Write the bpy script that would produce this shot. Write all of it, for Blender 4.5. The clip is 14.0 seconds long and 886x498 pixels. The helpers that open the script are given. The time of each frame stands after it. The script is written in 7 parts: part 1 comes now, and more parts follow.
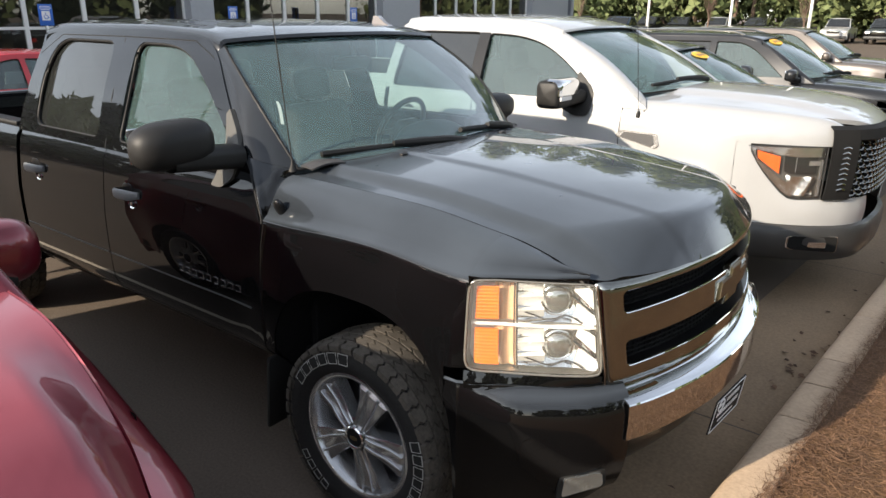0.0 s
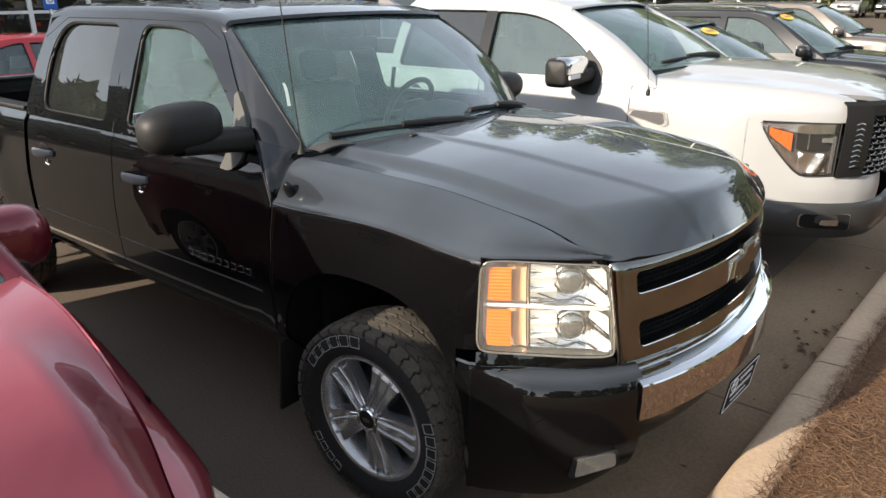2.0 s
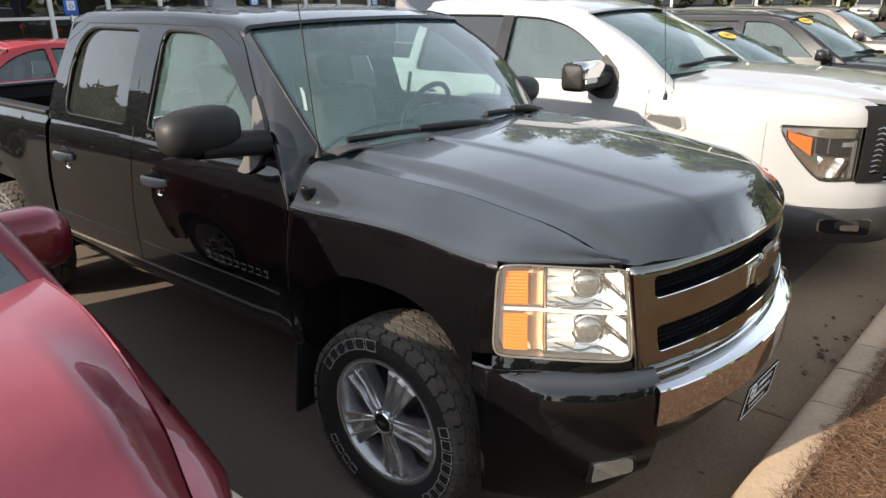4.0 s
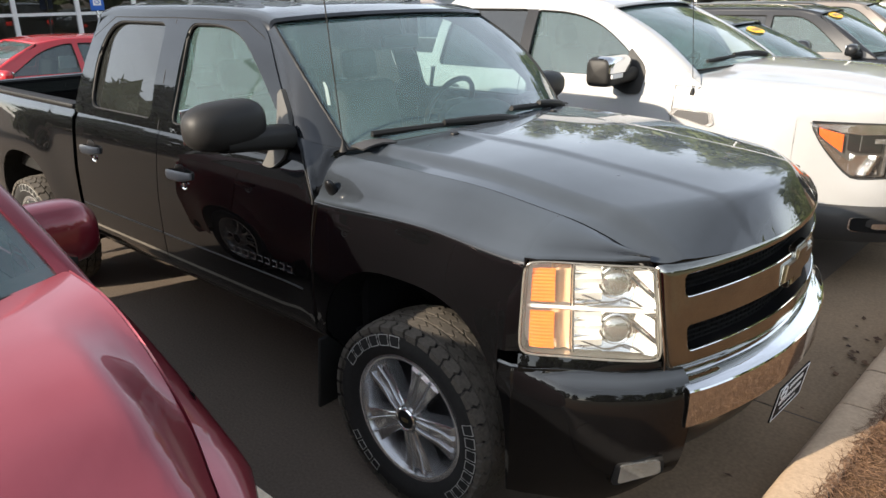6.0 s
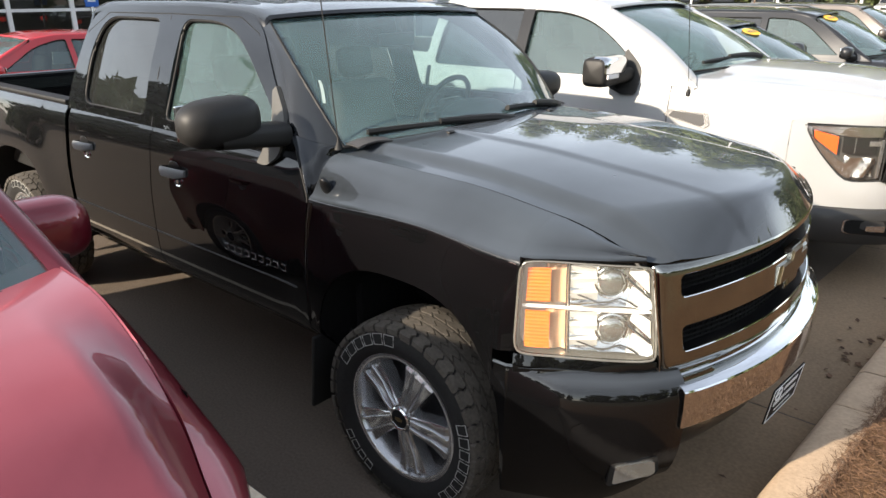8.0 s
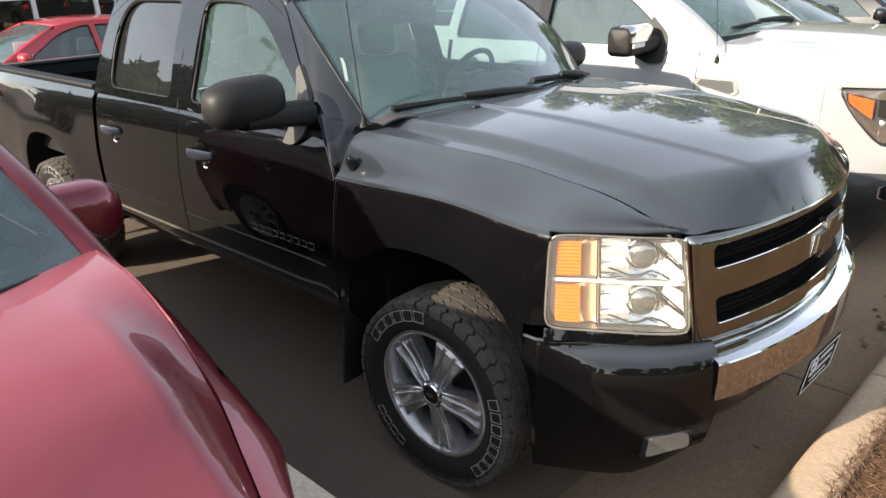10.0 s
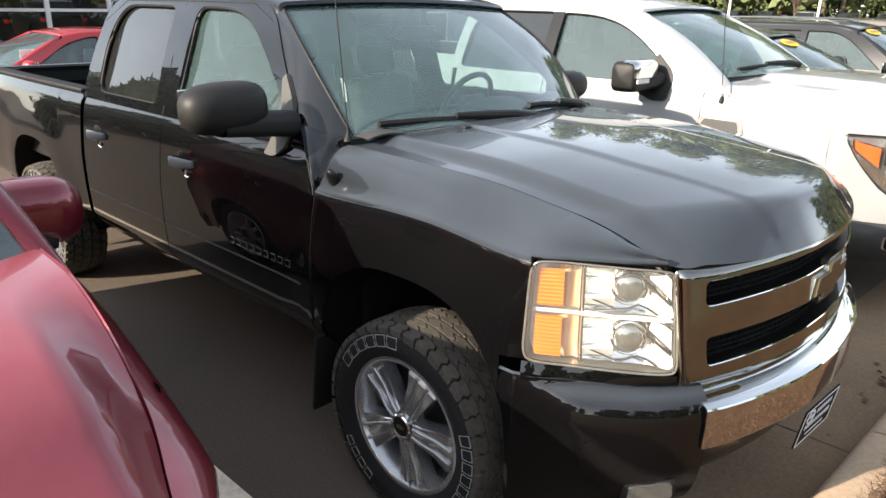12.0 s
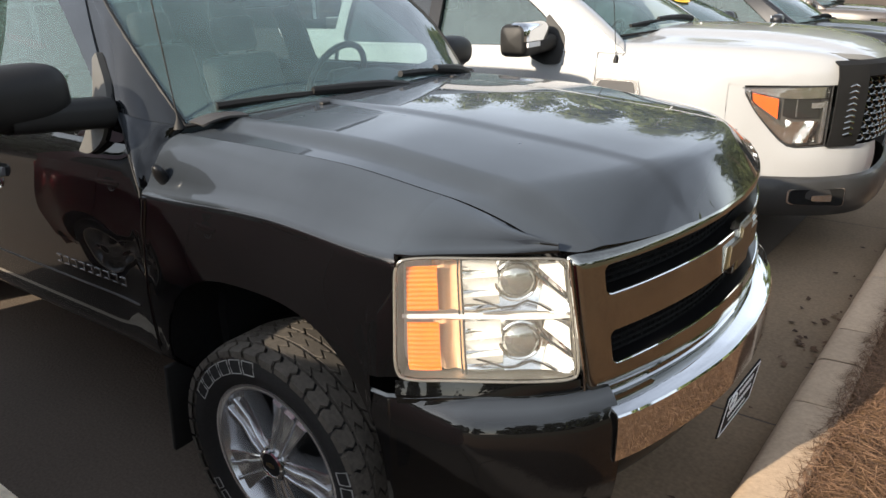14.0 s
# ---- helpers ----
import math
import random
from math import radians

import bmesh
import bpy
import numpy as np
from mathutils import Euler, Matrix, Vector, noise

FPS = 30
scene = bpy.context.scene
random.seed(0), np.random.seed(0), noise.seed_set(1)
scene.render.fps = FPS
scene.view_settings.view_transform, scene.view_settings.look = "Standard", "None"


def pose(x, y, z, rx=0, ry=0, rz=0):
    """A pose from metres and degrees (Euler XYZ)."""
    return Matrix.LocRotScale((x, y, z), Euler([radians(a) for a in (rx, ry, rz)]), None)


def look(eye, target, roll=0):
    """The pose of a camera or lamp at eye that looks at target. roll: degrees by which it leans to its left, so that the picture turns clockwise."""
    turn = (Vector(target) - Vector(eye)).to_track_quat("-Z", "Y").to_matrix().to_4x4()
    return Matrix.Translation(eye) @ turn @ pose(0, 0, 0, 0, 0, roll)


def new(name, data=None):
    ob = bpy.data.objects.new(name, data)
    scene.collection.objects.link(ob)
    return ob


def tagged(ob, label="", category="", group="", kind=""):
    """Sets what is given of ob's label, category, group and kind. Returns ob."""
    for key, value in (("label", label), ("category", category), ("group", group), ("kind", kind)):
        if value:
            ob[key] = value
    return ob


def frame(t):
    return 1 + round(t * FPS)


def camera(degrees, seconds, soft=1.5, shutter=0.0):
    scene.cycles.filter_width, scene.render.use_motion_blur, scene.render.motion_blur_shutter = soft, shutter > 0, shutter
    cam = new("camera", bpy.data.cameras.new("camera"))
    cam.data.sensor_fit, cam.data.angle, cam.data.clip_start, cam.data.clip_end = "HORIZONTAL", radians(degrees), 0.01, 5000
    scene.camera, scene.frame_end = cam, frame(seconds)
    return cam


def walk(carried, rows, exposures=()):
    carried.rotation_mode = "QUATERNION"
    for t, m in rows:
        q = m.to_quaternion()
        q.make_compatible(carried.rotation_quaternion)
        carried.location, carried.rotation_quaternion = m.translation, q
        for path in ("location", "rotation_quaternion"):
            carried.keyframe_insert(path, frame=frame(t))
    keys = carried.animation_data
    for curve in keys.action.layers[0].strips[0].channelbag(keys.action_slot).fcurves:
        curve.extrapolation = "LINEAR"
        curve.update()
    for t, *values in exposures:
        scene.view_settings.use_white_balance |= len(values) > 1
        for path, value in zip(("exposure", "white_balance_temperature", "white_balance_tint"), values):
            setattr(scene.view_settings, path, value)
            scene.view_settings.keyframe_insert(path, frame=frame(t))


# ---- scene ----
cam = camera(64.0, 14.0)
PATH = [
    (0, (1.787, -2.709, 2.02), (0.629, -1.207, 1.386), 0.4),
    (0.5, (1.785, -2.715, 2.017), (0.636, -1.205, 1.383), 0.8),
    (1, (1.782, -2.713, 2.01), (0.667, -1.197, 1.331), 0.2),
    (1.5, (1.765, -2.705, 2.019), (0.631, -1.209, 1.328), -0.1),
    (2, (1.765, -2.706, 2.017), (0.602, -1.229, 1.332), -0.3),
    (4.5, (1.757, -2.712, 2.012), (0.559, -1.258, 1.34), -0.5),
    (5, (1.743, -2.711, 2.01), (0.544, -1.26, 1.334), -0.6),
    (5.5, (1.734, -2.708, 2.007), (0.496, -1.293, 1.324), -0.5),
    (6, (1.727, -2.705, 2.004), (0.49, -1.289, 1.321), -0.6),
    (6.5, (1.721, -2.7, 2.001), (0.497, -1.275, 1.314), -0.4),
    (7, (1.719, -2.704, 1.999), (0.499, -1.272, 1.32), -0.2),
    (9.5, (1.707, -2.69, 1.994), (0.471, -1.293, 1.273), -0.4),
    (10, (1.702, -2.703, 1.992), (0.441, -1.341, 1.248), -2.0),
    (10.5, (1.708, -2.709, 1.988), (0.427, -1.316, 1.342), -3.3),
    (11, (1.702, -2.701, 1.969), (0.459, -1.271, 1.329), -0.5),
    (11.5, (1.71, -2.636, 1.915), (0.434, -1.24, 1.264), -0.9),
    (12, (1.68, -2.559, 1.903), (0.393, -1.176, 1.248), 1.1),
    (12.5, (1.7, -2.378, 1.883), (0.37, -1.02, 1.259), 0.8),
    (13, (1.763, -2.195, 1.874), (0.362, -0.931, 1.21), -1.1),
    (13.5, (1.764, -2.15, 1.849), (0.523, -0.746, 1.151), 0.6),
    (14, (1.561, -2.144, 1.806), (0.453, -0.635, 1.102), -1.7),
]
walk(cam, [(t, look(eye, target, roll)) for t, eye, target, roll in PATH], [(0, 1.02), (5, 1.12), (7, 1.22), (9.5, 1.24), (10.5, 1.30), (12, 1.33), (13, 1.22), (14, 1.02)])

# ---- world, sun ----
SUN_EL, SUN_DIR = 23.0, Vector((-0.28, -0.96, 0.0)).normalized()
world = bpy.data.worlds.new("sky")
scene.world = world
world.use_nodes = True
wn = world.node_tree.nodes
sky = wn.new("ShaderNodeTexSky")
sky.sky_type = "NISHITA"
sky.sun_disc = False
sky.sun_elevation = radians(SUN_EL)
sky.sun_rotation = math.atan2(SUN_DIR.x, SUN_DIR.y)
sky.air_density, sky.dust_density, sky.ozone_density = 1.0, 0.7, 1.0
wn["Background"].inputs[1].default_value = 0.143
haze = wn.new("ShaderNodeHueSaturation")  # a hazy sky, paler than clear air
haze.inputs["Saturation"].default_value, haze.inputs["Value"].default_value = 0.42, 1.25
world.node_tree.links.new(sky.outputs[0], haze.inputs["Color"])
cloud_at = wn.new("ShaderNodeTexCoord")
cloud = wn.new("ShaderNodeTexNoise")  # thin uneven cloud over the whole sky
cloud.inputs["Scale"].default_value, cloud.inputs["Detail"].default_value, cloud.inputs["Distortion"].default_value = 3.2, 5.0, 0.6
cloud_tone = wn.new("ShaderNodeMapRange")
cloud_tone.inputs["From Min"].default_value, cloud_tone.inputs["From Max"].default_value = 0.30, 0.70
cloud_tone.inputs["To Min"].default_value, cloud_tone.inputs["To Max"].default_value = 0.72, 1.28
cloud_mix = wn.new("ShaderNodeVectorMath")
cloud_mix.operation = "SCALE"
world.node_tree.links.new(cloud_at.outputs["Generated"], cloud.inputs["Vector"])
world.node_tree.links.new(cloud.outputs["Fac"], cloud_tone.inputs["Value"])
world.node_tree.links.new(haze.outputs[0], cloud_mix.inputs[0])
world.node_tree.links.new(cloud_tone.outputs[0], cloud_mix.inputs["Scale"])
world.node_tree.links.new(cloud_mix.outputs[0], wn["Background"].inputs[0])
sun_data = bpy.data.lights.new("sun", "SUN")
sun_data.energy, sun_data.angle, sun_data.color = 4.8, radians(0.6), (1.0, 0.86, 0.69)
sun_ob = new("sun", sun_data)
to_sun = SUN_DIR * math.cos(radians(SUN_EL)) + Vector((0, 0, math.sin(radians(SUN_EL))))
sun_ob.matrix_world = look(to_sun * 40, (0, 0, 0))


# ---- materials ----
def mat(name, color, rough=0.5, metal=0.0, coat=0.0, spec=0.5, vary=0.12, scale=6.0, fine=60.0, bump=0.0, emit=None, alpha=None, random_tone=0.0, rough_vary=0.1, coat_rough=0.03, coat_ior=1.5, lit_top=None, lit_top_from=(0.66, 0.985)):
    m = bpy.data.materials.new(name)
    m.use_nodes = True
    nt = m.node_tree
    n, l = nt.nodes, nt.links
    b = n["Principled BSDF"]
    b.inputs["Roughness"].default_value = rough
    b.inputs["Metallic"].default_value = metal
    b.inputs["Coat Weight"].default_value = coat
    b.inputs["Coat Roughness"].default_value = coat_rough
    b.inputs["Coat IOR"].default_value = coat_ior
    b.inputs["Specular IOR Level"].default_value = spec
    co = n.new("ShaderNodeTexCoord")
    big = n.new("ShaderNodeTexNoise")
    big.inputs["Scale"].default_value = scale
    big.inputs["Detail"].default_value = 4
    small = n.new("ShaderNodeTexNoise")
    small.inputs["Scale"].default_value = fine
    small.inputs["Detail"].default_value = 3
    for t in (big, small):
        l.new(co.outputs["Object"], t.inputs["Vector"])
    add = n.new("ShaderNodeMath")
    add.operation = "ADD"
    l.new(big.outputs["Fac"], add.inputs[0])
    l.new(small.outputs["Fac"], add.inputs[1])
    mp = n.new("ShaderNodeMapRange")
    mp.inputs["From Min"].default_value, mp.inputs["From Max"].default_value = 0.6, 1.4
    mp.inputs["To Min"].default_value, mp.inputs["To Max"].default_value = 1 - vary, 1 + vary
    l.new(add.outputs[0], mp.inputs["Value"])
    mul = n.new("ShaderNodeVectorMath")
    mul.operation = "SCALE"
    mul.inputs[0].default_value = color
    last = mp.outputs[0]
    if random_tone:
        oi = n.new("ShaderNodeObjectInfo")
        m2 = n.new("ShaderNodeMapRange")
        m2.inputs["To Min"].default_value, m2.inputs["To Max"].default_value = 1 - random_tone, 1 + random_tone
        l.new(oi.outputs["Random"], m2.inputs["Value"])
        mm = n.new("ShaderNodeMath")
        mm.operation = "MULTIPLY"
        l.new(last, mm.inputs[0])
        l.new(m2.outputs[0], mm.inputs[1])
        last = mm.outputs[0]
    l.new(last, mul.inputs["Scale"])
    if lit_top:  # up-facing paint lightened: sky sheen and sunlight put into the colour
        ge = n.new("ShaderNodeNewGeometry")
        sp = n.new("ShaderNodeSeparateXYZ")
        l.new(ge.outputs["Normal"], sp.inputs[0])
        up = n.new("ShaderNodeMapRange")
        up.inputs["From Min"].default_value, up.inputs["From Max"].default_value = lit_top_from
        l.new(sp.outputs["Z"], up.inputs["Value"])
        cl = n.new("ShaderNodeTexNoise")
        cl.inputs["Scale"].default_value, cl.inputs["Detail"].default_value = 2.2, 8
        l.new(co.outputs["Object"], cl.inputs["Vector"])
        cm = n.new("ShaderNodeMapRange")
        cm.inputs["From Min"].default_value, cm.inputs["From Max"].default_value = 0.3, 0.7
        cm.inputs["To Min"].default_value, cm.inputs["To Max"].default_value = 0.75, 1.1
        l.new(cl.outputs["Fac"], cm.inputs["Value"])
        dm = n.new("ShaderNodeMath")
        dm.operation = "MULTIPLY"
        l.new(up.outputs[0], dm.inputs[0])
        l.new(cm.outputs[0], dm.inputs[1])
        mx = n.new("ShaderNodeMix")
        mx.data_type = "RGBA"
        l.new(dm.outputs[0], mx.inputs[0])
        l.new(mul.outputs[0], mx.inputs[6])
        mx.inputs[7].default_value = (*lit_top, 1)
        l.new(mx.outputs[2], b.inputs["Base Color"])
    else:
        l.new(mul.outputs[0], b.inputs["Base Color"])
    rr = n.new("ShaderNodeMapRange")
    rr.inputs["From Min"].default_value, rr.inputs["From Max"].default_value = 0.3, 0.7
    rr.inputs["To Min"].default_value, rr.inputs["To Max"].default_value = max(0.0, rough * (1 - rough_vary)), min(1, rough * (1 + rough_vary))
    l.new(big.outputs["Fac"], rr.inputs["Value"])
    l.new(rr.outputs[0], b.inputs["Roughness"])
    if bump:
        bp = n.new("ShaderNodeBump")
        bp.inputs["Strength"].default_value = 1.0
        bp.inputs["Distance"].default_value = bump
        l.new(small.outputs["Fac"], bp.inputs["Height"])
        l.new(bp.outputs[0], b.inputs["Normal"])
    if emit:
        b.inputs["Emission Color"].default_value = (*emit, 1)
        b.inputs["Emission Strength"].default_value = 1.0
    return m


def glass(name, tint, gloss_tone=1.0, rough=0.0, ior=1.5, haze=0.0, haze_tone=(0.5, 0.55, 0.55)):
    """A thin pane: tinted clear sheet, mirror gloss by Fresnel, and a diffuse veil: clouding on lenses, painted sky
    sheen on windows.
    """
    m = bpy.data.materials.new(name)
    m.use_nodes = True
    nt = m.node_tree
    n, l = nt.nodes, nt.links
    n.remove(n["Principled BSDF"])
    tr = n.new("ShaderNodeBsdfTransparent")
    tr.inputs[0].default_value = (*tint, 1)
    gl = n.new("ShaderNodeBsdfGlossy")
    gl.inputs["Color"].default_value = (gloss_tone,) * 3 + (1,)
    gl.inputs["Roughness"].default_value = rough
    di = n.new("ShaderNodeBsdfDiffuse")
    di.inputs[0].default_value = (*haze_tone, 1)
    co = n.new("ShaderNodeTexCoord")
    nz = n.new("ShaderNodeTexNoise")
    nz.inputs["Scale"].default_value = 5.0
    nz.inputs["Detail"].default_value = 6
    l.new(co.outputs["Object"], nz.inputs["Vector"])
    mr = n.new("ShaderNodeMapRange")
    mr.inputs["To Min"].default_value, mr.inputs["To Max"].default_value = haze * 0.6, haze * 1.4
    l.new(nz.outputs["Fac"], mr.inputs["Value"])
    mix0 = n.new("ShaderNodeMixShader")
    l.new(mr.outputs[0], mix0.inputs[0])
    l.new(tr.outputs[0], mix0.inputs[1])
    l.new(di.outputs[0], mix0.inputs[2])
    # gloss of both faces of a thin pane: base reflectance, rising at grazing angles
    lw = n.new("ShaderNodeLayerWeight")
    lw.inputs[0].default_value = 0.5
    pw = n.new("ShaderNodeMath")
    pw.operation = "POWER"
    pw.inputs[1].default_value = 4.0
    l.new(lw.outputs["Facing"], pw.inputs[0])
    f0 = 2 * ((ior - 1) / (ior + 1)) ** 2
    fr = n.new("ShaderNodeMath")
    fr.operation = "MULTIPLY_ADD"
    fr.inputs[1].default_value, fr.inputs[2].default_value = 0.95 - f0, f0
    l.new(pw.outputs[0], fr.inputs[0])
    mix = n.new("ShaderNodeMixShader")
    l.new(fr.outputs[0], mix.inputs[0])
    l.new(mix0.outputs[0], mix.inputs[1])
    l.new(gl.outputs[0], mix.inputs[2])
    l.new(mix.outputs[0], n["Material Output"].inputs[0])
    return m


M = {}
# hood and shoulder tops carry a bluish sky sheen painted into the colour
M["black_paint"] = mat("black_paint", (0.0028, 0.0029, 0.0033), 0.3, 0.0, 1.0, 0.02, 0.25, 3, 220, coat_rough=0.015, coat_ior=1.48, lit_top=(0.060, 0.072, 0.087), lit_top_from=(0.40, 1.0))
M["white_paint"] = mat("white_paint", (0.325, 0.331, 0.335), 0.35, 0.0, 1.0, 0.5, 0.03, 3, 150)
# the pink of the sunlit hood top is painted into the colour
M["maroon_paint"] = mat("maroon_paint", (0.17, 0.012, 0.024), 0.36, 0.55, 1.0, 0.5, 0.10, 3, 500, lit_top=(0.47, 0.105, 0.128), lit_top_from=(0.76, 0.965))
M["red_paint"] = mat("red_paint", (0.42, 0.012, 0.02), 0.35, 0.0, 1.0, 0.5, 0.05, 3, 200)
M["slate_paint"] = mat("slate_paint", (0.014, 0.015, 0.017), 0.35, 0.0, 0.8, 0.2, 0.08, 3, 300)
M["tan_paint"] = mat("tan_paint", (0.12, 0.105, 0.095), 0.4, 0.4, 1.0, 0.5, 0.05, 3, 300)
M["silver_paint"] = mat("silver_paint", (0.42, 0.43, 0.44), 0.4, 0.5, 1.0, 0.5, 0.05, 3, 300)
M["blue_paint"] = mat("blue_paint", (0.03, 0.05, 0.09), 0.4, 0.3, 1.0, 0.5, 0.05, 3, 300)
M["chrome"] = mat("chrome", (0.68, 0.69, 0.70), 0.045, 1.0, 0.0, 0.5, 0.04, 8, 90, rough_vary=0.6)
M["chrome_worn"] = mat("chrome_worn", (0.30, 0.30, 0.275), 0.10, 1.0, 0.0, 0.5, 0.12, 9, 120, rough_vary=0.5)
M["alloy"] = mat("alloy", (0.50, 0.50, 0.505), 0.24, 0.85, 0.4, 0.5, 0.1, 12, 200)
M["alloy_dark"] = mat("alloy_dark", (0.03, 0.03, 0.032), 0.6, 0.3, 0, 0.4, 0.2, 12, 100)
M["rubber"] = mat("rubber", (0.018, 0.0175, 0.017), 0.8, 0, 0, 0.22, 0.25, 9, 90, bump=0.0006)
M["tread_rubber"] = mat("tread_rubber", (0.072, 0.064, 0.054), 0.88, 0, 0, 0.25, 0.35, 14, 70, bump=0.0012)
M["letter_white"] = mat("letter_white", (0.30, 0.30, 0.28), 0.7, 0, 0, 0.3, 0.2, 20, 90)
M["black_plastic"] = mat("black_plastic", (0.015, 0.0148, 0.0145), 0.5, 0, 0, 0.3, 0.2, 10, 350, bump=0.0003)
M["grey_plastic"] = mat("grey_plastic", (0.05, 0.05, 0.052), 0.6, 0, 0, 0.35, 0.2, 10, 300, bump=0.0003)
M["handle_grey"] = mat("handle_grey", (0.13, 0.135, 0.14), 0.5, 0.0, 0.2, 0.4, 0.15, 12, 200)
M["sail_grey"] = mat("sail_grey", (0.06, 0.058, 0.053), 0.5, 0, 0.1, 0.4, 0.12, 12, 200)
M["amber_deep"] = mat("amber_deep", (0.70, 0.11, 0.015), 0.2, 0, 0.5, 0.5, 0.1, 14, 120)
M["bumper_grey"] = mat("bumper_grey", (0.032, 0.032, 0.032), 0.5, 0.2, 0.2, 0.4, 0.15, 8, 250)
M["void_black"] = mat("void_black", (0.010, 0.010, 0.010), 0.9, 0, 0, 0.1, 0.3, 8, 50)
M["seal"] = mat("seal", (0.01, 0.01, 0.01), 0.6, 0, 0, 0.3, 0.2, 8, 90)
M["seat_cloth"] = mat("seat_cloth", (0.020, 0.021, 0.022), 0.9, 0, 0, 0.2, 0.2, 10, 300, bump=0.0006)
M["cabin_trim"] = mat("cabin_trim", (0.045, 0.047, 0.05), 0.7, 0, 0, 0.3, 0.15, 8, 200)
M["headliner"] = mat("headliner", (0.25, 0.26, 0.26), 0.95, 0, 0, 0.2, 0.08, 8, 300)
M["paper"] = mat("paper", (0.75, 0.77, 0.77), 0.8, 0, 0, 0.3, 0.05, 8, 90)
M["amber"] = mat("amber", (0.92, 0.20, 0.01), 0.18, 0, 0.6, 0.6, 0.2, 14, 120)
M["reflector"] = mat("reflector", (0.93, 0.93, 0.92), 0.16, 1.0, 0, 0.5, 0.1, 25, 160, rough_vary=0.6)
M["lamp_shell"] = mat("lamp_shell", (0.88, 0.875, 0.85), 0.25, 0.15, 0, 0.5, 0.12, 18, 120)
M["lens"] = glass("lens", (0.95, 0.95, 0.92), 0.9, 0.03, 1.48, 0.07, (0.75, 0.75, 0.70))
M["lens_clear"] = glass("lens_clear", (0.95, 0.95, 0.95), 0.9, 0.02, 1.48, 0.015, (0.7, 0.7, 0.7))
M["lens_edge"] = mat("lens_edge", (0.13, 0.125, 0.11), 0.3, 0.0, 0.5, 0.5, 0.2, 18, 120)
M["amber_pale"] = mat("amber_pale", (0.80, 0.50, 0.30), 0.22, 0.3, 0.3, 0.5, 0.15, 16, 120)
M["lamp_rim"] = mat("lamp_rim", (0.12, 0.115, 0.10), 0.35, 0.1, 0.4, 0.5, 0.2, 18, 120)
M["lens_ball"] = mat("lens_ball", (0.42, 0.43, 0.42), 0.08, 0.85, 0.6, 0.5, 0.1, 20, 90)
M["glass_front"] = glass("glass_front", (0.68, 0.83, 0.81), 0.85, 0.0, 1.5, 0.20, (0.26, 0.42, 0.43))
M["glass_side"] = glass("glass_side", (0.20, 0.28, 0.27), 0.95, 0.0, 1.5, 0.17, (0.22, 0.33, 0.33))
M["glass_tint"] = glass("glass_tint", (0.66, 0.78, 0.75), 0.55, 0.0, 1.5, 0.16, (0.20, 0.32, 0.31))
M["glass_dark"] = glass("glass_dark", (0.05, 0.055, 0.055), 0.85, 0.0, 1.5, 0.05, (0.30, 0.33, 0.32))
M["glass_shop"] = glass("glass_shop", (0.42, 0.43, 0.40), 1.0, 0.0, 1.6, 0.02, (0.3, 0.3, 0.28))
M["black_trim"] = mat("black_trim", (0.006, 0.006, 0.0065), 0.4, 0.0, 0.5, 0.15, 0.2, 6, 120, coat_rough=0.08)
M["gold"] = mat("gold", (0.17, 0.125, 0.06), 0.3, 0.8, 0.4, 0.5, 0.15, 30, 150)
M["sticker_yellow"] = mat("sticker_yellow", (0.85, 0.48, 0.03), 0.5, 0, 0, 0.4, 0.05, 8, 60)
M["sign_blue"] = mat("sign_blue", (0.03, 0.13, 0.5), 0.45, 0, 0, 0.4, 0.06, 8, 60)
M["sign_white"] = mat("sign_white", (0.8, 0.8, 0.8), 0.5, 0, 0, 0.4, 0.04, 8, 60)
M["plate_black"] = mat("plate_black", (0.012, 0.012, 0.012), 0.7, 0, 0.0, 0.12, 0.1, 8, 60)
M["badge_red"] = mat("badge_red", (0.55, 0.02, 0.015), 0.4, 0, 0.3, 0.4, 0.05, 8, 60)
M["asphalt"] = mat("asphalt", (0.110, 0.087, 0.068), 0.9, 0, 0, 0.25, 0.28, 0.7, 70, bump=0.004)
M["concrete"] = mat("concrete", (0.42, 0.315, 0.22), 0.9, 0, 0, 0.2, 0.2, 1.6, 60, bump=0.0015, random_tone=0.06)
M["gutter"] = mat("gutter", (0.215, 0.155, 0.10), 0.9, 0, 0, 0.2, 0.3, 1.1, 60, bump=0.002)
M["line_paint"] = mat("line_paint", (0.95, 0.82, 0.64), 0.85, 0, 0, 0.2, 0.25, 5, 45, bump=0.002)
M["mulch_soil"] = mat("mulch_soil", (0.13, 0.075, 0.04), 0.95, 0, 0, 0.15, 0.45, 3, 60, bump=0.01)
M["grey_panel"] = mat("grey_panel", (0.36, 0.38, 0.41), 0.5, 0.3, 0, 0.4, 0.05, 0.6, 12)
M["white_frame"] = mat("white_frame", (0.72, 0.73, 0.72), 0.5, 0.1, 0, 0.4, 0.04, 2, 40)
M["portal_red"] = mat("portal_red", (0.45, 0.02, 0.03), 0.4, 0, 0.3, 0.4, 0.04, 1, 30)
M["interior_dim"] = mat("interior_dim", (0.30, 0.26, 0.21), 0.8, 0, 0, 0.3, 0.5, 0.5, 3)
M["pole_white"] = mat("pole_white", (0.7, 0.7, 0.68), 0.5, 0.2, 0, 0.4, 0.05, 2, 30)
M["bark"] = mat("bark", (0.14, 0.10, 0.075), 0.95, 0, 0, 0.2, 0.3, 3, 25, bump=0.01)


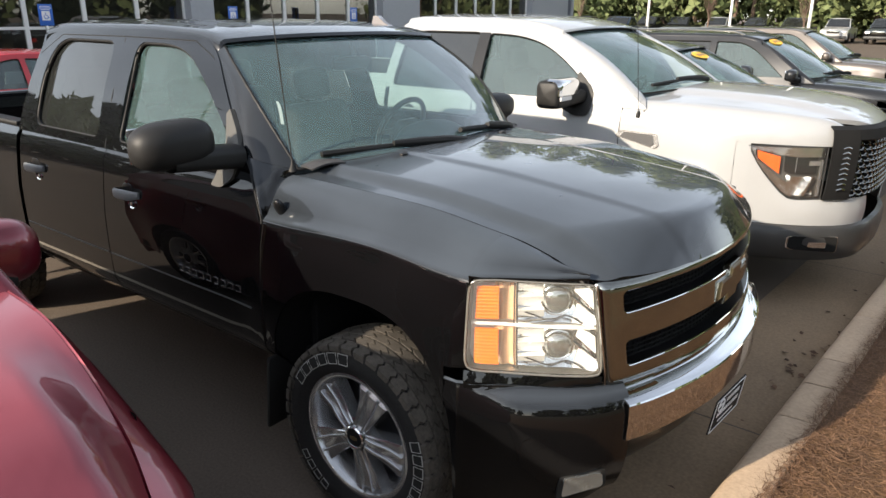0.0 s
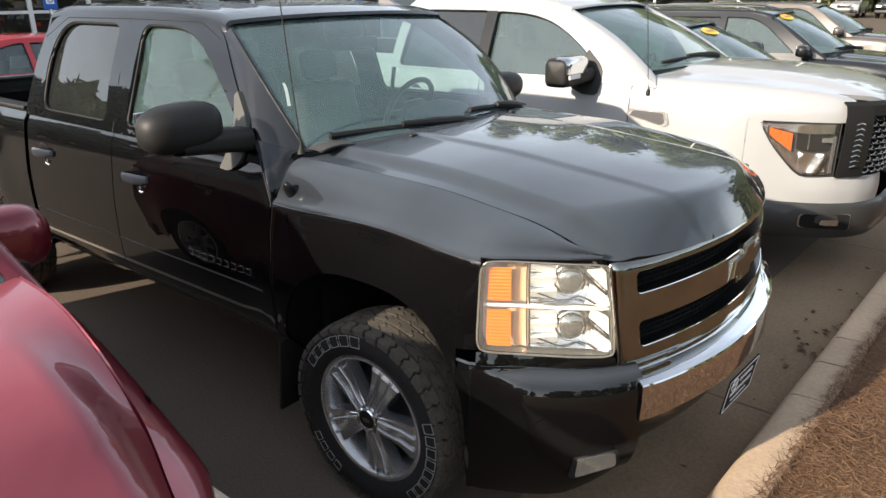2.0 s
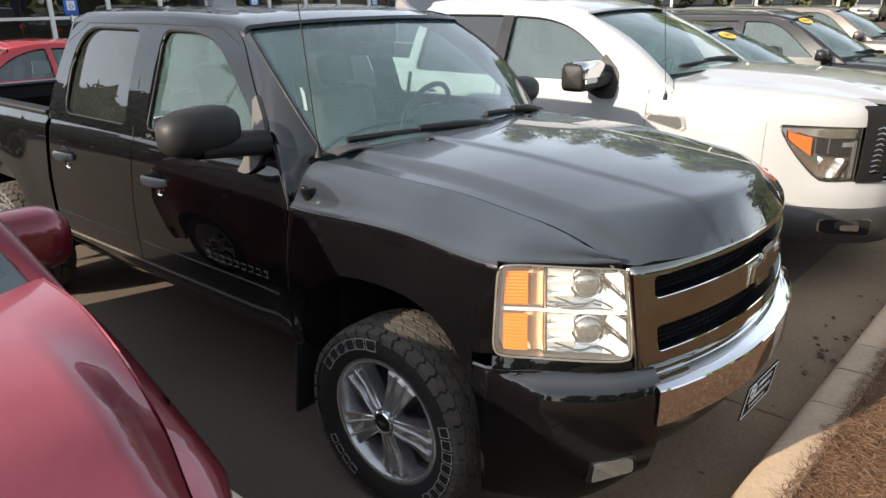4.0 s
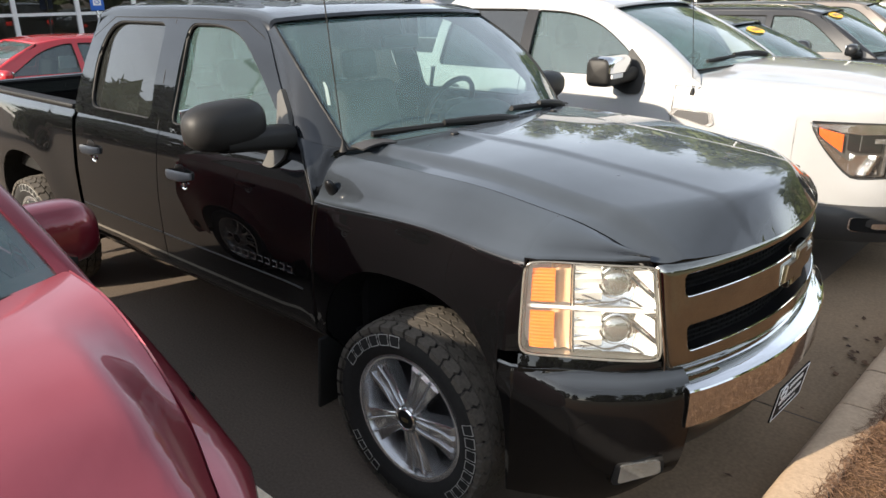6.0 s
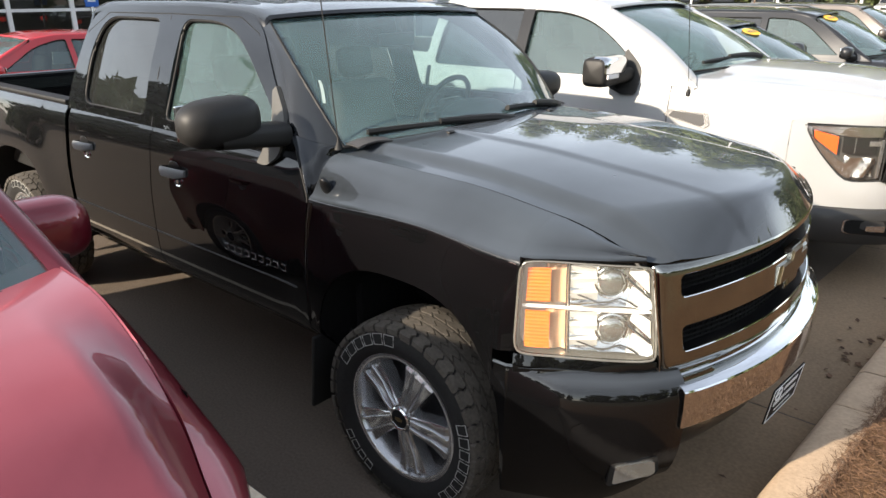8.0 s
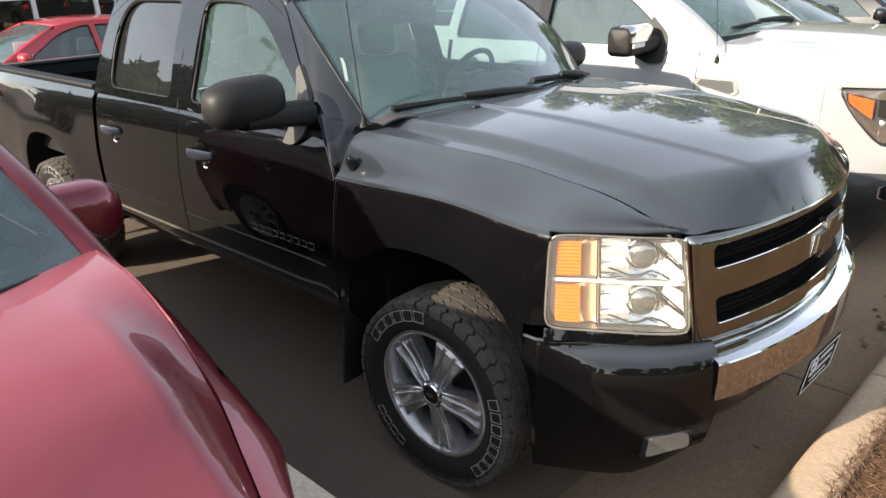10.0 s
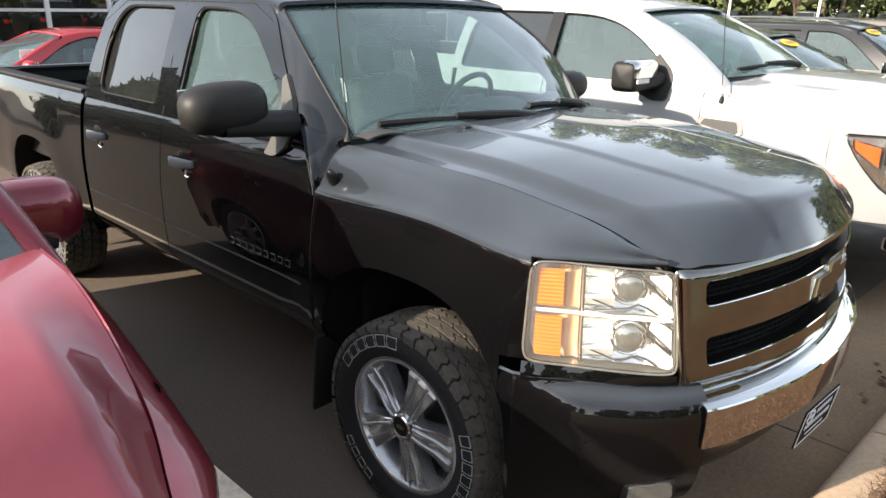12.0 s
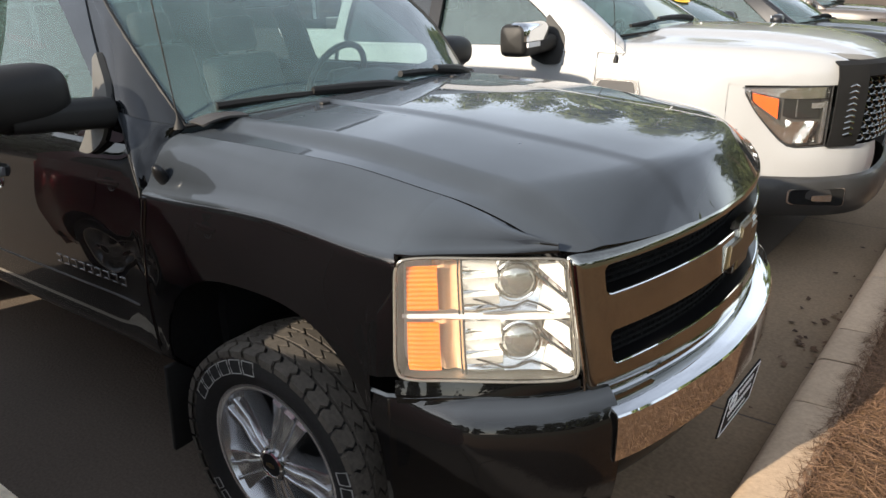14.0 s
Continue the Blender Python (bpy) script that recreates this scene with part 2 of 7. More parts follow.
def island_mat(name, dark, light, rough=0.8, translucent=0.0):
    m = bpy.data.materials.new(name)
    m.use_nodes = True
    n, l = m.node_tree.nodes, m.node_tree.links
    b = n["Principled BSDF"]
    b.inputs["Roughness"].default_value = rough
    b.inputs["Specular IOR Level"].default_value = 0.25
    ge = n.new("ShaderNodeNewGeometry")
    cr = n.new("ShaderNodeValToRGB")
    cr.color_ramp.elements[0].color = (*dark, 1)
    cr.color_ramp.elements[1].color = (*light, 1)
    l.new(ge.outputs["Random Per Island"], cr.inputs[0])
    l.new(cr.outputs[0], b.inputs["Base Color"])
    if translucent:
        b.inputs["Transmission Weight"].default_value = 0.0
        b.inputs["Subsurface Weight"].default_value = 0.0
    return m


M["leaf"] = island_mat("leaf", (0.065, 0.09, 0.035), (0.14, 0.165, 0.07))
M["leaf_pine"] = island_mat("leaf_pine", (0.02, 0.04, 0.012), (0.07, 0.09, 0.03))
M["grass"] = mat("grass", (0.105, 0.098, 0.060), 0.95, 0, 0, 0.1, 0.5, 0.8, 40, bump=0.006)
M["straw"] = island_mat("straw", (0.072, 0.036, 0.021), (0.235, 0.14, 0.082), 0.75)
M["dead_leaf"] = island_mat("dead_leaf", (0.04, 0.024, 0.016), (0.13, 0.075, 0.045), 0.8)


# ---- mesh helpers ----
def part(name, bm, material, parent, label="", sharp=38, solid=0.0):
    me = bpy.data.meshes.new(name)
    rim = [e.index for e in bm.edges if len(e.link_faces) == 1] if solid and not bm.edges.index_update() else []
    bm.to_mesh(me)
    bm.free()
    me.materials.append(material)
    me.set_sharp_from_angle(angle=radians(sharp))
    for i in rim:
        me.edges[i].use_edge_sharp = True
    ob = new(name, me)
    ob.parent = parent
    if solid:
        sm = ob.modifiers.new("thickness", "SOLIDIFY")
        sm.thickness, sm.offset = solid, 0.0
    return tagged(ob, label) if label else ob


def thing(name, label, category, at=(0, 0, 0), turn=0.0, group=""):
    e = new(name)
    e.empty_display_size = 0.1
    e.matrix_world = pose(*at, 0, 0, turn)
    return tagged(e, label, category, group)


def grid(bm, fn, us, vs, close_u=False):
    """A smooth sheet through fn(u, v)."""
    rows = [[bm.verts.new(fn(u, v)) for v in vs] for u in us]
    n = len(us)
    for i in range(n if close_u else n - 1):
        for j in range(len(vs) - 1):
            a, b = rows[i], rows[(i + 1) % n]
            try:
                bm.faces.new((a[j], b[j], b[j + 1], a[j + 1])).smooth = True
            except ValueError:
                pass
    return rows


def box(bm, c, size, rot=None, bevel=0.0, seg=2, smooth=False):
    r = bmesh.ops.create_cube(bm, size=1.0)
    vs = r["verts"]
    bmesh.ops.scale(bm, vec=size, verts=vs)
    if bevel:
        es = list({e for v in vs for e in v.link_edges})
        g = bmesh.ops.bevel(bm, geom=es, offset=bevel, segments=seg, affect="EDGES", profile=0.5)
        vs = list({v for f in g["faces"] for v in f.verts} | {v for v in vs if v.is_valid})
        for f in g["faces"]:
            f.smooth = True
    if rot:
        bmesh.ops.transform(bm, matrix=pose(0, 0, 0, *rot), verts=vs)
    bmesh.ops.translate(bm, vec=c, verts=vs)
    return vs


def tube(bm, pts, radius, n=10, cap=True):
    pts = [Vector(p) for p in pts]
    rs = radius if isinstance(radius, (list, tuple)) else [radius] * len(pts)
    rings = []
    for i, p in enumerate(pts):
        d = (pts[min(i + 1, len(pts) - 1)] - pts[max(i - 1, 0)]).normalized()
        a = d.cross(Vector((0, 0, 1)) if abs(d.z) < 0.9 else Vector((1, 0, 0))).normalized()
        b = d.cross(a)
        rings.append([bm.verts.new(p + rs[i] * (math.cos(2 * math.pi * k / n) * a + math.sin(2 * math.pi * k / n) * b)) for k in range(n)])
    for r0, r1 in zip(rings, rings[1:]):
        for k in range(n):
            bm.faces.new((r0[k], r0[(k + 1) % n], r1[(k + 1) % n], r1[k])).smooth = True
    if cap:
        bm.faces.new(rings[0][::-1])
        bm.faces.new(rings[-1])


def revolve(bm, prof, n=48, closed=False):
    """Turn a profile of (radius, y) about the y axis."""
    return grid(bm, lambda a, k: (prof[k][0] * math.cos(a), prof[k][1], prof[k][0] * math.sin(a)), [2 * math.pi * i / n for i in range(n)], range(len(prof)), True)


def prism(bm, outline, to3d, depth):
    """A flat outline in 2D, laid by to3d(a, b, d) with its front at d = 0 and its back at d = depth."""
    f = [bm.verts.new(to3d(a, b, 0)) for a, b in outline]
    k = [bm.verts.new(to3d(a, b, depth)) for a, b in outline]
    bm.faces.new(f)
    bm.faces.new(k[::-1])
    for i in range(len(f)):
        j = (i + 1) % len(f)
        bm.faces.new((f[j], f[i], k[i], k[j]))


def rounded(pts, r, seg=4):
    """A polygon with its corners rounded; r: one radius or one each."""
    out, n = [], len(pts)
    for i in range(n):
        p, a, b = Vector(pts[i]), Vector(pts[i - 1]), Vector(pts[(i + 1) % n])
        rr = r[i] if isinstance(r, (list, tuple)) else r
        da, db = (a - p), (b - p)
        ra = min(rr, da.length * 0.48)
        rb = min(rr, db.length * 0.48)
        s, e = p + da.normalized() * ra, p + db.normalized() * rb
        for k in range(seg + 1):
            t = k / seg
            q = s * (1 - t) ** 2 + p * 2 * t * (1 - t) + e * t**2
            out.append((q.x, q.y))
    return out


def filled(bm, outer, holes, to3d):
    """A flat sheet with holes, laid by to3d(a, b)."""
    edges = []
    for loop in (outer, *holes):
        vs = [bm.verts.new((a, b, 0)) for a, b in loop]
        edges += [bm.edges.new((vs[i], vs[(i + 1) % len(vs)])) for i in range(len(vs))]
    bmesh.ops.triangle_fill(bm, use_beauty=True, use_dissolve=False, edges=edges)
    bmesh.ops.subdivide_edges(bm, edges=list(bm.edges), cuts=2, use_grid_fill=True)
    for f in bm.faces:
        f.smooth = True
    for v in bm.verts:
        v.co = to3d(v.co.x, v.co.y)


def rim_strip(bm, loop3, width_fn, n=6):
    """A thin bead along a closed 3D loop."""
    tube(bm, [*loop3, loop3[0]], width_fn, n, cap=False)


CURVES = {}


def ip(x, pts):
    """Smooth interpolation in a rising list of (x, value) that never overshoots."""
    got = CURVES.get(id(pts))
    if got is None:
        xs, vs = [float(p[0]) for p in pts], [float(p[1]) for p in pts]
        d = [(vs[i + 1] - vs[i]) / (xs[i + 1] - xs[i]) for i in range(len(xs) - 1)]
        m = [d[0]] + [0.0 if d[i - 1] * d[i] <= 0 else 2 * d[i - 1] * d[i] / (d[i - 1] + d[i]) for i in range(1, len(d))] + [d[-1]]
        got = CURVES[id(pts)] = (pts, xs, vs, m)
    _, xs, vs, m = got
    if x <= xs[0]:
        return vs[0]
    if x >= xs[-1]:
        return vs[-1]
    i = sum(1 for q in xs if q <= x) - 1
    h = xs[i + 1] - xs[i]
    t = (x - xs[i]) / h
    return vs[i] * (1 + 2 * t) * (1 - t) ** 2 + h * m[i] * t * (1 - t) ** 2 + vs[i + 1] * t * t * (3 - 2 * t) + h * m[i + 1] * t * t * (t - 1)


def step(x, a, b):
    t = min(1.0, max(0.0, (x - a) / (b - a)))
    return t * t * (3 - 2 * t)


def lin(a, b, n):
    return [a + (b - a) * i / (n - 1) for i in range(n)]


# ---- vehicles ----
class Car:
    """Panels of a vehicle in its own frame: front axle at x = 0, nose to +x, left side to +y."""

    def __init__(self, root, paint, spec):
        self.root, self.paint, self.s = root, paint, spec
        self.fx = spec["fascia"]  # (|y|, x) of the nose in plan
        self.fy = sorted((b, a) for a, b in self.fx)

    def xf(self, y):
        return ip(abs(y), self.fx)

    def yf(self, x):
        pts = self.fy
        if x > pts[0][0]:
            return ip(x, pts)
        (x0, y0), (x1, y1) = pts[0], pts[1]
        return y0 + (x - x0) * (y1 - y0) / (x1 - x0)

    def w(self, x, z):
        s = self.s
        v = ip(z, s["prof"])
        for xc in s["axles"]:
            rx, rz, p = s["arch"]
            d = (abs((x - xc) / (rx + 0.02)) ** p + abs(max(0, z - s["axle_z"]) / (rz + 0.02)) ** p) ** (1 / p)
            v += s["flare"] * (1 - step(d, 1.0, s.get("flare_w", 1.28))) * step(z, 0.2, 0.5)
        if x > s["taper"] - 0.25:
            q = self.yf(x)
            v = -0.007 * math.log(math.exp(-(v - 0.9) / 0.007) + math.exp(-(min(q, 2.0) - 0.9) / 0.007)) + 0.9
        rear = s["rear_x"]
        v -= s["rear_in"] * step(-x, -(rear + 0.8), -rear) ** 2
        return v

    def low(self, x):
        s = self.s
        b = s["sill"]
        for xc in s["axles"]:
            rx, rz, p = s["arch"]
            d = abs(x - xc) / rx
            if d < 1:
                b = max(b, s["axle_z"] + rz * (1 - d**p) ** (1 / p))
        for x0, x1, z in s.get("cuts", ()):
            if x0 <= x <= x1:
                b = max(b, z)
        return b

    def xs(self, x0, x1, n):
        out = set(lin(x0, x1, n))
        rx, _, _ = self.s["arch"]
        for xc in self.s["axles"]:
            out |= {xc + rx * math.cos(math.pi * k / 28) for k in range(29)}
        for a, b, _ in self.s.get("cuts", ()):
            out |= {a, a - 0.001, b}
        return sorted(x for x in out if x0 - 1e-6 <= x <= x1 + 1e-6)

    def side(self, name, x0, x1, sd, top, n=16, nv=16, seam=None, label="", m=None, solid=0.008, out=0.0):
        """A side panel from x0 to x1 between top(x) and the sill or arch; with a seam it rolls over onto the hood's edge first."""
        bm = bmesh.new()
        s_ = self.s

        def fn(x, v):
            zb = self.low(x)
            if seam:
                ys, zs = seam(x)
                zt = min(top(x), zs - 0.01)
                zt = max(zt, zb)
                wt = self.w(x, zt)
                if wt < ys:
                    ys = wt
                if s_.get("crease"):
                    zc = max(min(s_["crease"](x), zs - 0.03), zb + 0.005)
                    zt = max(zc - s_.get("crease_roll", 0.036), zb)
                    wt = self.w(x, zt)
                    yc = max(min(self.w(x, zc) - s_["crease_in"], wt - 0.004), ys + 0.002)
                    if v < 0.34:
                        q = v / 0.34
                        return (x, sd * (ys + (yc - ys) * q), zs + (zc + 0.008 - zs) * q + (0.016 + s_.get("swell", 0.0) * step(-x, 0.05, 0.55)) * math.sin(math.pi * q))
                    if v < 0.5:
                        q = (v - 0.34) / 0.16
                        b0, b1, b2 = (yc, zc + 0.008), (wt + 0.002, zc), (wt, zt)
                        return (x, sd * (b0[0] * (1 - q) ** 2 + 2 * b1[0] * q * (1 - q) + b2[0] * q * q), b0[1] * (1 - q) ** 2 + 2 * b1[1] * q * (1 - q) + b2[1] * q * q)
                elif v < 0.5 and s_.get("steep"):  # falls away from the hood's edge at once
                    q = v / 0.5
                    return (x, sd * (ys + (wt - ys) * (q + 0.5 * q * (1 - q))), zs + (zt - zs) * (q - 0.25 * q * (1 - q)))
                elif v < 0.5:
                    a = v / 0.5 * math.pi / 2
                    return (x, sd * (ys + (wt - ys) * math.sin(a) ** 0.85), zt + (zs - zt) * math.cos(a) ** 0.9)
                z = zt + (zb - zt) * (v - 0.5) * 2
            else:
                z = top(x) + (zb - top(x)) * v
            return (x, sd * (self.w(x, z) + out), z)

        grid(bm, fn, self.xs(x0, x1, n), lin(0, 1, nv))
        return part(name, bm, m or self.paint, self.root, label, solid=solid)

    def wells(self):
        s = self.s
        rx, rz, p = s["arch"]
        for xc in s["axles"]:
            for sd in (-1, 1):
                bm = bmesh.new()

                def fn(k, v):
                    a = math.pi * k / 24
                    c, si = math.cos(a), math.sin(a)
                    q = (abs(c) ** p + abs(si) ** p) ** (-1 / p)
                    x, z = xc + rx * q * c, s["axle_z"] + rz * q * si
                    z = max(z, s["axle_z"] - 0.02)
                    return (x, sd * (self.w(x, z) - 0.004 - 0.5 * v), z + 0.02 * v)

                grid(bm, fn, range(25), lin(0, 1, 4))
                cap = [bm.verts.new(fn(k, 1)) for k in range(25)]
                bm.faces.new(cap)
                part("wheel_well", bm, M["void_black"], self.root)

    def core(self):
        """The dark inner shell behind the panel gaps, and the floor pan."""
        s = self.s
        x0, x1 = s["rear_x"] + 0.05, s["core_x"]
        zt = s["core_z"]
        for sd in (-1, 1):
            bm = bmesh.new()
            grid(bm, lambda x, v: (x, sd * (min(self.w(x, 0.8), ip(s["sill"] + 0.05, s["prof"])) - 0.035), max(self.low(x) + 0.01, s["sill"] + 0.01) * (1 - v) + (zt - 0.03) * v), self.xs(x0, x1, 20), lin(0, 1, 3))
            part("inner_side", bm, M["void_black"], self.root)
        z = s["sill"] + 0.015
        h = ip(z, s["prof"]) - 0.05
        for a, b in s["floors"]:
            bm = bmesh.new()
            box(bm, ((a + b) / 2, 0, z + 0.03), (b - a, 2 * h, 0.06))
            part("floor_pan", bm, M["void_black"], self.root)
        bm = bmesh.new()
        box(bm, (s["firewall"], 0, (zt + z) / 2), (0.04, 2 * h - 0.02, zt - z - 0.06))
        part("bulkhead", bm, M["void_black"], self.root)

    def hood(self, nu=30, nv=33, label=""):
        s = self.s
        bm = bmesh.new()

        def fn(u, v):
            y = v * s["hood_w"]
            xn = self.xf(y) + s["hood_nose"]
            x = s["cowl"](y) + u * (xn - s["cowl"](y))
            ys = ip(x, s["seam"]) - s.get("seam_gap", 0.004)
            y = v * ys
            return (x, y, self.hz(x, y))

        us = [1 - (1 - i / (nu - 1)) ** 1.5 for i in range(nu)]
        rows = grid(bm, fn, us, lin(-1, 1, nv))
        for i in (0, -1):  # turned-down lips
            edge = rows[i]
            lo = [bm.verts.new(v.co + Vector((-0.012 if i else 0.0, 0, -0.03))) for v in edge]
            for j in range(len(edge) - 1):
                bm.faces.new((edge[j], edge[j + 1], lo[j + 1], lo[j]))
        for j in (0, -1):
            edge = [r[j] for r in rows]
            lo = [bm.verts.new(v.co + Vector((0, 0, -0.03))) for v in edge]
            for k in range(len(edge) - 1):
                bm.faces.new((edge[k], edge[k + 1], lo[k + 1], lo[k]))
        bmesh.ops.recalc_face_normals(bm, faces=bm.faces)
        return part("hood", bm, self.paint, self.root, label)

    def hz(self, x, y):
        s = self.s
        z = ip(x, s["hood_z"]) - s["hood_crown"] * (abs(y) / s["hood_w"]) ** 2
        for a, b, d in s["creases"]:
            z -= d * (min(1.0, max(0.0, (abs(y) - a) / (b - a))) ** 1.15 if "crisp" in s else step(abs(y), a, b)) * (step(x, *s["crease_x"]) if "crease_x" in s else 1 - step(x, self.xf(0) - 0.5, self.xf(0)) * 0.4)
        z -= s.get("corner", 0.0) * (abs(y) / s["hood_w"]) ** 2.5 * step(x, 0.1, 0.85)
        d = self.xf(y) + s["hood_nose"] - x
        reach = s["drop"][0] * (1 + s.get("drop_long", 0.0) * (abs(y) / s["hood_w"]) ** 2)
        if d < reach:
            z -= s["drop"][1] * (1 - max(0, d) / reach) ** s["drop"][2] * (1 - s.get("drop_edge", 0.0) * (abs(y) / s["hood_w"]) ** 4)
        return z

    def seam(self, x):
        ys = ip(x, self.s["seam"])
        return ys, self.hz(min(x, self.xf(ys) + self.s["hood_nose"]), ys)

    def gy(self, z):
        s = self.s
        zb, yb, zt, yt = s["gh"]
        t = (z - zb) / (zt - zb)
        return yb + (yt - yb) * t + 0.018 * math.sin(math.pi * min(1, max(0, t)))

    def greenhouse(self, frame_m=None):
        s = self.s
        for sd in (-1, 1):
            bm = bmesh.new()
            holes = [rounded(pl, r, 5) for pl, r, _ in s["windows"]]
            filled(bm, rounded(s["cab"], s["cab_r"], 6), holes, lambda a, b: (a, sd * self.gy(b), b))
            part("pillar_frame", bm, frame_m or self.paint, self.root, solid=0.03)
            for (pl, r, g), hole in zip(s["windows"], holes):
                bm = bmesh.new()
                f = [bm.verts.new((a, sd * (self.gy(b) - 0.012), b)) for a, b in hole]
                bm.faces.new(f)
                pane = part("side_window", bm, M[g], self.root)
                pane.visible_shadow = False
                bm = bmesh.new()
                rim_strip(bm, [(a, sd * (self.gy(b) + 0.003), b) for a, b in hole], s.get("seal_r", 0.008), 6)
                part("window_seal", bm, M["seal"], pane)

    def roof(self, label=""):
        s = self.s
        x0, x1, ze, crown, nose = s["roof"]
        bm = bmesh.new()

        def fn(u, v):
            x = x0 + (x1 - x0) * u
            edge = ip(x, ze)
            ye = self.gy(edge)
            if abs(v) > 0.9:
                t = (abs(v) - 0.9) / 0.1
                return (x, math.copysign(ye - 0.03 + 0.035 * math.sin(t * math.pi / 2), v), edge + 0.045 - 0.06 * (1 - math.cos(t * math.pi / 2)))
            q = v / 0.9
            bow = nose * (1 - q * q) * (1 - u * 2 if u < 0.5 else 0) + s.get("roof_tail", 0) * (1 - q * q) * (u * 2 - 1 if u > 0.5 else 0)
            z = edge + 0.045 + crown * (1 - abs(q) ** 2.4)
            for r in s.get("ribs", ()):
                z += 0.005 * math.exp(-(((abs(q) - r) / 0.03) ** 2)) * step(u, 0.05, 0.2)
            return (x + bow, q * (ye - 0.03), z)

        def lipped(u, v):
            if u < 0:  # the front edge turns down to the glass
                x, y, z = fn(0, v)
                return (x + 0.010, y * 0.995, z - 0.014)
            return fn(u, v)

        vs = lin(-1, 1, 61)
        grid(bm, lipped, [-1, *lin(0, 1, 22)], vs)
        part("roof", bm, self.paint, self.root, label, solid=0.012)
        bm = bmesh.new()
        grid(bm, lambda u, v: (lambda p: (p[0], p[1] * 0.96, p[2] - 0.035))(fn(u, v * 0.9)), lin(0.02, 0.98, 8), lin(-1, 1, 9))
        part("headliner", bm, M["headliner"], self.root)

    def pane(self, name, bottom, top, m, band=0.07, n=15, label=""):
        """A bowed screen between two edges, each (x at the centre, bow at the ends, half width, z at the centre, drop at the ends)."""

        def edge(e, v):
            return Vector((e[0] - e[1] * v * v, e[2] * v, e[3] - e[4] * v * v))

        bm = bmesh.new()
        side = self.s.get("screen_bulge", 0.0) if bottom[0] > top[0] else 0.0
        grid(bm, lambda u, v: edge(bottom, v).lerp(edge(top, v), u) + Vector((0, side * v * math.sin(math.pi * u), 0)) + Vector((0.03, 0, 0.03)) * math.sin(math.pi * u) * (1 if bottom[0] > top[0] else -0.3), lin(0, 1, 9), lin(-1, 1, n))
        ob = part(name, bm, m, self.root, label)
        ob.visible_shadow = False
        bm = bmesh.new()
        loop = [edge(bottom, v) for v in lin(-1, 1, n)] + [edge(bottom, 1).lerp(edge(top, 1), u) + Vector((0, side * math.sin(math.pi * u), 0)) + Vector((0.03, 0, 0.03)) * math.sin(math.pi * u) * (1 if bottom[0] > top[0] else -0.3) for u in lin(0.1, 0.9, 9)]
        loop += [edge(top, v) for v in lin(1, -1, n)] + [edge(bottom, -1).lerp(edge(top, -1), u) - Vector((0, side * math.sin(math.pi * u), 0)) + Vector((0.03, 0, 0.03)) * math.sin(math.pi * u) * (1 if bottom[0] > top[0] else -0.3) for u in lin(0.9, 0.1, 9)]
        rim_strip(bm, loop, 0.008, 6)
        part("screen_seal", bm, M["seal"], ob)
        return ob

    def face(self, name, y0, y1, z0, z1, m, off=0.0, parent=None, n=16, nz=6, label="", lean=None, solid=0.012, outline=None):
        """A patch laid on the nose's curved face, off metres proud of it."""
        lean = lean or self.s["lean"]
        bm = bmesh.new()

        def fn(t, v):
            y = y0 + (y1 - y0) * t
            z = z0 + (z1 - z0) * v
            if outline:
                y, z = outline(t, v)
            return self.on_face(y, z, off, lean)

        grid(bm, fn, lin(0, 1, n), lin(0, 1, nz))
        return part(name, bm, m, parent or self.root, label, solid=solid)

    def on_face(self, y, z, off=0.0, lean=None):
        lean = lean or self.s["lean"]
        e = 0.01
        x = self.xf(y)
        tx, ty = self.xf(abs(y) + e) - self.xf(max(0, abs(y) - e)), (abs(y) + e) - max(0, abs(y) - e)
        nx, ny = ty, -tx
        ln = math.hypot(nx, ny)
        nx, ny = nx / ln, ny / ln * (1 if y >= 0 else -1)
        o = off + ip(z, lean)
        return (x + nx * o, y + ny * o, z)

    def seats(self, rows, m=None):
        for x, z, ys in rows:
            for y in ys:
                seat = new("seat")
                seat.parent = self.root
                seat.location = (x, y, z)
                bm = bmesh.new()
                box(bm, (0.05, 0, 0.05), (0.5, 0.5, 0.16), None, 0.05, 3)
                part("cushion", bm, m or M["seat_cloth"], seat)
                bm = bmesh.new()
                box(bm, (-0.27, 0, 0.38), (0.14, 0.48, 0.62), (0, -14, 0), 0.055, 3)
                part("backrest", bm, m or M["seat_cloth"], seat)
                bm = bmesh.new()
                box(bm, (-0.37, 0, 0.79), (0.10, 0.27, 0.19), (0, -10, 0), 0.045, 3)
                for q in (-0.07, 0.07):
                    tube(bm, [(-0.35, q, 0.62), (-0.37, q, 0.76)], 0.008, 6)
                part("headrest", bm, m or M["seat_cloth"], seat)

    def dash(self, x, z, half, wheel_y, wheel_x=None, wheel_up=-0.03):
        bm = bmesh.new()
        grid(bm, lambda v, k: (x + [0.42, 0.1, 0.0, -0.04, 0.0, 0.1][k] - 0.10 * v * v, v * half, z + [0.03, 0.045, 0.03, -0.05, -0.22, -0.4][k] + (0.05 * math.exp(-(((v * half - wheel_y) / 0.2) ** 2)) if k in (1, 2) else 0)), lin(-1, 1, 25), range(6))
        part("dashboard", bm, M["cabin_trim"], self.root)
        wx = wheel_x or x - 0.2
        sw = new("steering_wheel")
        sw.parent = self.root
        sw.matrix_basis = pose(wx, wheel_y, z + wheel_up, 0, -64, 0)
        bm = bmesh.new()
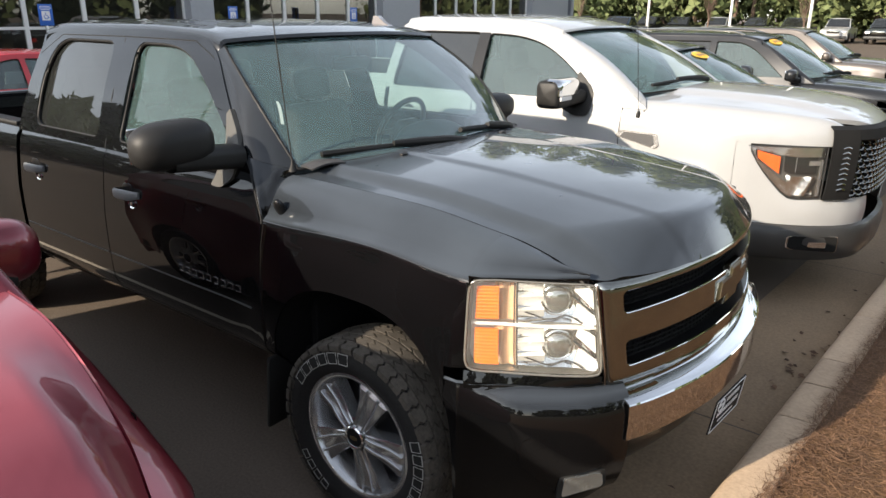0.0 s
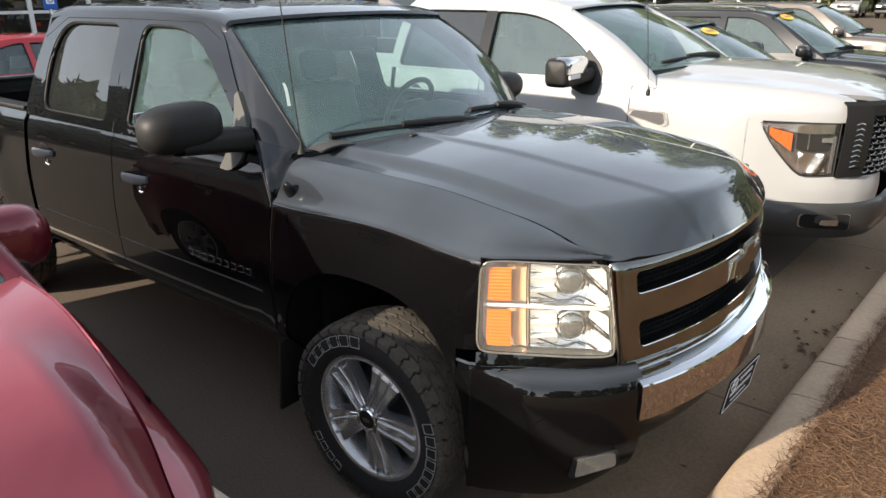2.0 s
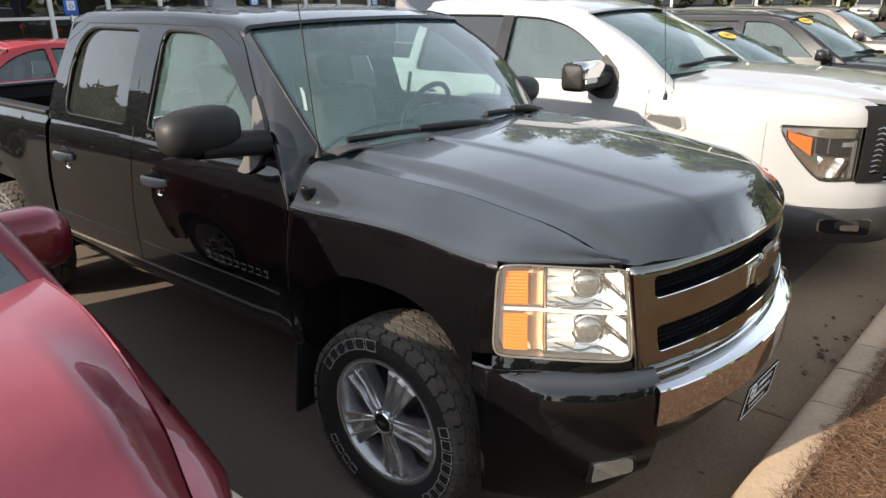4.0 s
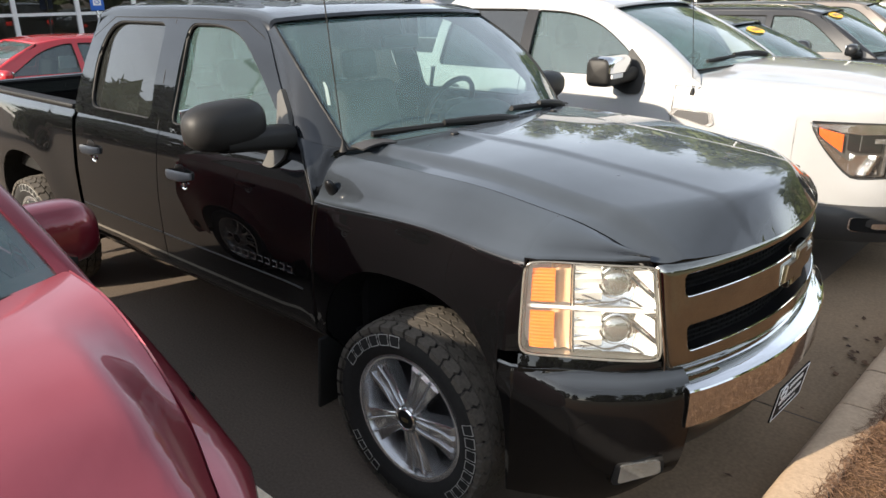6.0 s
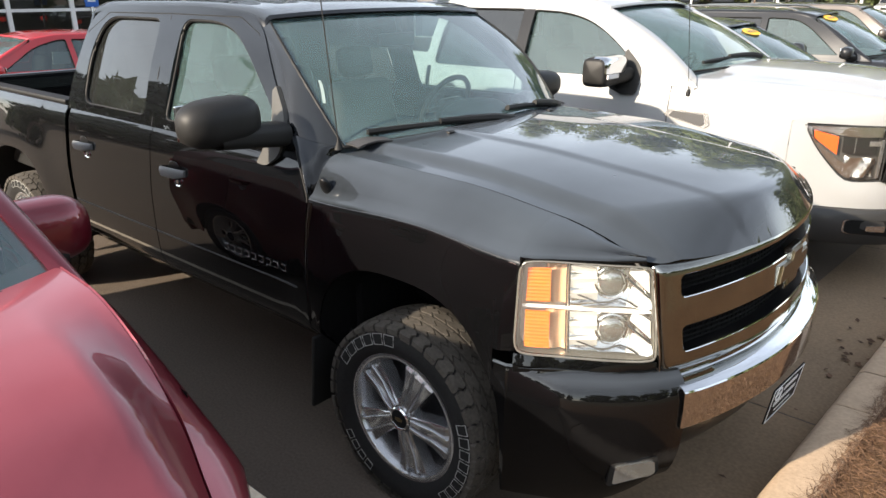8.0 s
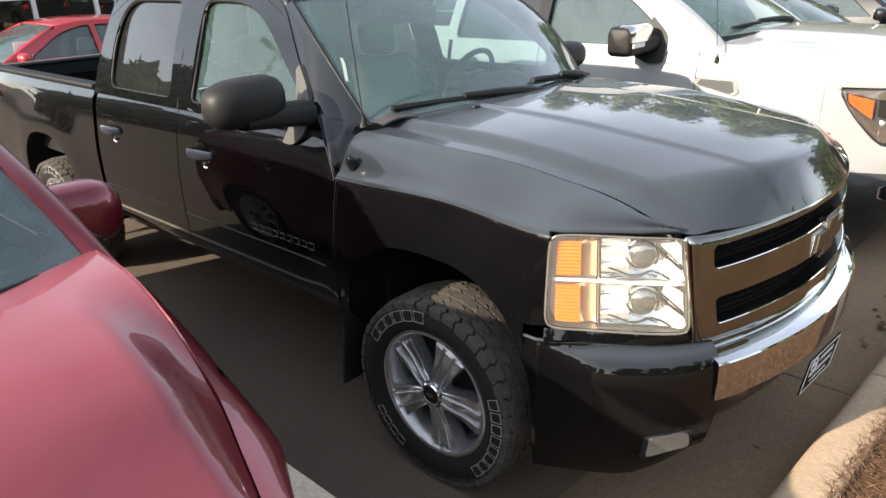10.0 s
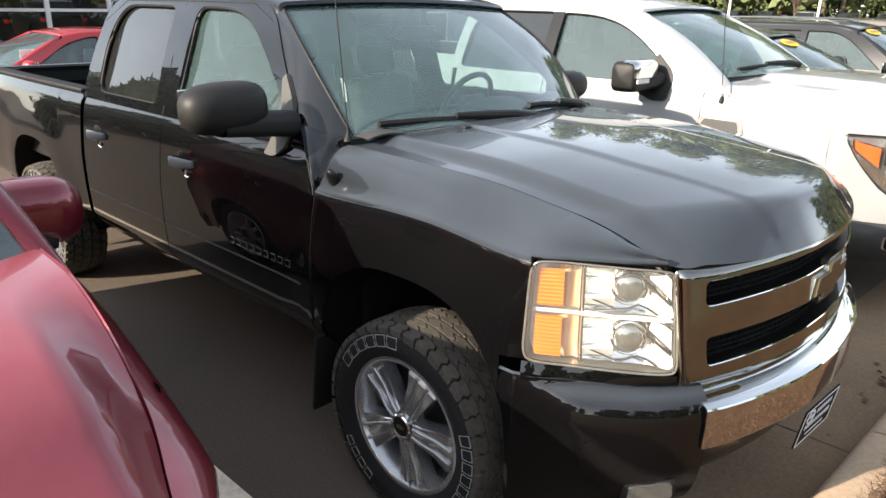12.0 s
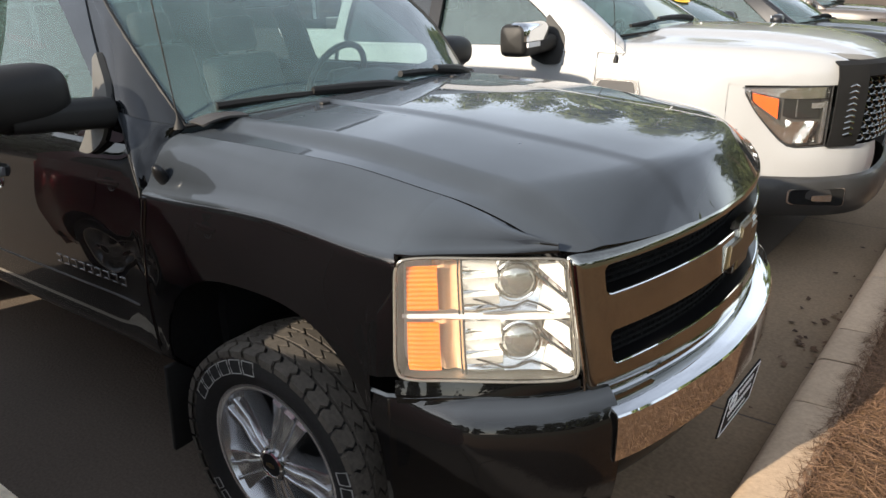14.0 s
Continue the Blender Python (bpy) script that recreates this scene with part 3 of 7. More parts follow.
        tube(bm, [(0.185 * math.cos(a), 0.185 * math.sin(a), 0) for a in lin(0, 2 * math.pi, 33)], 0.016, 8, False)
        part("rim", bm, M["black_plastic"], sw)
        bm = bmesh.new()
        box(bm, (0, 0, -0.03), (0.14, 0.2, 0.06), None, 0.03)
        box(bm, (0, 0, -0.02), (0.03, 0.36, 0.02), None, 0.008)
        box(bm, (-0.09, 0, -0.02), (0.17, 0.03, 0.02), None, 0.008)
        part("hub", bm, M["black_plastic"], sw)


def wheel(parent, at, left, r, width, rim_r, style, spin=0.0, name="wheel"):
    """A tyre with its tread and an alloy rim; the outer face looks to -y before it is turned."""
    wh = new(name)
    wh.parent = parent
    wh.matrix_basis = pose(*at, 0, 0, 180 if left else 0) @ pose(0, 0, 0, 0, spin, 0)
    hw = width / 2
    key = (r, width, rim_r, style)
    if key in WHEELS:
        for src in WHEELS[key]:
            o = src.copy()
            scene.collection.objects.link(o)
            o.parent = wh
        return wh
    made = []
    big = style == "truck"
    bm = bmesh.new()
    sw = r - rim_r
    prof = [(rim_r - 0.004, hw * 0.78), (rim_r + 0.012, hw * 0.86), (rim_r + 0.3 * sw, hw * 0.99), (rim_r + 0.55 * sw, hw * 1.0), (rim_r + 0.8 * sw, hw * 0.93), (r - 0.024, hw * 0.84), (r - 0.017, hw * 0.6), (r - 0.017, 0)]
    prof = [(a, -b) for a, b in prof] + [(a, b) for a, b in prof[-2::-1]]
    revolve(bm, prof, 64)
    made.append(part("tyre", bm, M["rubber"], wh))
    bm = bmesh.new()
    if big:
        rng = random.Random(5)
        nb = 37
        for row, (yc, hh, shift, zig) in enumerate([(-0.91, 0.185, 0.0, 0.5), (-0.47, 0.19, 0.5, 1.0), (0.0, 0.20, 0.2, -1.0), (0.47, 0.19, 0.7, 1.0), (0.91, 0.185, 0.35, 0.5)]):
            for k in range(nb):
                a0 = 2 * math.pi * (k + shift) / nb
                da = 2 * math.pi / nb
                j = rng.uniform(-0.03, 0.03)
                edge = [(0.0, -hh), (0.32 * zig, -hh * 0.35), (-0.10 * zig, hh * 0.30), (0.25 * zig, hh)]
                corners = [(0.04 + j + u, v) for u, v in edge] + [(0.86 + u, v) for u, v in edge[::-1]]
                top, bot = [], []
                for u, v in corners:
                    yy = (yc + v) * hw * 0.93
                    a = a0 + u * da
                    drop = 0.014 * max(0, abs(yy / hw) - 0.55) / 0.45
                    rt, rb = r - drop, r - 0.02 - drop
                    top.append(bm.verts.new((rt * math.cos(a), yy, rt * math.sin(a))))
                    bot.append(bm.verts.new((rb * math.cos(a), yy * 1.005, rb * math.sin(a))))
                bm.faces.new(top)
                for i in range(len(top)):
                    m_ = (i + 1) % len(top)
                    bm.faces.new((top[m_], top[i], bot[i], bot[m_]))
            if abs(yc) > 0.8:  # shoulder lugs that run down the sidewall
                for k in range(nb):
                    a = 2 * math.pi * (k + shift + 0.5) / nb
                    long = 0.040 if k % 2 else 0.028
                    s_ = 1 if yc > 0 else -1
                    vs = []
                    for rr, yy in ((r - 0.012, hw * 0.90), (r - 0.02, hw * 0.945), (r - 0.02 - long, hw * 0.968), (r - 0.02 - long, hw * 0.93), (r - 0.03, hw * 0.8)):
                        vs.append([(rr, s_ * yy)])
                    q0, q1 = a - 0.38 * 2 * math.pi / nb, a + 0.38 * 2 * math.pi / nb
                    L = [bm.verts.new((p[0][0] * math.cos(q0), p[0][1], p[0][0] * math.sin(q0))) for p in vs]
                    R = [bm.verts.new((p[0][0] * math.cos(q1), p[0][1], p[0][0] * math.sin(q1))) for p in vs]
                    bm.faces.new(L)
                    bm.faces.new(R[::-1])
                    for i in range(5):
                        m_ = (i + 1) % 5
                        bm.faces.new((L[m_], L[i], R[i], R[m_]))
        bmesh.ops.recalc_face_normals(bm, faces=bm.faces)
        made.append(part("tread", bm, M["tread_rubber"], wh, "worn all-terrain tread blocks"))
    else:
        for yy in (-0.55, -0.2, 0.2, 0.55):
            revolve(bm, [(r - 0.010, (yy - 0.15) * hw), (r, (yy - 0.14) * hw), (r, (yy + 0.14) * hw), (r - 0.010, (yy + 0.15) * hw)], 48)
        made.append(part("tread", bm, M["tread_rubber"], wh))
    # rim: barrel, lip, spokes
    bm = bmesh.new()
    revolve(bm, [(rim_r + 0.006, -hw * 0.80), (rim_r + 0.008, -hw * 0.86), (rim_r - 0.002, -hw * 0.875), (rim_r - 0.012, -hw * 0.84), (rim_r - 0.020, -hw * 0.72), (rim_r - 0.045, -hw * 0.35), (rim_r - 0.05, hw * 0.1), (rim_r - 0.01, hw * 0.8)], 64)
    made.append(part("rim", bm, M["alloy"], wh, "silver alloy rim"))
    bm = bmesh.new()
    revolve(bm, [(0.0, -hw * 0.05), (0.15, -hw * 0.05), (rim_r - 0.03, hw * 0.1)], 40)
    made.append(part("brake_disc", bm, M["alloy_dark"], wh))
    ns = 5 if big else 9
    for k in range(ns):
        a0 = 2 * math.pi * k / ns + radians(66)
        bm = bmesh.new()
        for sgn in (-1, 1) if big else (0,):
            # a tapered bar from the hub to the lip
            wi, wo = (0.013, 0.012) if big else (0.026, 0.034)
            off = 0.017 * sgn
            sec = []
            for rr, y in ((0.055, -hw * 0.90), (0.10, -hw * 0.90), (rim_r * 0.6, -hw * 0.83), (rim_r - 0.030, -hw * 0.87)):
                t = (rr - 0.055) / (rim_r - 0.07)
                h = (wi + (wo - wi) * t) / 2
                o = off * (1 + 0.75 * t)
                ring = []
                for q, d in ((-1, 0.035), (-1, 0.004), (-0.55, 0), (0.55, 0), (1, 0.004), (1, 0.035)):
                    px, pz = rr, o + q * h
                    ring.append(bm.verts.new((px * math.cos(a0) - pz * math.sin(a0), y + d, px * math.sin(a0) + pz * math.cos(a0))))
                sec.append(ring)
            for s0, s1 in zip(sec, sec[1:]):
                for i in range(5):
                    bm.faces.new((s0[i], s0[i + 1], s1[i + 1], s1[i]))
        if big:  # the web between the twin bars, set back
            rows = []
            for rr, h, y in ((0.05, 0.034, 0.84), (0.09, 0.042, 0.83), (rim_r * 0.62, 0.058, 0.77), (rim_r - 0.045, 0.074, 0.80), (rim_r - 0.020, 0.080, 0.66)):
                rows.append([bm.verts.new((rr * math.cos(a0) - q * h * math.sin(a0), -hw * (y - d), rr * math.sin(a0) + q * h * math.cos(a0))) for q, d in ((-1.08, 0.42), (-1, 0.03), (-0.9, 0), (0.9, 0), (1, 0.03), (1.08, 0.42))])
            for r0, r1 in zip(rows, rows[1:]):
                for i in range(5):
                    bm.faces.new((r0[i], r0[i + 1], r1[i + 1], r1[i]))
        bmesh.ops.recalc_face_normals(bm, faces=bm.faces)
        made.append(part("spoke", bm, M["alloy"], wh))
    bm = bmesh.new()
    revolve(bm, [(0.085, -hw * 0.6), (0.082, -hw * 0.78), (0.075, -hw * 0.81), (0.05, -hw * 0.83)], 32)
    made.append(part("hub", bm, M["alloy"], wh))
    bm = bmesh.new()
    revolve(bm, [(0.052, -hw * 0.80), (0.051, -hw * 0.92), (0.046, -hw * 0.955), (0.040, -hw * 0.94), (0.039, -hw * 0.93)], 32)
    made.append(part("cap_ring", bm, M["chrome"], wh, "chrome cap ring"))
    bm = bmesh.new()
    revolve(bm, [(0.040, -hw * 0.93), (0.02, -hw * 0.94), (0.0, -hw * 0.943)], 32)
    made.append(part("centre_cap", bm, M["plate_black"], wh))
    if big:
        bm = bmesh.new()
        box(bm, (0, -hw * 0.945, 0), (0.036, 0.004, 0.012), None, 0.001)
        box(bm, (0, -hw * 0.945, 0), (0.014, 0.004, 0.018), None, 0.001)
        made.append(part("cap_emblem", bm, M["gold"], wh))
        # raised outline lettering, as plain framed blocks
        bm = bmesh.new()
        rm = rim_r + 0.075

        def block(a, wd, ht):
            for (du, dv, su, sv) in ((0, ht / 2, wd, 0.0024), (0, -ht / 2, wd, 0.0024), (-wd / 2, 0, 0.0024, ht), (wd / 2, 0, 0.0024, ht)):
                vs = []
                for q0, q1 in ((-1, -1), (1, -1), (1, 1), (-1, 1)):
                    u, v = du + q0 * su / 2, dv + q1 * sv / 2
                    rr = rm + v
                    aa = a + u / rm
                    t = (rr - rim_r) / sw
                    yb = -hw * float(np.interp(t, [0.07, 0.3, 0.55, 0.8], [0.87, 0.995, 1.005, 0.94]))
                    vs.append((rr * math.cos(aa), yb - 0.0022, rr * math.sin(aa)))
                f = [bm.verts.new(p) for p in vs]
                k_ = [bm.verts.new((p[0], p[1] + 0.004, p[2])) for p in vs]
                bm.faces.new(f)
                for i in range(4):
                    bm.faces.new((f[(i + 1) % 4], f[i], k_[i], k_[(i + 1) % 4]))

        for centre, count, wd, ht in ((122, 6, 0.050, 0.044), (-14, 8, 0.040, 0.042), (226, 4, 0.038, 0.040)):
            for k in range(count):
                block(radians(centre) + (k - (count - 1) / 2) * (wd + 0.012) / rm, wd, ht)
            made.append(part("lettering", bm, M["letter_white"], wh, "white outlined blocks of lettering"))
            bm = bmesh.new()
        bm.free()
    WHEELS[key] = made
    return wh


WHEELS = {}


def mirror_shell(parent, at, size, sd, m_shell, m_base, arm, name="side_mirror", square=0.0):
    """A door mirror: rounded housing, arm and glass."""
    mr = new(name)
    mr.parent = parent
    mr.location = at
    L, Wd, H = size
    bm = bmesh.new()

    def fn(a, k):
        t = (1 - math.cos(math.pi * k / 18)) / 2
        e = (2.6 if t > 0.5 else 4.0) + 5 * square
        sc = max(0.0, 1 - min(1, abs(2 * t - 1)) ** e) ** (1 / e) if 0 < k < 18 else 0.002
        c, s_ = math.cos(a), math.sin(a)
        p_ = 2.6 + 2.4 * square
        q = (abs(c) ** p_ + abs(s_) ** p_) ** (-1 / p_)
        depth = (0.5 if c > 0 else 0.35) * L
        return (depth * c * q * sc, sd * (t - 0.5) * Wd, H / 2 * s_ * q * (sc ** 0.9) - 0.03 * (t - 0.5) * H)

    grid(bm, fn, lin(0, 2 * math.pi, 33)[:-1], range(19), True)
    bmesh.ops.recalc_face_normals(bm, faces=bm.faces)
    part("housing", bm, m_shell, mr)
    bm = bmesh.new()
    box(bm, (-L * 0.33, 0, 0), (0.012, Wd * 0.8, H * 0.72), None, 0.004)
    part("mirror_glass", bm, M["chrome"], mr)
    bm = bmesh.new()
    ax, ay, az = arm
    p0, p1 = Vector((0.0, sd * 0.1 * Wd, -H * 0.30)), Vector((ax, -sd * ay, az - 0.012))

    def fa(a, t):
        p = p0.lerp(p1, t)
        c, s_ = math.cos(a), math.sin(a)
        q = (abs(c) ** 3.5 + abs(s_) ** 3.5) ** (-1 / 3.5)
        return p + Vector((0.42 * L * c * q * (1 - 0.18 * t), 0, H * 0.24 * s_ * q * (1 + 0.1 * t)))

    grid(bm, fa, lin(0, 2 * math.pi, 25)[:-1], lin(0, 1, 6), True)
    bmesh.ops.recalc_face_normals(bm, faces=bm.faces)
    part("arm", bm, m_base, mr)
    return mr


def handle(parent, x, y, z, sd, m_bar, cup=True):
    h = new("door_handle")
    h.parent = parent
    h.location = (x, y, z)
    bm = bmesh.new()  # a six-sided bowed grip
    half, tall = 0.112, 0.027

    def grip(t, a):
        k = (1 - abs(t) ** 3.0) * 0.35 + 0.65
        return (half * t, sd * (0.006 + 0.030 * (1 - t**4) + 0.010 * math.cos(a)), tall * k * math.sin(a) + 0.004 * t)

    grid(bm, lambda a, t: grip(t, a), lin(0, 2 * math.pi, 15)[:-1], lin(-1, 1, 13), True)
    for t in (-1, 1):
        bm.faces.new([bm.verts.new(grip(t, a)) for a in lin(0, 2 * math.pi, 15)[:-1]])
    bmesh.ops.recalc_face_normals(bm, faces=bm.faces)
    part("grip", bm, m_bar, h)
    bm = bmesh.new()
    bmesh.ops.create_uvsphere(bm, u_segments=16, v_segments=8, radius=1.0, matrix=Matrix.Translation((0.005, sd * 0.001, 0.012)) @ Matrix.Diagonal((0.060, 0.003, 0.042, 1)))
    part("recess", bm, M["black_trim"], h)
    bm = bmesh.new()
    tube(bm, [(0.045 + 0.034 * math.cos(a), sd * 0.008, -0.042 + 0.026 * math.sin(a)) for a in lin(math.pi * 0.85, math.pi * 2.15, 17)], 0.0065, 6)
    part("recess_rim", bm, M["chrome"], h, "chrome crescent under the grip")
    bm = bmesh.new()
    revolve(bm, [(0.010, 0.0), (0.010, 0.012), (0.0, 0.0125)], 12)
    for v in bm.verts:
        v.co = Vector((v.co.x + 0.045, sd * v.co.y + sd * 0.002, v.co.z - 0.045))
    part("key_lock", bm, M["chrome"], h)
    return h


def wiper(parent, p0, p1, up, name="wiper"):
    w = new(name)
    w.parent = parent
    p0, p1 = Vector(p0), Vector(p1)
    d = (p1 - p0)
    bm = bmesh.new()
    tube(bm, [p0 + Vector(up) * h for h, _ in ((0.02, 0),)] + [p0.lerp(p1, t) + Vector(up) * (0.035 + 0.012 * math.sin(math.pi * t)) for t in (0.15, 0.35, 0.55)], [0.024, 0.022, 0.019, 0.014], 8)
    part("arm", bm, M["seal"], w)
    bm = bmesh.new()
    tube(bm, [p0.lerp(p1, t) + Vector(up) * (0.016 + 0.014 * math.sin(math.pi * (t - 0.12) / 0.88)) for t in lin(0.12, 1, 9)], 0.0135, 6)
    tube(bm, [p0.lerp(p1, t) + Vector(up) * 0.008 for t in lin(0.10, 1, 9)], 0.006, 5)
    part("blade", bm, M["seal"], w)
    return w


# ---- the black pickup ----
def build_black_pickup():
    root = thing("pickup_truck", "black crew-cab pickup truck with chrome grille, parked against the kerb", "pickup truck")
    S = dict(
        axles=(0.0, -3.645), axle_z=0.40, arch=(0.485, 0.60, 2.7), flare=0.018, flare_w=1.5, taper=0.43, rear_x=-4.80, rear_in=0.02, sill=0.50,
        prof=[(0.30, 0.78), (0.45, 0.80), (0.52, 0.84), (0.575, 0.895), (0.61, 0.932), (0.64, 0.946), (0.70, 0.951), (0.86, 0.957), (1.0, 0.955), (1.10, 0.946), (1.2, 0.934), (1.27, 0.924), (1.312, 0.913), (1.335, 0.900), (1.36, 0.880), (1.42, 0.86)],
        fascia=[(0.0, 1.060), (0.16, 1.051), (0.25, 1.038), (0.34, 1.018), (0.45, 0.986), (0.58, 0.936), (0.675, 0.883), (0.75, 0.803), (0.83, 0.692), (0.88, 0.617), (0.915, 0.572), (0.935, 0.543), (0.952, 0.505), (1.0, 0.465), (1.05, 0.43)],
        hood_w=0.74, hood_nose=0.018, seam_gap=0.009, swell=0.018, crease_roll=0.020, cowl=lambda y: -0.36 - 0.16 * (y / 0.74) ** 2,
        seam=[(-0.56, 0.765), (0.0, 0.75), (0.5, 0.735), (0.75, 0.722), (1.1, 0.715)],
        hood_z=[(-0.55, 1.432), (-0.2, 1.425), (0.2, 1.41), (0.5, 1.385), (0.75, 1.362), (0.95, 1.332), (1.05, 1.31)],
        crease=lambda x: 1.222 - 0.018 * step(-x, 0.0, 0.5) - 0.032 * step(x, 0.05, 0.53), crease_in=0.022, hood_crown=0.035, corner=0.034, creases=[(0.605, 0.682, 0.030), (0.30, 0.345, 0.006)], drop=(0.11, 0.125, 1.55), drop_edge=0.46, drop_long=1.8, screen_bulge=0.045,
        cuts=[(0.455, 0.527, 0.868), (0.528, 1.0, 1.198)], core_x=0.45, core_z=1.20, floors=[(-2.75, 0.3), (-4.78, -4.2)], firewall=-0.42,
        gh=(1.34, 0.893, 1.88, 0.685),
        cab=[(-0.60, 1.34), (-0.70, 1.455), (-1.05, 1.86), (-1.22, 1.905), (-2.52, 1.905), (-2.70, 1.86), (-2.80, 1.34)], cab_r=[0.01, 0.15, 0.1, 0.2, 0.12, 0.10, 0.01],
        windows=[
            ([(-0.74, 1.385), (-0.80, 1.50), (-1.16, 1.79), (-1.36, 1.862), (-1.70, 1.862), (-1.685, 1.385)], [0.03, 0.2, 0.25, 0.2, 0.07, 0.04], "glass_tint"),
            ([(-1.885, 1.385), (-1.915, 1.862), (-2.50, 1.862), (-2.60, 1.72), (-2.60, 1.385)], [0.05, 0.07, 0.12, 0.15, 0.08], "glass_dark"),
        ],
        roof=(-1.045, -2.70, [(-2.75, 1.86), (-2.55, 1.895), (-1.8, 1.90), (-1.3, 1.888), (-1.15, 1.872), (-1.04, 1.846)], 0.022, 0.055), ribs=(0.55, 0.82),
        lean=[(0.0, 0.0), (0.81, 0.0), (0.83, 0.026), (1.0, 0.012), (1.17, 0.0), (1.5, 0.0)],
    )
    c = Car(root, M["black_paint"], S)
    belt = lambda x: 1.345
    for sd in (-1, 1):
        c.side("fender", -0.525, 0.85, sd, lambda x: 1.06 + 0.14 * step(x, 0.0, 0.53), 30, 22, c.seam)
        c.side("front_door", -1.795, -0.533, sd, lambda x: 1.345 - 0.175 * step(x, -0.605, -0.536), 26, 18)
        c.side("rear_door", -2.765, -1.803, sd, belt, 14, 18)
        c.side("bed_side", -4.80, -2.815, sd, lambda x: 1.36 + 0.012 * step(-x, 2.9, 4.5), 22, 18, label="black bed side panel" if sd < 0 else "")
        # body moulding with bright line, on both doors
        for x0, x1 in ((-1.79, -0.60), (-2.76, -1.81)):
            bm = bmesh.new()
            tube(bm, [(x, sd * (c.w(x, 0.795) + 0.004), 0.795) for x in lin(x0, x1, 8)], 0.0042, 6)
            part("door_moulding", bm, M["bumper_grey"], root)
            bm = bmesh.new()
            tube(bm, [(x, sd * (c.w(x, 0.585) + 0.002), 0.585) for x in lin(x0, x1, 8)], 0.007, 8)
            part("sill_ridge", bm, M["black_trim"], root)
        for x in (-1.57, -2.57):
            handle(root, x, sd * (c.w(x, 1.15) + 0.0), 1.15, sd, M["handle_grey"])
        # model badge as plain raised blocks
        for k in range(9):
            bm = bmesh.new()
            x = -1.130 + k * 0.0545
            for dx, dz, sx, sz in ((0, 0.014, 0.034, 0.0036), (0, -0.014, 0.034, 0.0036), (0.015, 0, 0.0036, 0.030)):
                box(bm, (x + dx, sd * (c.w(x, 0.86) + 0.004), 0.86 + dz), (sx, 0.005, sz))
            part("badge", bm, M["alloy"], root, "chrome badge block")
        # mud flaps
        for xc in (-0.52, -4.16):
            bm = bmesh.new()
            box(bm, (xc, sd * 0.86, 0.41), (0.02, 0.24, 0.36), (0, 6, 0), 0.006)
            part("mud_flap", bm, M["black_plastic"], root)
    for sd in (-1, 1):
        bm = bmesh.new()
        xr = -0.522
        (ys_, zs_), zc_ = c.seam(xr), S["crease"](xr)
        roll_ = S["crease_roll"]
        wt_ = c.w(xr, zc_ - roll_)
        yc_ = min(c.w(xr, zc_) - S["crease_in"], wt_ - 0.004)

        def rear_edge(v):
            """The fender's own section at its rear edge."""
            if v < 0.68:
                q = v / 0.68
                return Vector((xr, ys_ + (yc_ - ys_) * q, zs_ + (zc_ + 0.008 - zs_) * q + (0.016 + S["swell"] * step(-xr, 0.05, 0.55)) * math.sin(math.pi * q)))
            q = (v - 0.68) / 0.32
            return Vector((xr, yc_ * (1 - q) ** 2 + 2 * (wt_ + 0.002) * q * (1 - q) + wt_ * q * q, (zc_ + 0.008) * (1 - q) ** 2 + 2 * zc_ * q * (1 - q) + (zc_ - roll_) * q * q))

        glass_low = Vector((-0.50, 0.752, 1.385))
        frame_low = Vector((-0.685, c.gy(1.44) + 0.004, 1.44))
        between = Vector((glass_low.x * 0.55 + frame_low.x * 0.45, frame_low.y - 0.003, glass_low.z * 0.55 + frame_low.z * 0.45))

        def corner(u, v):
            """From the fender's rear edge up into the foot of the pillar, without a fold."""
            foot = glass_low * (1 - v) ** 2 + between * 2 * v * (1 - v) + frame_low * v * v
            side_ = step(v, 0.45, 1.0)
            way = (foot - rear_edge(v)).length
            t0 = Vector((-0.9, 0.0, 0.3)).lerp(Vector((-0.35, 0.0, 0.75)), step(v, 0.0, 0.6)).lerp(Vector((0.02, 0.14, 0.75)), side_) * way
            t1 = Vector((-0.70, -0.10, 0.62)).lerp(Vector((-0.45, -0.18, 0.48)), v) * way * 0.8
            p = rear_edge(v) * (1 + 2 * u) * (1 - u) ** 2 + t0 * u * (1 - u) ** 2 + foot * u * u * (3 - 2 * u) + t1 * u * u * (u - 1)
            if p.z < 1.36:
                p.y += max(0.0, c.w(p.x, p.z) + 0.005 - p.y) * v**5 * (1 - step(p.z, 1.33, 1.36))
            return (p.x, sd * p.y, p.z)

        grid(bm, corner, lin(0, 1, 15), lin(0, 1, 21))
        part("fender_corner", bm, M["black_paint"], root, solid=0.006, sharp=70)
        bm = bmesh.new()
        tube(bm, [Vector(corner(u, 1.0)) + Vector((-0.004, 0, 0)) for u in lin(0, 1, 16)], 0.0045, 6)
        part("door_gap", bm, M["seal"], root)
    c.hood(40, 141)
    for sd in (-1, 1):  # the dark gap between hood and fender
        bm = bmesh.new()
        tube(bm, [(x, sd * (c.seam(x)[0] - 0.0045), c.seam(x)[1] - 0.0075) for x in lin(-0.50, 0.76, 40)], 0.0062, 6)
        part("hood_gap", bm, M["seal"], root)
    c.wells()
    c.core()
    c.greenhouse()
    c.roof()
    c.pane("windshield", (-0.30, 0.20, 0.752, 1.415, 0.03), (-1.005, 0.05, 0.672, 1.900, 0.022), M["glass_front"])
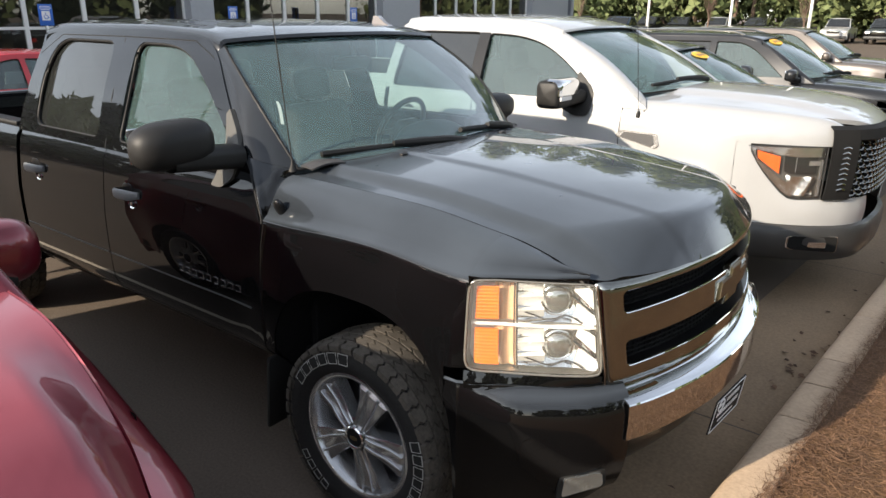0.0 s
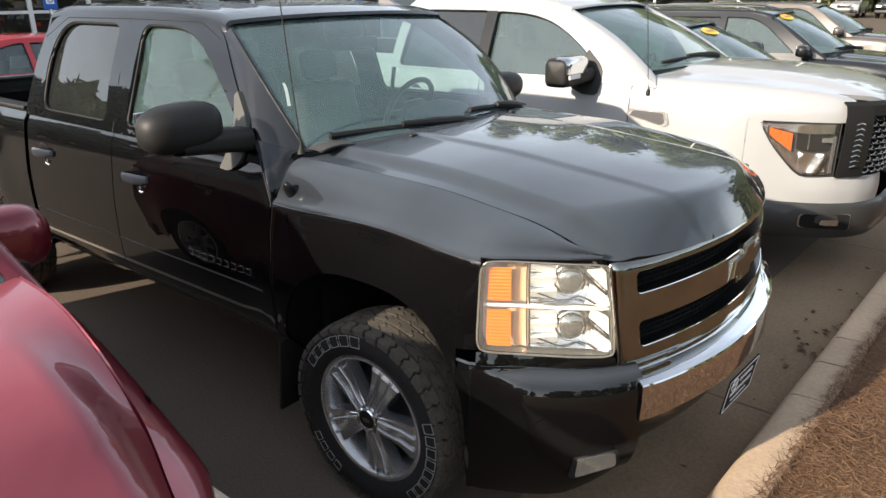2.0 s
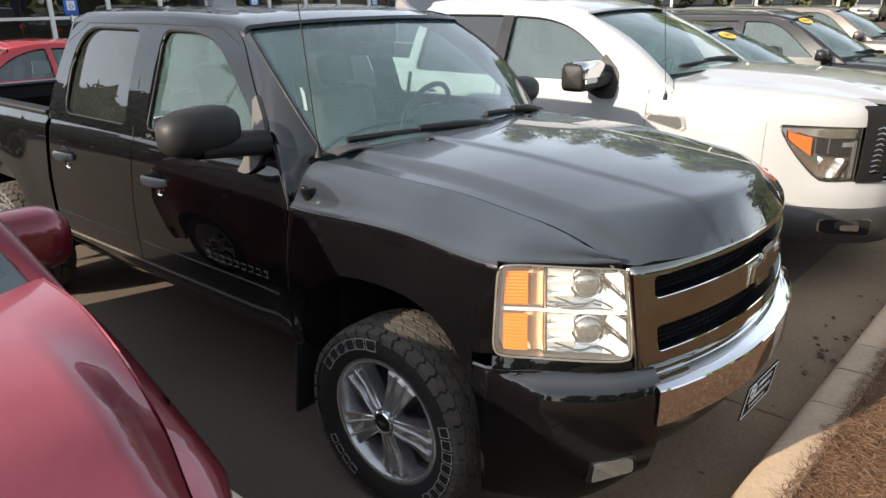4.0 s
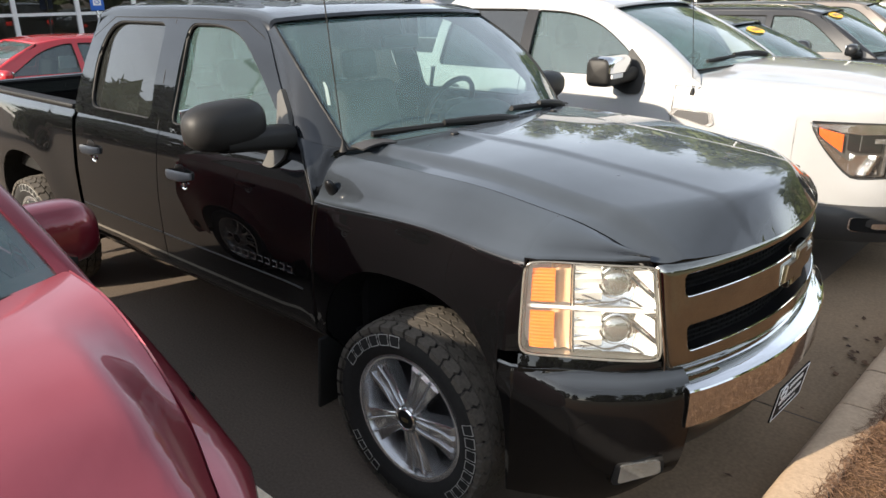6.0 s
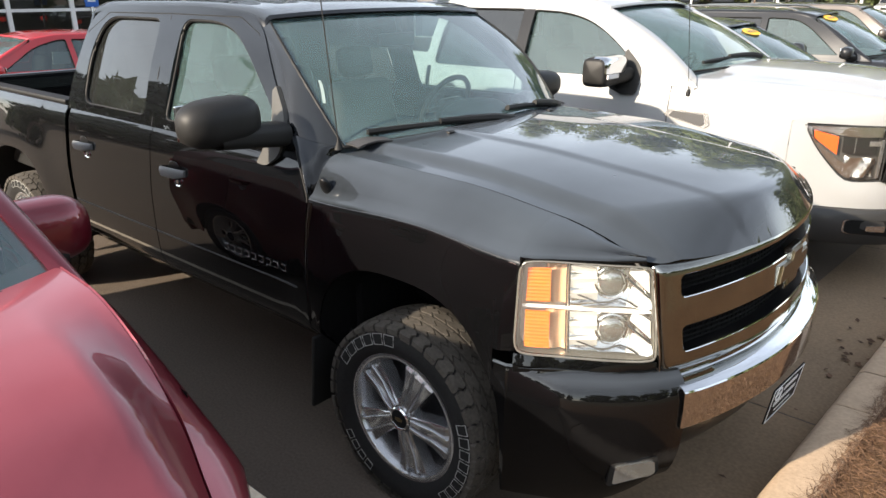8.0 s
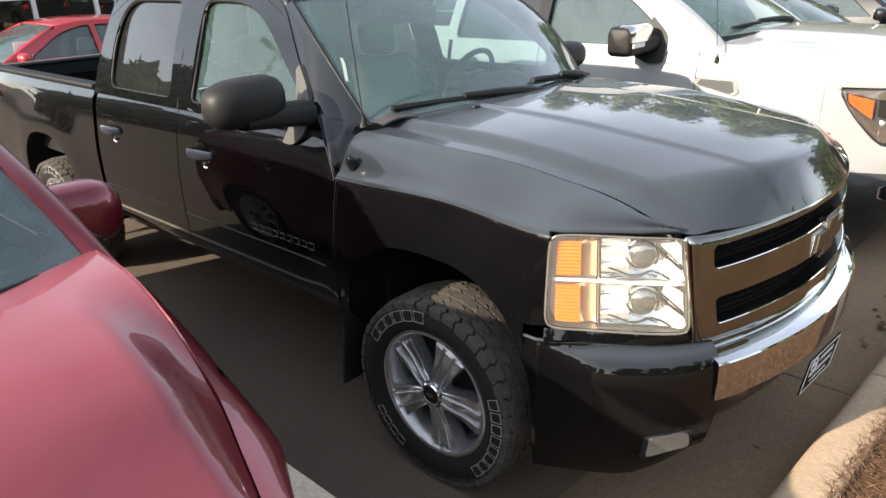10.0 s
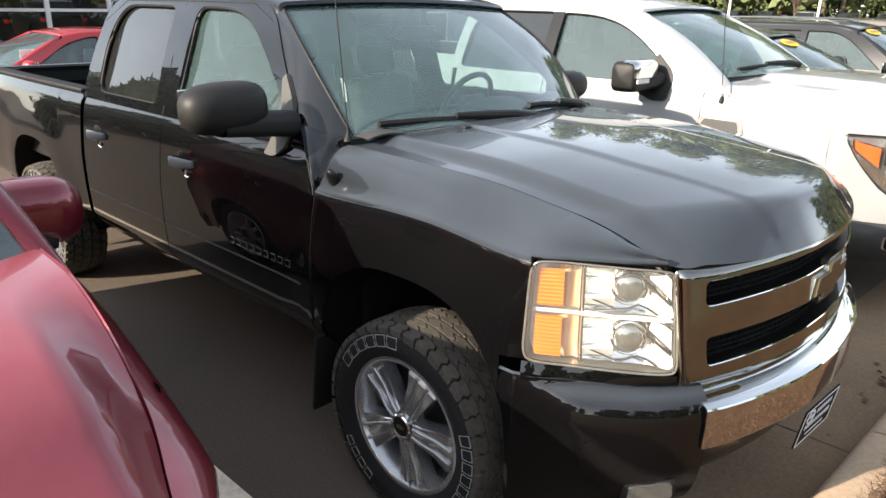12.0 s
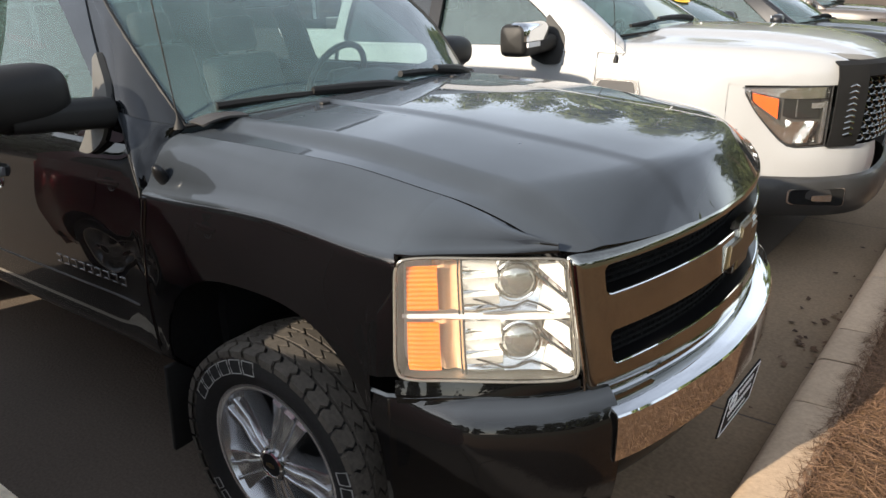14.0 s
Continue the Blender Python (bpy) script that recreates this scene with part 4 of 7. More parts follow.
    a_pillars(c, (-0.30, 0.20, 0.752, 1.415, 0.03), (-1.005, 0.05, 0.672, 1.900, 0.022), [(-0.685, 1.44), (-0.70, 1.463), (-1.055, 1.82), (-1.09, 1.86)], False)
    # upper door gaps
    for sd in (-1, 1):
        for pts in ([(-1.80, 1.345), (-1.81, 1.6), (-1.83, 1.88)], [(-0.69, 1.455), (-1.05, 1.82), (-1.22, 1.885), (-1.82, 1.89)], [(-1.83, 1.89), (-2.5, 1.885), (-2.69, 1.78), (-2.765, 1.345)]):
            bm = bmesh.new()
            tube(bm, [(a, sd * (c.gy(b) + 0.0135), b) for a, b in pts], 0.0045, 5)
            part("door_gap", bm, M["seal"], root)
    # cab back with its window
    bm = bmesh.new()
    filled(bm, [(-0.86, 1.0), (0.86, 1.0), (0.885, 1.36), (0.70, 1.88), (-0.70, 1.88), (-0.885, 1.36)], [rounded([(-0.66, 1.42), (0.66, 1.42), (0.58, 1.80), (-0.58, 1.80)], 0.06)], lambda a, b: (-2.79 + 0.08 * max(0, b - 1.36) / 0.5, a, b))
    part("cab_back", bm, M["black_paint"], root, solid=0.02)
    bm = bmesh.new()
    bm.faces.new([bm.verts.new((-2.785 + 0.08 * max(0, b - 1.36) / 0.5, a, b)) for a, b in rounded([(-0.66, 1.42), (0.66, 1.42), (0.58, 1.80), (-0.58, 1.80)], 0.06)])
    part("rear_window", bm, M["glass_side"], root).visible_shadow = False
    # bed
    bm = bmesh.new()
    box(bm, (-3.80, 0, 0.83), (1.95, 1.66, 0.04))
    for sd in (-1, 1):
        box(bm, (-3.80, sd * 0.84, 1.09), (1.95, 0.03, 0.52))
        box(bm, (-3.645, sd * 0.70, 0.93), (1.0, 0.26, 0.22), None, 0.04)
    box(bm, (-2.83, 0, 1.09), (0.03, 1.66, 0.52))
    part("bed_liner", bm, M["black_plastic"], root)
    for sd in (-1, 1):
        bm = bmesh.new()
        box(bm, (-3.81, sd * 0.862, 1.372), (1.97, 0.09, 0.03), None, 0.012)
        part("bed_rail", bm, M["black_plastic"], root)
        bm = bmesh.new()
        box(bm, (-4.83, sd * 0.86, 1.10), (0.07, 0.14, 0.44), None, 0.02)
        part("tail_lamp", bm, M["badge_red"], root)
        bm = bmesh.new()
        box(bm, (-4.55, sd * 0.946, 1.19), (0.15, 0.006, 0.045), (0, 0, 0), 0.002, 1)
        part("bed_badge", bm, M["badge_red"], root)
        bm = bmesh.new()
        box(bm, (-4.60, sd * 0.946, 1.155), (0.09, 0.006, 0.035), None, 0.002, 1)
        part("bed_badge", bm, M["sign_white"], root)
    bm = bmesh.new()
    box(bm, (-4.80, 0, 1.10), (0.06, 1.62, 0.54), None, 0.02)
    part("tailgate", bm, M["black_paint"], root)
    bm = bmesh.new()
    box(bm, (-4.90, 0, 0.66), (0.16, 1.80, 0.20), None, 0.04)
    part("rear_bumper", bm, M["chrome_worn"], root)
    # ---- nose: grille, lamps, bumper ----
    zt, zb = 1.180, 0.800
    grille = new("grille")
    grille.parent = root
    c.face("grille_back", -0.64, 0.64, zb + 0.03, zt - 0.02, M["void_black"], -0.05, grille, 30)
    bm = bmesh.new()
    for z in lin(0.85, 1.13, 17):
        for sd in (-1, 1):
            tube(bm, [c.on_face(sd * y, z, -0.035) for y in lin(0.0, 0.60, 12)], 0.004, 4)
    for y in lin(-0.58, 0.58, 47):
        tube(bm, [c.on_face(y, 0.85, -0.037), c.on_face(y, 1.13, -0.037)], 0.003, 4)
    part("mesh", bm, M["void_black"], grille)

    yo, ye_ = 0.600, 0.664
    openings = ((0.880, 0.975), (1.070, 1.152))
    rc = 0.020
    bm = bmesh.new()
    ysp = sorted({*lin(-ye_, -yo, 9), *lin(-yo, -yo + rc, 3), *lin(-yo + rc, yo - rc, 57), *lin(yo - rc, yo, 3), *lin(yo, ye_, 9)})
    zsp = sorted({zb, zt, *lin(zb, openings[0][0], 5), *openings[0], *lin(openings[0][1], openings[1][0], 5), *openings[1], *lin(openings[1][1], zt, 4)})

    def on_grille(y, z, off):
        """On the nose, with the sides leaning outwards to the top and the middle a little proud."""
        return c.on_face(y * (1 + 0.14 * (z - 0.88)), z + 0.008 * (1 - (y / ye_) ** 2), off)

    def chrome_at(y, z):
        """The bright face: gently crowned, rolled back along its outer edges."""
        edge = min(ye_ - abs(y), zt - z, z - zb)
        return on_grille(y, z, 0.016 - 0.022 * max(0.0, 1 - edge / 0.014) ** 2)

    made_v = {}

    def vert(y, z):
        key = (round(y, 5), round(z, 5))
        if key not in made_v:
            made_v[key] = bm.verts.new(chrome_at(y, z))
        return made_v[key]

    for y0, y1 in zip(ysp, ysp[1:]):
        for z0, z1 in zip(zsp, zsp[1:]):
            if y1 - y0 < 1e-5 or z1 - z0 < 1e-5:
                continue
            if abs((y0 + y1) / 2) < yo and any(q0 <= (z0 + z1) / 2 <= q1 for q0, q1 in openings):
                continue
            bm.faces.new((vert(y0, z0), vert(y1, z0), vert(y1, z1), vert(y0, z1))).smooth = True
    for q0, q1 in openings:  # rounded corners of the openings
        for sy in (-1, 1):
            for zc, sz in ((q0, 1), (q1, -1)):
                arc = [bm.verts.new(chrome_at(sy * (yo - rc + rc * math.sin(t)), zc + sz * (rc - rc * math.cos(t)))) for t in lin(0, math.pi / 2, 6)]
                tip = bm.verts.new(chrome_at(sy * yo, zc))
                for p, q in zip(arc, arc[1:]):
                    bm.faces.new((tip, p, q))
    bmesh.ops.recalc_face_normals(bm, faces=bm.faces)
    part("chrome_face", bm, M["chrome_worn"], grille, "dull chrome grille face with two slots", sharp=50, solid=0.012)
    for q0, q1 in openings:
        loop2 = rounded([(-yo, q0), (yo, q0), (yo, q1), (-yo, q1)], rc, 5)
        dense = []
        for (ya, za), (yb, zb_) in zip(loop2, loop2[1:] + loop2[:1]):
            n_ = max(1, int(abs(yb - ya) / 0.03))
            dense += [(ya + (yb - ya) * k / n_, za + (zb_ - za) * k / n_) for k in range(n_)]
        bm = bmesh.new()
        rim_strip(bm, [on_grille(y, z, 0.017) for y, z in dense], 0.0034, 6)
        part("bright_edge", bm, M["chrome"], grille)
        bm = bmesh.new()
        grid(bm, lambda k, d: on_grille(*dense[k % len(dense)], 0.016 - 0.055 * d), range(len(dense) + 1), (0, 1))
        part("slot_wall", bm, M["black_trim"], grille)
    for sd in (-1, 1):
        bm = bmesh.new()
        tube(bm, [on_grille(sd * 0.667, z, 0.012) for z in lin(zb - 0.02, zt, 10)], 0.004, 6)
        part("bright_edge", bm, M["chrome"], grille)
    # emblem, a plain stepped plate
    emb = new("emblem")
    emb.parent = grille
    for nm, k, off, mt in (("rim", 1.0, 0.036, M["chrome_worn"]), ("plate", 0.84, 0.043, M["gold"])):
        bm = bmesh.new()
        ol = [(-0.145, -0.034), (-0.055, -0.034), (-0.055, -0.064), (0.055, -0.064), (0.055, -0.034), (0.145, -0.034), (0.145, 0.034), (0.055, 0.034), (0.055, 0.064), (-0.055, 0.064), (-0.055, 0.034), (-0.145, 0.034)]
        prism(bm, [(a * (k + 0.03), b * k) for a, b in ol], lambda a, b, d: (c.xf(a) + off - d, 1.08 * (a + 0.25 * b), 1.022 + 1.2 * b), 0.030)
        bmesh.ops.recalc_face_normals(bm, faces=bm.faces)
        bmesh.ops.bevel(bm, geom=list(bm.edges), offset=0.004, segments=2, affect="EDGES")
        part(nm, bm, mt, emb)
    # headlights
    for sd in (-1, 1):
        hl = new("headlight")
        hl.parent = root

        def ol(t, v):
            # corners rounded, and the outer edge leans: top nearer the middle
            t, v = 0.5 + (t - 0.5) * (1 - 0.05 * abs(2 * v - 1) ** 10), 0.5 + (v - 0.5) * (1 - 0.05 * abs(2 * t - 1) ** 10)
            inner, outer = 0.671 + 0.020 * v, 0.943 - 0.003 * v
            low, top = 0.859 + 0.016 * t, 1.182 + 0.014 * t
            return sd * (inner + (outer - inner) * t), low + (top - low) * v

        def layer(nm, t0, t1, v0, v1, off, m, depth_fn=None, n=10, nz=8, label=""):
            bm = bmesh.new()
            grid(bm, lambda t, v: c.on_face(*ol(t, v), off + (depth_fn(t, v) if depth_fn else 0)), lin(t0, t1, n), lin(v0, v1, nz))
            return part(nm, bm, m, hl, label, sharp=30)

        layer("housing", 0, 1, 0, 1, -0.07, M["lamp_shell"], None, 16, 10)
        for e in ((0, 1, 0, 0.03), (0, 1, 0.97, 1), (0, 0.02, 0, 1), (0.985, 1, 0, 1)):
            bm = bmesh.new()
            grid(bm, lambda k, q: c.on_face(*ol(e[0] + (e[1] - e[0]) * (k if e[1] - e[0] > 0.5 else 0.5), e[2] + (e[3] - e[2]) * (k if e[3] - e[2] > 0.5 else 0.5)), -0.075 + 0.075 * q), lin(0, 1, 14), lin(0, 1, 2))
            part("frame", bm, M["lamp_rim"], hl)
        for v0, v1 in ((0.03, 0.475), (0.525, 0.97)):
            vm, vh = (v0 + v1) / 2, (v1 - v0) / 2
            # main bowl, smooth with a few flutes at its outer side
            bm = bmesh.new()

            def bowl(t, v):
                a, b = (t - 0.30) / 0.32, (v - vm) / vh
                return -0.062 + 0.040 * min(1.0, a * a * 0.8 + b * b * 0.55) + (0.0025 * math.sin(150 * v) if t > 0.44 else 0.0) + (0.02 * max(0, 0.16 - t) / 0.16)

            grid(bm, lambda t, v: c.on_face(*ol(t, v), bowl(t, v)), lin(0.02, 0.635, 40), lin(v0, v1, 30))
            part("reflector", bm, M["reflector"], hl, sharp=60)
            bm = bmesh.new()
            grid(bm, lambda t, v: c.on_face(*ol(t, v), -0.034 + 0.030 * ((v - v0) / (v1 - v0) * 3 % 1) - 0.10 * (0.64 - t)), lin(0.44, 0.635, 6), [v0 + (v1 - v0) * (i + f) / 3 for i in range(3) for f in (0.0, 0.5, 0.985)])
            part("louvre", bm, M["lamp_shell"], hl, sharp=20)
            bm = bmesh.new()
            bm.faces.new([bm.verts.new(c.on_face(*ol(t, v0 + 2 * vh * v), o)) for t, v, o in ((0.03, 0.98, -0.012), (0.03, 0.42, -0.012), (0.19, 0.80, -0.035), (0.17, 0.98, -0.035))])
            bm.faces.new([bm.verts.new(c.on_face(*ol(t, v0 + 2 * vh * v), o)) for t, v, o in ((0.03, 0.26, -0.012), (0.03, 0.03, -0.012), (0.22, 0.03, -0.03), (0.17, 0.50, -0.035))])
            part("facet", bm, M["lamp_shell"], hl, sharp=20)
            ce = Vector(c.on_face(*ol(0.335, vm + 0.1 * vh), -0.038))
            out = (Vector(c.on_face(*ol(0.335, vm), 0.1)) - Vector(c.on_face(*ol(0.335, vm), 0.0))).normalized()
            turn = Matrix.Translation(ce) @ out.to_track_quat("Z", "Y").to_matrix().to_4x4()
            bm = bmesh.new()
            bmesh.ops.create_uvsphere(bm, u_segments=24, v_segments=14, radius=0.046, matrix=turn @ Matrix.Diagonal((1, 1, 0.45, 1)))
            for f_ in bm.faces:
                f_.smooth = True
            part("projector", bm, M["lens_ball"], hl)
            bm = bmesh.new()
            tube(bm, [turn @ Vector((0.052 * math.cos(a), 0.052 * math.sin(a), -0.004)) for a in lin(0, 2 * math.pi, 29)], 0.0045, 6, False)
            part("projector_ring", bm, M["reflector"], hl)
            # dark eyebrow under the bowl and the slanting rib at the inner side
            bm = bmesh.new()
            tube(bm, [c.on_face(*ol(t, v0 + 2 * vh * v), -0.016) for t, v in ((0.62, 0.32), (0.52, 0.22), (0.44, 0.13), (0.36, 0.16), (0.28, 0.26), (0.22, 0.20), (0.14, 0.06))], 0.0028, 5)
            tube(bm, [c.on_face(*ol(t, v0 + 2 * vh * v), -0.016) for t, v in ((0.22, 0.75), (0.03, 0.30))], 0.004, 5)
            part("rib", bm, M["bumper_grey"], hl)
            # clear corner chamber
            bm = bmesh.new()
            grid(bm, lambda t, v: c.on_face(*ol(t, v), -0.04 + 0.005 * math.sin(70 * t)), lin(0.65, 0.80, 16), lin(v0, v1, 5))
            part("side_reflector", bm, M["amber_pale"], hl, sharp=60)
            for t in (0.64, 0.66):
                bm = bmesh.new()
                tube(bm, [c.on_face(*ol(t, v), -0.014) for v in lin(v0, v1, 5)], 0.0025, 5)
                part("rib", bm, M["bumper_grey"], hl)
            bm = bmesh.new()
            grid(bm, lambda t, v: c.on_face(*ol(t, v), -0.018 + 0.0010 * math.sin(170 * v)), lin(0.77, 0.955, 6), lin(v0 + 0.02, v0 + 2 * vh * (0.86 if v0 > 0.3 else 0.95), 40))
            part("amber_lens", bm, M["amber"], hl, "amber turn signal lens", sharp=60)
        layer("divider", 0.01, 0.98, 0.482, 0.518, -0.018, M["lamp_shell"], None, 14, 3)
        lens = layer("lens", 0, 1, 0, 1, 0.004, M["lens"], lambda t, v: 0.010 * (1 - (2 * v - 1) ** 4), 22, 12, "slightly clouded clear lens")
        lens.visible_shadow = False
        bm = bmesh.new()
        e_ = [0.012, 0.03, 0.06, 0.1, *lin(0.16, 0.84, 14), 0.9, 0.94, 0.97, 0.988]
        loop = [c.on_face(*ol(t, 0), 0.006) for t in e_] + [c.on_face(*ol(1, v), 0.006) for v in e_] + [c.on_face(*ol(t, 1), 0.006) for t in e_[::-1]] + [c.on_face(*ol(0, v), 0.006) for v in e_[::-1]]
        rim_strip(bm, loop, 0.0036, 6)
        part("lens_rim", bm, M["lens_edge"], hl, "hazy pale lens edge")
        # painted filler under the lamp
        bm = bmesh.new()
        grid(bm, lambda t, v: c.on_face(sd * (0.668 + 0.275 * t), 0.855 + 0.016 * t - 0.07 * v, 0.0 + 0.02 * v), lin(0, 1, 14), lin(0, 1, 5))
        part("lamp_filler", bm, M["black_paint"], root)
    # bumper: painted ends and bright centre
    bump = new("front_bumper")
    bump.parent = root
    def fore(y):
        """How much further the bumper stands out towards its middle."""
        return 0.006 * (1 - min(1.0, abs(y) / 0.66) ** 2.8)

    ends = []
    for k in range(26):  # a rounded section from the top edge to the underside
        z = 0.822 - 0.512 * (k / 25) ** 1.15
        q = (z - 0.665) / (0.165 if z > 0.665 else 0.40)
        ends.append((z, -0.035 + 0.120 * max(0.0, 1 - abs(q) ** 2.3) ** (1 / 2.3)))
    for sd in (-1, 1):
        bm = bmesh.new()
        ysamp = [0.60, 0.635, 0.65, 0.68, 0.71, 0.74, 0.77, 0.80, 0.83, 0.86, 0.89, 0.915, 0.935, 0.945, 0.952, 0.957]

        def end_at(i, k):
            """Along the nose, then straight back to the edge of the wheel arch."""
            y = ysamp[min(i, len(ysamp) - 1)]
            top_ = 0.822 + 0.050 * min(1.0, max(0.0, (y - 0.68) / 0.25))
            z_ = top_ - (top_ - ends[k][0]) * (1 - 0.20 * (1 - step(y, 0.62, 0.80)))
            p = Vector(c.on_face(sd * y, z_, ends[k][1] * (1 - 0.75 * step(y, 0.84, 0.957)) + fore(y)))
            if i >= len(ysamp):
                q = min(1.0, max(0.0, (z_ - 0.40) / 0.60))
                back = 0.014 + 0.485 * (1 - q**2.7) ** (1 / 2.7)
                p.x += (min(back, p.x - 0.004) - p.x) * (i - len(ysamp) + 1) / 5
            return p

        grid(bm, end_at, range(len(ysamp) + 5), range(len(ends)))
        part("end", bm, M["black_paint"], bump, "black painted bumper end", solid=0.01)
    bm = bmesh.new()
    deck = [(0.800, -0.03), (0.799, 0.0), (0.794, 0.020), (0.785, 0.030), (0.786, 0.042), (0.770, 0.090), (0.767, 0.0955), (0.763, 0.098), (0.70, 0.099), (0.633, 0.096), (0.628, 0.092), (0.628, 0.05)]
    grid(bm, lambda y, k: c.on_face(y, deck[k][0], deck[k][1] + fore(y) * min(1.0, k / 4)), lin(-0.618, 0.618, 61), range(len(deck)))
    part("chrome_face", bm, M["chrome"], bump, "polished chrome bumper centre", sharp=28, solid=0.006)
    bm = bmesh.new()
    val = [(0.645, 0.080), (0.612, 0.060), (0.60, 0.030), (0.52, 0.005), (0.47, -0.015), (0.425, -0.05), (0.395, -0.10), (0.39, -0.20)]
    grid(bm, lambda y, k: c.on_face(y, val[k][0], val[k][1] + fore(y)), lin(-0.64, 0.64, 41), range(len(val)))
    part("valance", bm, M["black_trim"], bump, solid=0.01)
    bm = bmesh.new()  # unseen blocks added behind the bumper to stop sun passing under the nose
    box(bm, (0.72, 0, 0.72), (0.06, 1.30, 0.62), None, 0.01)
    box(bm, (0.68, 0, 0.40), (0.46, 1.30, 0.03), None, 0.01)
    part("radiator", bm, M["void_black"], root)
    # fog lamps
    for sd in (-1, 1):
        fg = new("fog_lamp")
        fg.parent = root
        ol2 = rounded([(0.662, 0.462), (0.757, 0.418), (0.752, 0.500), (0.667, 0.520)], 0.012)
        for nm, k, off, mt in (("bezel", 1.12, 0.078, M["black_plastic"]), ("lens", 0.90, 0.084, M["lens_ball"])):
            bm = bmesh.new()
            cy, cz = 0.71, 0.475
            bm.faces.new([bm.verts.new(c.on_face(sd * (cy + (a - cy) * k), cz + (b - cz) * k, off - 0.0 * a)) for a, b in ol2])
            part(nm, bm, mt, fg, solid=0.012)
    # dealer plate
    pl = new("front_plate")
    pl.parent = root
    pl.matrix_basis = pose(1.150, -0.035, 0.505, 0, 8, -4)
    bm = bmesh.new()
    box(bm, (0, 0, 0), (0.006, 0.31, 0.16), None, 0.002)
    part("panel", bm, M["plate_black"], pl)
    for z, hh, wd, y in ((0.038, 0.020, 0.14, 0.035), (-0.006, 0.020, 0.23, 0), (-0.045, 0.008, 0.16, 0)):
        n_ = max(4, int(wd / (hh * 0.85)))
        bm = bmesh.new()
        for k in range(n_):
            box(bm, (0.004, y + wd * ((k + 0.5) / n_ - 0.5), z), (0.002, wd / n_ * 0.36, hh))
        part("word_bar", bm, M["sign_white"], pl)
    bm = bmesh.new()
    for a, b, sy, sz in ((0, 0.074, 0.30, 0.003), (0, -0.074, 0.30, 0.003), (0.149, 0, 0.003, 0.15), (-0.149, 0, 0.003, 0.15)):
        box(bm, (0.004, a, b), (0.002, sy, sz))
    part("plate_border", bm, M["sign_white"], pl)
    bm = bmesh.new()
    tube(bm, [(0.004, -0.09 + 0.028 * math.cos(a), 0.038 + 0.028 * math.sin(a)) for a in lin(0, 2 * math.pi, 25)], 0.003, 5, False)
    box(bm, (0.004, -0.09, 0.038), (0.003, 0.07, 0.008))
    part("plate_mark", bm, M["sign_white"], pl)
    # cowl and wipers
    bm = bmesh.new()
    grid(bm, lambda v, k: (-0.36 - 0.16 * v * v + [0.03, -0.03, -0.10][k], v * 0.76, 1.372 - 0.03 * v * v + [-0.02, 0.0, 0.03][k]), lin(-1, 1, 25), range(3))
    part("cowl", bm, M["black_plastic"], root, solid=0.01)
    for sd in (-1, 1):
        bm = bmesh.new()
        grid(bm, lambda u, v: (-0.53 + 0.10 * u + 0.05 * v, sd * (0.735 - 0.15 * v), 1.389 + 0.012 * math.sin(math.pi * v) + 0.008 * math.sin(math.pi * u) + 0.012 * v), lin(0, 1, 6), lin(0, 1, 6))
        part("cowl_cover", bm, M["grey_plastic"], root, solid=0.008)
        # the edge of the flared arch beside the door gap, with its small scoop
        bm = bmesh.new()
        tube(bm, [(x, sd * (c.w(x, z) + 0.003), z) for x, z in ((-0.502, 1.19), (-0.514, 1.10), (-0.519, 0.9), (-0.521, 0.74), (-0.521, 0.66))], [0.010, 0.009, 0.007, 0.006, 0.005], 8)
        part("flare_lip", bm, M["black_paint"], root)
        bm = bmesh.new()
        bmesh.ops.create_uvsphere(bm, u_segments=16, v_segments=10, radius=1.0, matrix=Matrix.Translation((-0.447, sd * 0.902, 1.256)) @ pose(0, 0, 0, sd * -30, 14, 0) @ Matrix.Diagonal((0.027, 0.020, 0.050, 1)))
        for f_ in bm.faces:
            f_.smooth = True
        part("scoop", bm, M["black_trim"], root)
    gb, gt = (-0.30, 0.20, 0.752, 1.415, 0.03), (-1.005, 0.05, 0.672, 1.900, 0.022)

    def on_glass(u, v):
        e = lambda q: Vector((q[0] - q[1] * v * v, q[2] * v, q[3] - q[4] * v * v))
        return e(gb).lerp(e(gt), u) + Vector((0.03, 0, 0.03)) * math.sin(math.pi * u)

    for y in (-0.36, 0.36):
        bm = bmesh.new()
        box(bm, (-0.27, y, c.hz(-0.27, y) + 0.004), (0.020, 0.036, 0.012), (0, 12, 0), 0.004)
        part("washer_nozzle", bm, M["black_plastic"], root)
    up = (0.55, 0, 0.8)
    wiper(root, on_glass(-0.03, 0.08), on_glass(0.055, -0.86), up)
    wiper(root, on_glass(-0.03, 0.86), on_glass(0.055, 0.12), up)
    # mirrors, antenna, roof fin
    for sd in (-1, 1):
        mirror_shell(root, (-0.77, -1.165, 1.515) if sd < 0 else (-0.77, 1.009, 1.450), (0.21, 0.335, 0.192) if sd < 0 else (0.19, 0.30, 0.165), sd, M["black_plastic"], M["black_plastic"], (0.03, 0.285, -0.07))
        bm = bmesh.new()
